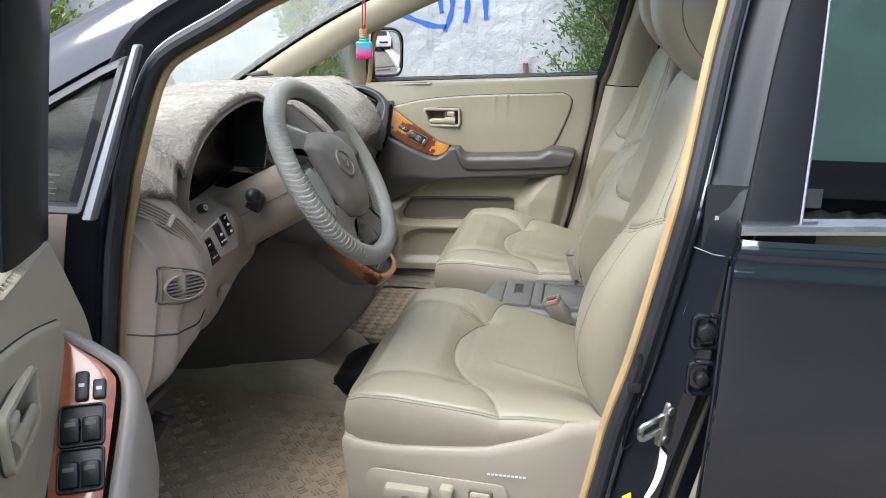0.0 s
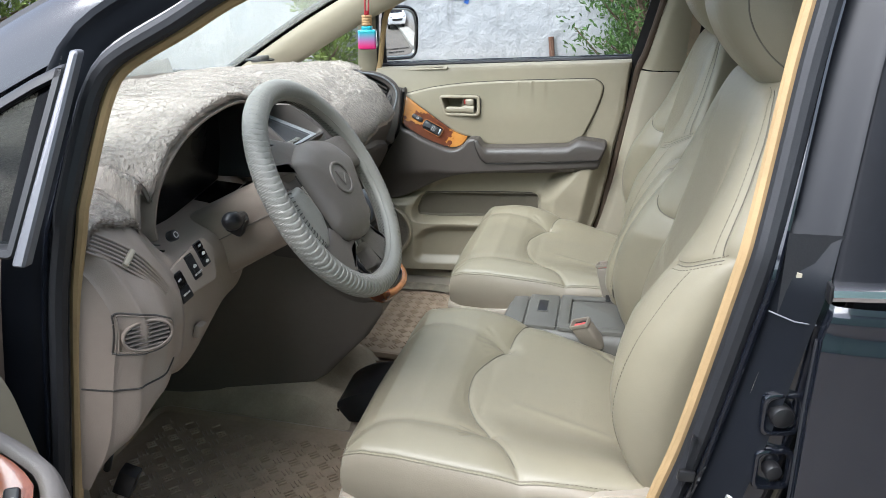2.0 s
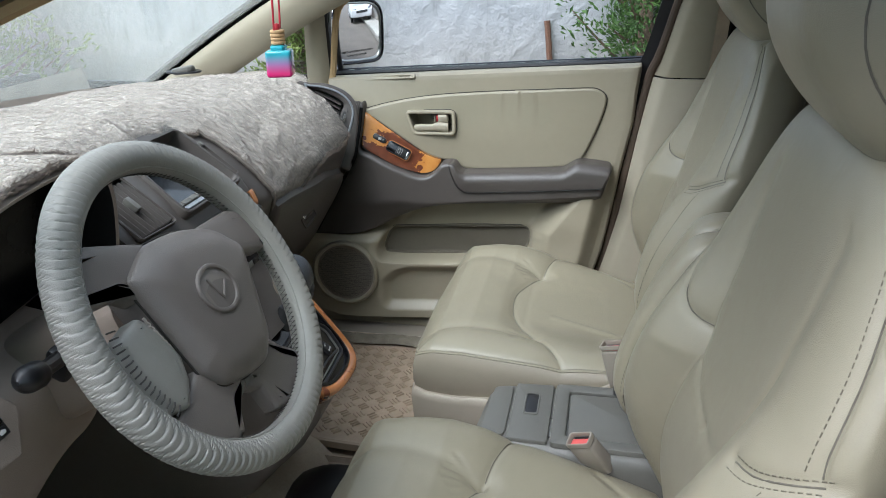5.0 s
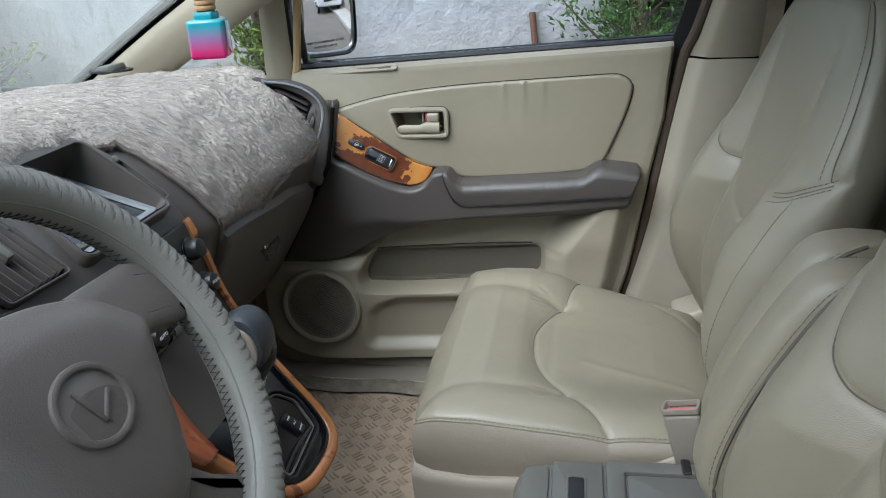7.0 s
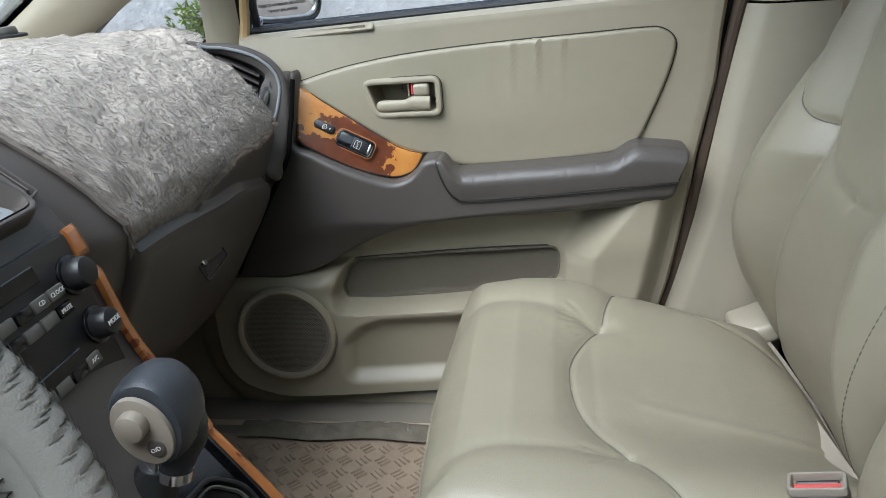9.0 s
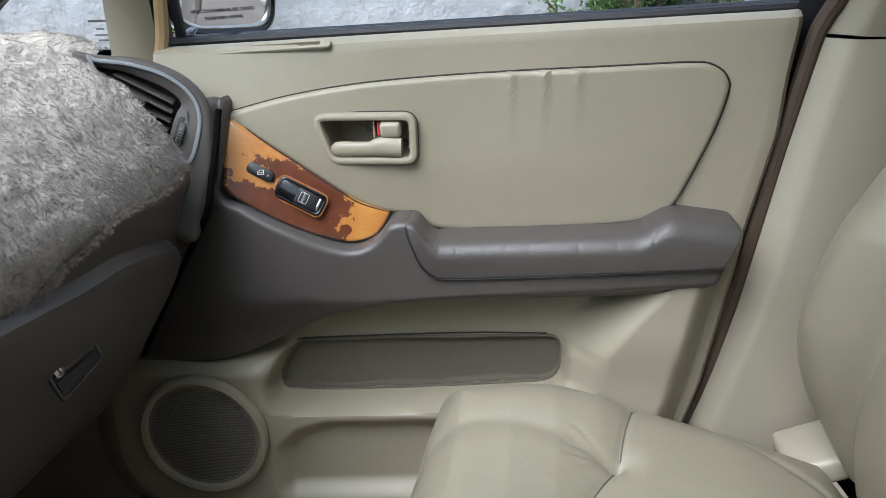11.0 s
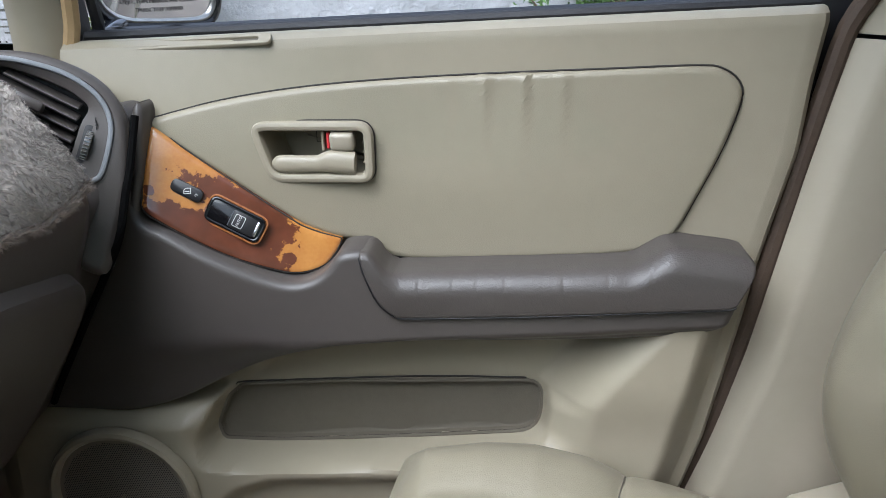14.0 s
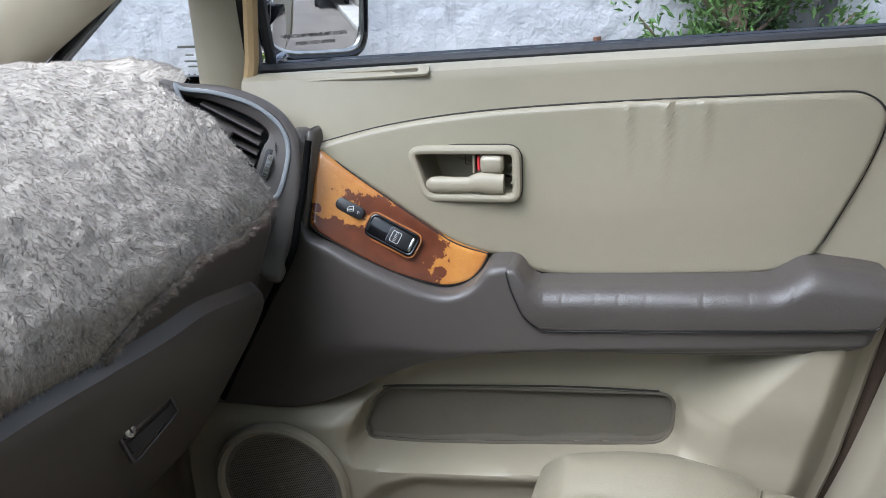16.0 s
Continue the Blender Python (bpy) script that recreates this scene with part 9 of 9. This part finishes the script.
# ---- floor mats ----
def floor_mat(name, outline, z, label):
    t = thing("floor_mat", label, "floor mat", (0, 0, 0), "floor mats")
    o = rounded(outline, 0.05, 6)
    rows = [[(x, y, z + h) for x, y in inset(o, e)] for e, h in ((0.0, 0.0), (0.002, 0.014), (0.008, 0.016), (0.016, 0.007), (0.03, 0.005))]
    part("tray", grid_mesh(np.array(rows), close_v=True, cap=True), MATRUB, t, "brown rubber tray with a raised rim")
    # raised checker bars, in pairs at right angles
    bm = bmesh.new()
    xs, ys = [p[0] for p in outline], [p[1] for p in outline]
    oi = inset(o, 0.045)
    def inside(px, py):
        c = False
        for a, b in zip(oi, np.roll(oi, -1, 0)):
            if (a[1] > py) != (b[1] > py) and px < (b[0] - a[0]) * (py - a[1]) / (b[1] - a[1] + 1e-12) + a[0]:
                c = not c
        return c
    cell, hl, hw_ = 0.033, 0.0105, 0.0022
    for i in range(int((max(xs) - min(xs)) / cell) + 1):
        for j in range(int((max(ys) - min(ys)) / cell) + 1):
            ang = 45 if (i + j) % 2 else -45
            c, s = math.cos(radians(ang)), math.sin(radians(ang))
            for off in (-0.0085, 0.0, 0.0085):
                px, py = min(xs) + i * cell - s * off, min(ys) + j * cell + c * off
                if not inside(px, py):
                    continue
                base = [(px + c * a - s * b, py + s * a + c * b) for a, b in ((-hl, -hw_), (hl, -hw_), (hl, hw_), (-hl, hw_))]
                topp = [(px + c * a * 0.8 - s * b * 0.5, py + s * a * 0.8 + c * b * 0.5) for a, b in ((-hl, -hw_), (hl, -hw_), (hl, hw_), (-hl, hw_))]
                vb = [bm.verts.new((x, y, z + 0.004)) for x, y in base]
                vt = [bm.verts.new((x, y, z + 0.0085)) for x, y in topp]
                bm.faces.new(vt)
                for q in range(4):
                    bm.faces.new((vb[q], vb[(q + 1) % 4], vt[(q + 1) % 4], vt[q]))
    ob = part("tread", bm, MATRUB, t)
    tagged(ob, kind="stuff")
    return t


floor_mat("m", [(-1.02, -0.68), (-0.40, -0.68), (-0.40, -0.20), (-1.02, -0.17)], 0.402, "brown rubber floor mat with a raised checker tread, driver's footwell")
floor_mat("m", [(-1.02, 0.20), (-0.40, 0.16), (-0.40, 0.66), (-0.98, 0.66)], 0.402, "brown rubber floor mat with a raised checker tread, passenger footwell")
floor_mat("m", [(-0.62, -0.13), (-0.42, -0.13), (-0.42, 0.13), (-0.62, 0.13)], 0.404, "small brown rubber mat between the footwells")

# black rail cover in front of the driver's seat
cov = thing("rail_cover", "black plastic cover with a screw in front of the driver's seat", "cover")
rows = []
for t in np.linspace(0, 1, 14):
    x = -0.615 + 0.20 * t
    h = 0.075 * math.sin(min(1.0, t * 1.5 + 0.25) * math.pi / 2)
    rows.append([(x, -0.135, 0.40), (x, -0.132, 0.40 + h * 0.7), (x + 0.004, -0.122, 0.40 + h * 0.95), (x + 0.006, -0.10, 0.40 + h), (x + 0.01, 0.0, 0.40 + h + 0.008), (x + 0.006, 0.04, 0.40 + h * 0.9), (x, 0.048, 0.40)])
part("shell", grid_mesh(np.array(rows), cap=True), BLACK, cov)
part("screw", rod(0.006, 0.004, 14, 0.001, pose(-0.592, -0.136, 0.425, 90, 0, 0)), BLACK_GLOSS, cov)

# ---- hanging scent bottle and the mirror above it ----
charm = thing("scent_bottle", "square glass scent bottle, blue and pink, on a red cord", "air freshener")
cx_, cy_, cz_ = -0.508, -0.052, 1.245
GL = mat("blue_pink_glass", (0.1, 0.45, 0.6), 0.1, vamt=0.2, coat=0.5)
nt = GL.node_tree
tc = nt.nodes.new("ShaderNodeTexCoord")
sp_ = nt.nodes.new("ShaderNodeSeparateXYZ")
rm = nt.nodes.new("ShaderNodeValToRGB")
mr = nt.nodes.new("ShaderNodeMapRange")
mr.inputs["From Min"].default_value, mr.inputs["From Max"].default_value = -0.019, 0.019
nt.links.new(tc.outputs["Object"], sp_.inputs[0])
nt.links.new(sp_.outputs["Z"], mr.inputs["Value"])
nt.links.new(mr.outputs[0], rm.inputs[0])
rm.color_ramp.elements[0].color, rm.color_ramp.elements[0].position = (0.85, 0.03, 0.22, 1), 0.15
rm.color_ramp.elements[1].color, rm.color_ramp.elements[1].position = (0.04, 0.42, 0.5, 1), 0.85
e_ = rm.color_ramp.elements.new(0.5)
e_.color = (0.42, 0.22, 0.45, 1)
nt.links.new(rm.outputs[0], nt.nodes["Principled BSDF"].inputs["Base Color"])
nt.nodes["Principled BSDF"].inputs["Transmission Weight"].default_value = 0.35
b_ = part("bottle", rbox(0.036, 0.034, 0.038, 0.004, 3), GL, charm, "two-coloured glass bottle")
b_.matrix_local = pose(cx_, cy_, cz_, 0, 0, 12)
part("shoulder", rbox(0.020, 0.020, 0.008, 0.003, 2, pose(cx_, cy_, cz_ + 0.022)), GL, charm)
BAMBOO = mat("turned_wood", (0.45, 0.28, 0.13), 0.6, vscale=40)
for i in range(4):
    part("cap_ring", rod(0.0105, 0.0052, 20, 0.0018, pose(cx_, cy_, cz_ + 0.029 + i * 0.005)), BAMBOO, charm, "turned wooden cap")
CORD = mat("red_cord", (0.45, 0.02, 0.035), 0.8, vscale=100, bump=0.5, bscale=900)
for s in (-1, 1):
    part("cord", tube(spline([(cx_, cy_ + s * 0.011, cz_ + 0.047), (cx_ + 0.002, cy_ + s * 0.011, cz_ + 0.09), (cx_ + 0.004, cy_ - 0.008 + s * 0.004, cz_ + 0.16), (cx_ + 0.005, cy_ - 0.012, cz_ + 0.205)], 24), 0.0015, 6), CORD, charm, "red cord")
part("knot", rod(0.004, 0.01, 10, 0.002, pose(cx_, cy_, cz_ + 0.05)), CORD, charm)
rv = thing("rear_view_mirror", "black rear-view mirror on the windscreen", "mirror")
part("housing", rbox(0.03, 0.24, 0.065, 0.014, 3, pose(-0.505, -0.03, 1.487, 0, 12, 8)), BLACK, rv)
part("glass", rbox(0.002, 0.225, 0.052, 0.0008, 1, pose(-0.4885, -0.028, 1.484, 0, 12, 8)), MIRROR, rv)
part("stem", tube([(-0.52, -0.03, 1.50), (-0.56, -0.01, 1.52), (-0.60, 0, 1.545)], 0.009, 8), BLACK, rv)

# ---- outside: plants, post, sprayed marks, street behind ----
LEAF = mat("conifer_leaf", (0.085, 0.17, 0.03), 0.6, col2=(0.03, 0.075, 0.015), vscale=9, vamt=0.5)
LEAF_Y = mat("yellow_green_leaf", (0.20, 0.26, 0.05), 0.6, col2=(0.07, 0.12, 0.02), vscale=9, vamt=0.5)
BARK = mat("bark", (0.16, 0.11, 0.075), 0.9, bump=0.8, bscale=60, vscale=20)


def shrub(name, label, at, height, radius, material, seed, n_branch=46, n_leaf=60, upright=0.55, leaf=0.05):
    t = thing(name, label, "shrub" if height < 2 else "tree", at)
    r = random.Random(seed)
    bmt, bml = bmesh.new(), bmesh.new()
    trunk = spline([(0, 0, 0), (0.02, 0.01, height * 0.4), (-0.02, 0.02, height * 0.75), (0, 0, height * 0.95)], 16)
    bmt = tube(trunk, np.linspace(0.05, 0.012, 16) * height / 2, 8)
    for b in range(n_branch):
        f = 0.06 + 0.92 * (b + r.random()) / n_branch
        base = Vector((float(np.interp(f, np.linspace(0, 1, 16), trunk[:, 0])), float(np.interp(f, np.linspace(0, 1, 16), trunk[:, 1])), f * height * 0.95))
        a = r.uniform(0, 2 * math.pi)
        reach = radius * (1.05 - 0.75 * f ** 1.6) * r.uniform(0.65, 1.12)
        tip = base + Vector((math.cos(a) * reach, math.sin(a) * reach, reach * upright * r.uniform(0.5, 1.3)))
        mid = (base + tip) / 2 + Vector((0, 0, -0.05 * reach))
        bmt = join(bmt, tube(spline([base, mid, tip], 6), np.linspace(0.012, 0.003, 6), 5))
        for q in range(n_leaf):
            u = r.uniform(0.25, 1.08)
            c = base * (1 - u) ** 2 + mid * 2 * u * (1 - u) + tip * u * u + Vector((r.gauss(0, 1), r.gauss(0, 1), r.gauss(0, 1))) * 0.055 * (radius / 0.5) ** 0.5
            d = Vector((math.cos(a) * 0.6 + r.gauss(0, 0.5), math.sin(a) * 0.6 + r.gauss(0, 0.5), 0.5 + r.gauss(0, 0.5))).normalized()
            s = Vector((r.gauss(0, 1), r.gauss(0, 1), r.gauss(0, 1))).cross(d).normalized()
            L = leaf * r.uniform(0.5, 1.2)
            w = L * 0.16
            nn = d.cross(s) * L * 0.12
            v = [bml.verts.new(c), bml.verts.new(c + d * L * 0.5 + s * w + nn), bml.verts.new(c + d * L), bml.verts.new(c + d * L * 0.5 - s * w + nn)]
            bml.faces.new(v)
            d2 = (d + s * 0.8).normalized()
            v = [bml.verts.new(c + d * L * 0.3), bml.verts.new(c + d * L * 0.3 + d2 * L * 0.3 + nn), bml.verts.new(c + d * L * 0.3 + d2 * L * 0.6), bml.verts.new(c + d * L * 0.35 + d2 * L * 0.3 - nn)]
            bml.faces.new(v)
    part("trunk", bmt, BARK, t)
    me = bpy.data.meshes.new("crown")
    bml.to_mesh(me)
    bml.free()
    me.materials.append(material)
    c = new("crown", me)
    c.parent = t
    return t


shrub("conifer", "bushy green conifer growing in front of the wall", (0.10, 3.12, 0.0), 2.3, 0.42, LEAF, 3, 90, 110, 0.7)
shrub("conifer", "bushy green conifer growing in front of the wall", (-1.83, 3.16, 0.0), 2.2, 0.25, LEAF_Y, 8, 70, 80, 0.7)
shrub("conifer", "yellow-green conifer beside the street wall", (-4.0, 2.9, 0.0), 2.0, 0.75, LEAF_Y, 12, 90, 90, 0.6, 0.07)

# sprayed strokes on the wall
def stroke(pts, w):
    c = spline(pts, 40)
    d = np.gradient(c, axis=0)
    d /= np.linalg.norm(d, axis=1)[:, None] + 1e-9
    n_ = np.stack([-d[:, 1], d[:, 0]], 1)
    ww = w * (0.75 + 0.35 * np.sin(np.linspace(0, 7, 40)) ** 2)
    rows = [[(c[i, 0] + n_[i, 0] * ww[i] * e, WALL_Y - 0.004, c[i, 1] + n_[i, 1] * ww[i] * e) for e in (-1, -0.4, 0.4, 1)] for i in range(40)]
    return grid_mesh(np.array(rows))


graf = thing("spray_paint", "blue sprayed strokes on the whitewashed wall", "graffiti", (0, 0, 0))
for pts, w in (([(-1.36, 1.20), (-1.30, 1.27), (-1.22, 1.36), (-1.18, 1.50)], 0.018), ([(-1.30, 1.27), (-1.20, 1.235), (-1.05, 1.185), (-0.94, 1.175)], 0.016), ([(-1.10, 1.50), (-1.0, 1.40), (-0.97, 1.26)], 0.017),
               ([(-0.905, 1.42), (-0.90, 1.31), (-0.92, 1.22), (-0.95, 1.145)], 0.017), ([(-0.80, 1.50), (-0.80, 1.30), (-0.815, 1.20)], 0.018), ([(-0.80, 1.36), (-0.74, 1.43), (-0.69, 1.38), (-0.675, 1.22)], 0.018),
               ([(-2.3, 1.28), (-2.1, 1.36), (-2.0, 1.24), (-2.05, 1.40)], 0.02), ([(-1.75, 1.30), (-1.62, 1.42), (-1.58, 1.30)], 0.02), ([(-2.55, 1.33), (-2.35, 1.35)], 0.02)):
    part("stroke", stroke(pts, w), BLUE, graf)
# old iron stake in front of the wall
RUST = mat("rusty_iron", (0.16, 0.075, 0.045), 0.85, vscale=30, vamt=0.5, bump=0.6, bscale=200)
stake = thing("iron_stake", "short rusty leaning stake before the wall", "stake", (-0.40, 3.40, 0))
part("rod", tube([(0.06, 0, 0.0), (0.03, 0, 0.5), (0.0, 0, 0.86), (-0.008, 0, 0.95)], 0.017, 8), RUST, stake)
# pale block and low step further along the wall
blk = tagged(obj("wall_pier", rbox(0.30, 0.3, 3.0, 0.015, 2, pose(0.62, WALL_Y - 0.10, 1.5)), WALLMAT), "whitewashed wall pier", "wall", kind="structure")

# building across the street, behind the camera
b = tagged(obj("wall_opposite", rbox(44, 0.3, 3.4, 0.03, 2, pose(0, -9.0, 1.7)), GREEN_WALL), "mint green painted building front across the street", "wall", kind="structure")
SHEET = mat("corrugated_sheet", (0.30, 0.40, 0.37), 0.4, metal=0.3, vscale=3, vamt=0.3)
xs = np.linspace(0.7, 10.5, 340)
bm = grid_mesh([[(x, -7.98 + 0.04 * math.sin(x * 22), 4.1), (x, -7.98 + 0.04 * math.sin(x * 22), 5.2)] for x in xs])
tagged(obj("shutter", bm, SHEET), "corrugated metal shutter", "shutter", kind="structure")
aw = tagged(obj("awning", rbox(10, 0.4, 0.5, 0.02, 2, pose(5.6, -7.9, 5.4)), BLACK), "dark ledge on the green building", "ledge", kind="structure")
b2 = tagged(obj("wall_tall", rbox(10, 0.3, 11, 0.03, 2, pose(5.6, -8.2, 5.5)), GREEN_WALL), "tall mint green building front across the street", "wall", kind="structure")

# parked white car and street seen in the door mirror
CARW = mat("white_car_paint", (0.72, 0.73, 0.75), 0.2, coat=1.0, vscale=2, vamt=0.05)
def far_car(at, turn):
    c = thing("parked_car", "white hatchback parked on the street", "car", pose(*at, 0, 0, turn))
    prof = [(-2.0, 0.35), (-2.05, 0.75), (-1.9, 0.95), (-1.0, 1.05), (-0.35, 1.48), (0.6, 1.52), (1.5, 1.45), (1.9, 1.05), (2.0, 0.6), (1.95, 0.35)]
    o = rounded(prof, 0.14, 4)
    rows = [[(x, f * (0.84 - 0.16 * max(0, z - 0.95)), z) for x, z in inset(o, e)] for f, e in ((-1, 0.05), (-0.96, 0.0), (-0.5, 0.0), (0.5, 0.0), (0.96, 0.0), (1, 0.05))]
    part("body", grid_mesh(np.array(rows), close_v=True, cap=True), CARW, c)
    part("windscreen", grid_mesh([[(-0.97 - 0.01, y, 1.07), (-0.40 - 0.01, y * 0.9, 1.44)] for y in (-0.62, 0, 0.62)]), BLACK_GLOSS, c)
    part("grille", rbox(0.04, 0.9, 0.14, 0.02, 2, pose(-2.04, 0, 0.66)), BLACK, c)
    for s in (-1, 1):
        part("headlamp", rbox(0.12, 0.32, 0.16, 0.04, 2, pose(-1.97, 0.58 * s, 0.78)), CHROME, c)
        for x in (-1.3, 1.25):
            w = part("wheel", rod(0.31, 0.2, 28, 0.03, pose(x, 0.76 * s, 0.31, 90, 0, 0)), RUBBER, c)
            part("rim", rod(0.19, 0.21, 20, 0.01, pose(x, 0.765 * s, 0.31, 90, 0, 0)), CHROME, w)
        part("side_glass", grid_mesh([[(-0.55, s * 0.80, 1.08), (-0.2, s * 0.755, 1.42)], [(1.3, s * 0.80, 1.1), (1.2, s * 0.755, 1.42)]]), BLACK_GLOSS, c)
    return c


far_car((9.5, 2.3, 0), 0)
KERB = mat("kerb_concrete", (0.42, 0.40, 0.36), 0.85, vscale=5, vamt=0.3, bump=0.4, bscale=60)
bm = rbox(36, 0.9, 0.14, 0.02, 2, pose(-4, WALL_Y - 0.45, 0.07))
tagged(obj("pavement", bm, KERB), "narrow concrete pavement along the wall", "pavement", kind="structure")

# ---- bases: each thing's origin at its foot ----
bpy.context.view_layer.update()
for ob in [o for o in scene.objects if o.type == "EMPTY" and o.parent is None]:
    kids = [c for c in ob.children_recursive if c.type == "MESH"]
    if not kids:
        continue
    pts = [c.matrix_world @ Vector(v) for c in kids for v in c.bound_box]
    lo = Vector([min(p[i] for p in pts) for i in range(3)])
    hi = Vector([max(p[i] for p in pts) for i in range(3)])
    old = ob.matrix_world.copy()
    now = old.copy()
    now.translation = ((lo.x + hi.x) / 2, (lo.y + hi.y) / 2, lo.z)
    shift = now.inverted() @ old
    ob.matrix_world = now
    for c in ob.children:
        c.matrix_parent_inverse = shift @ c.matrix_parent_inverse
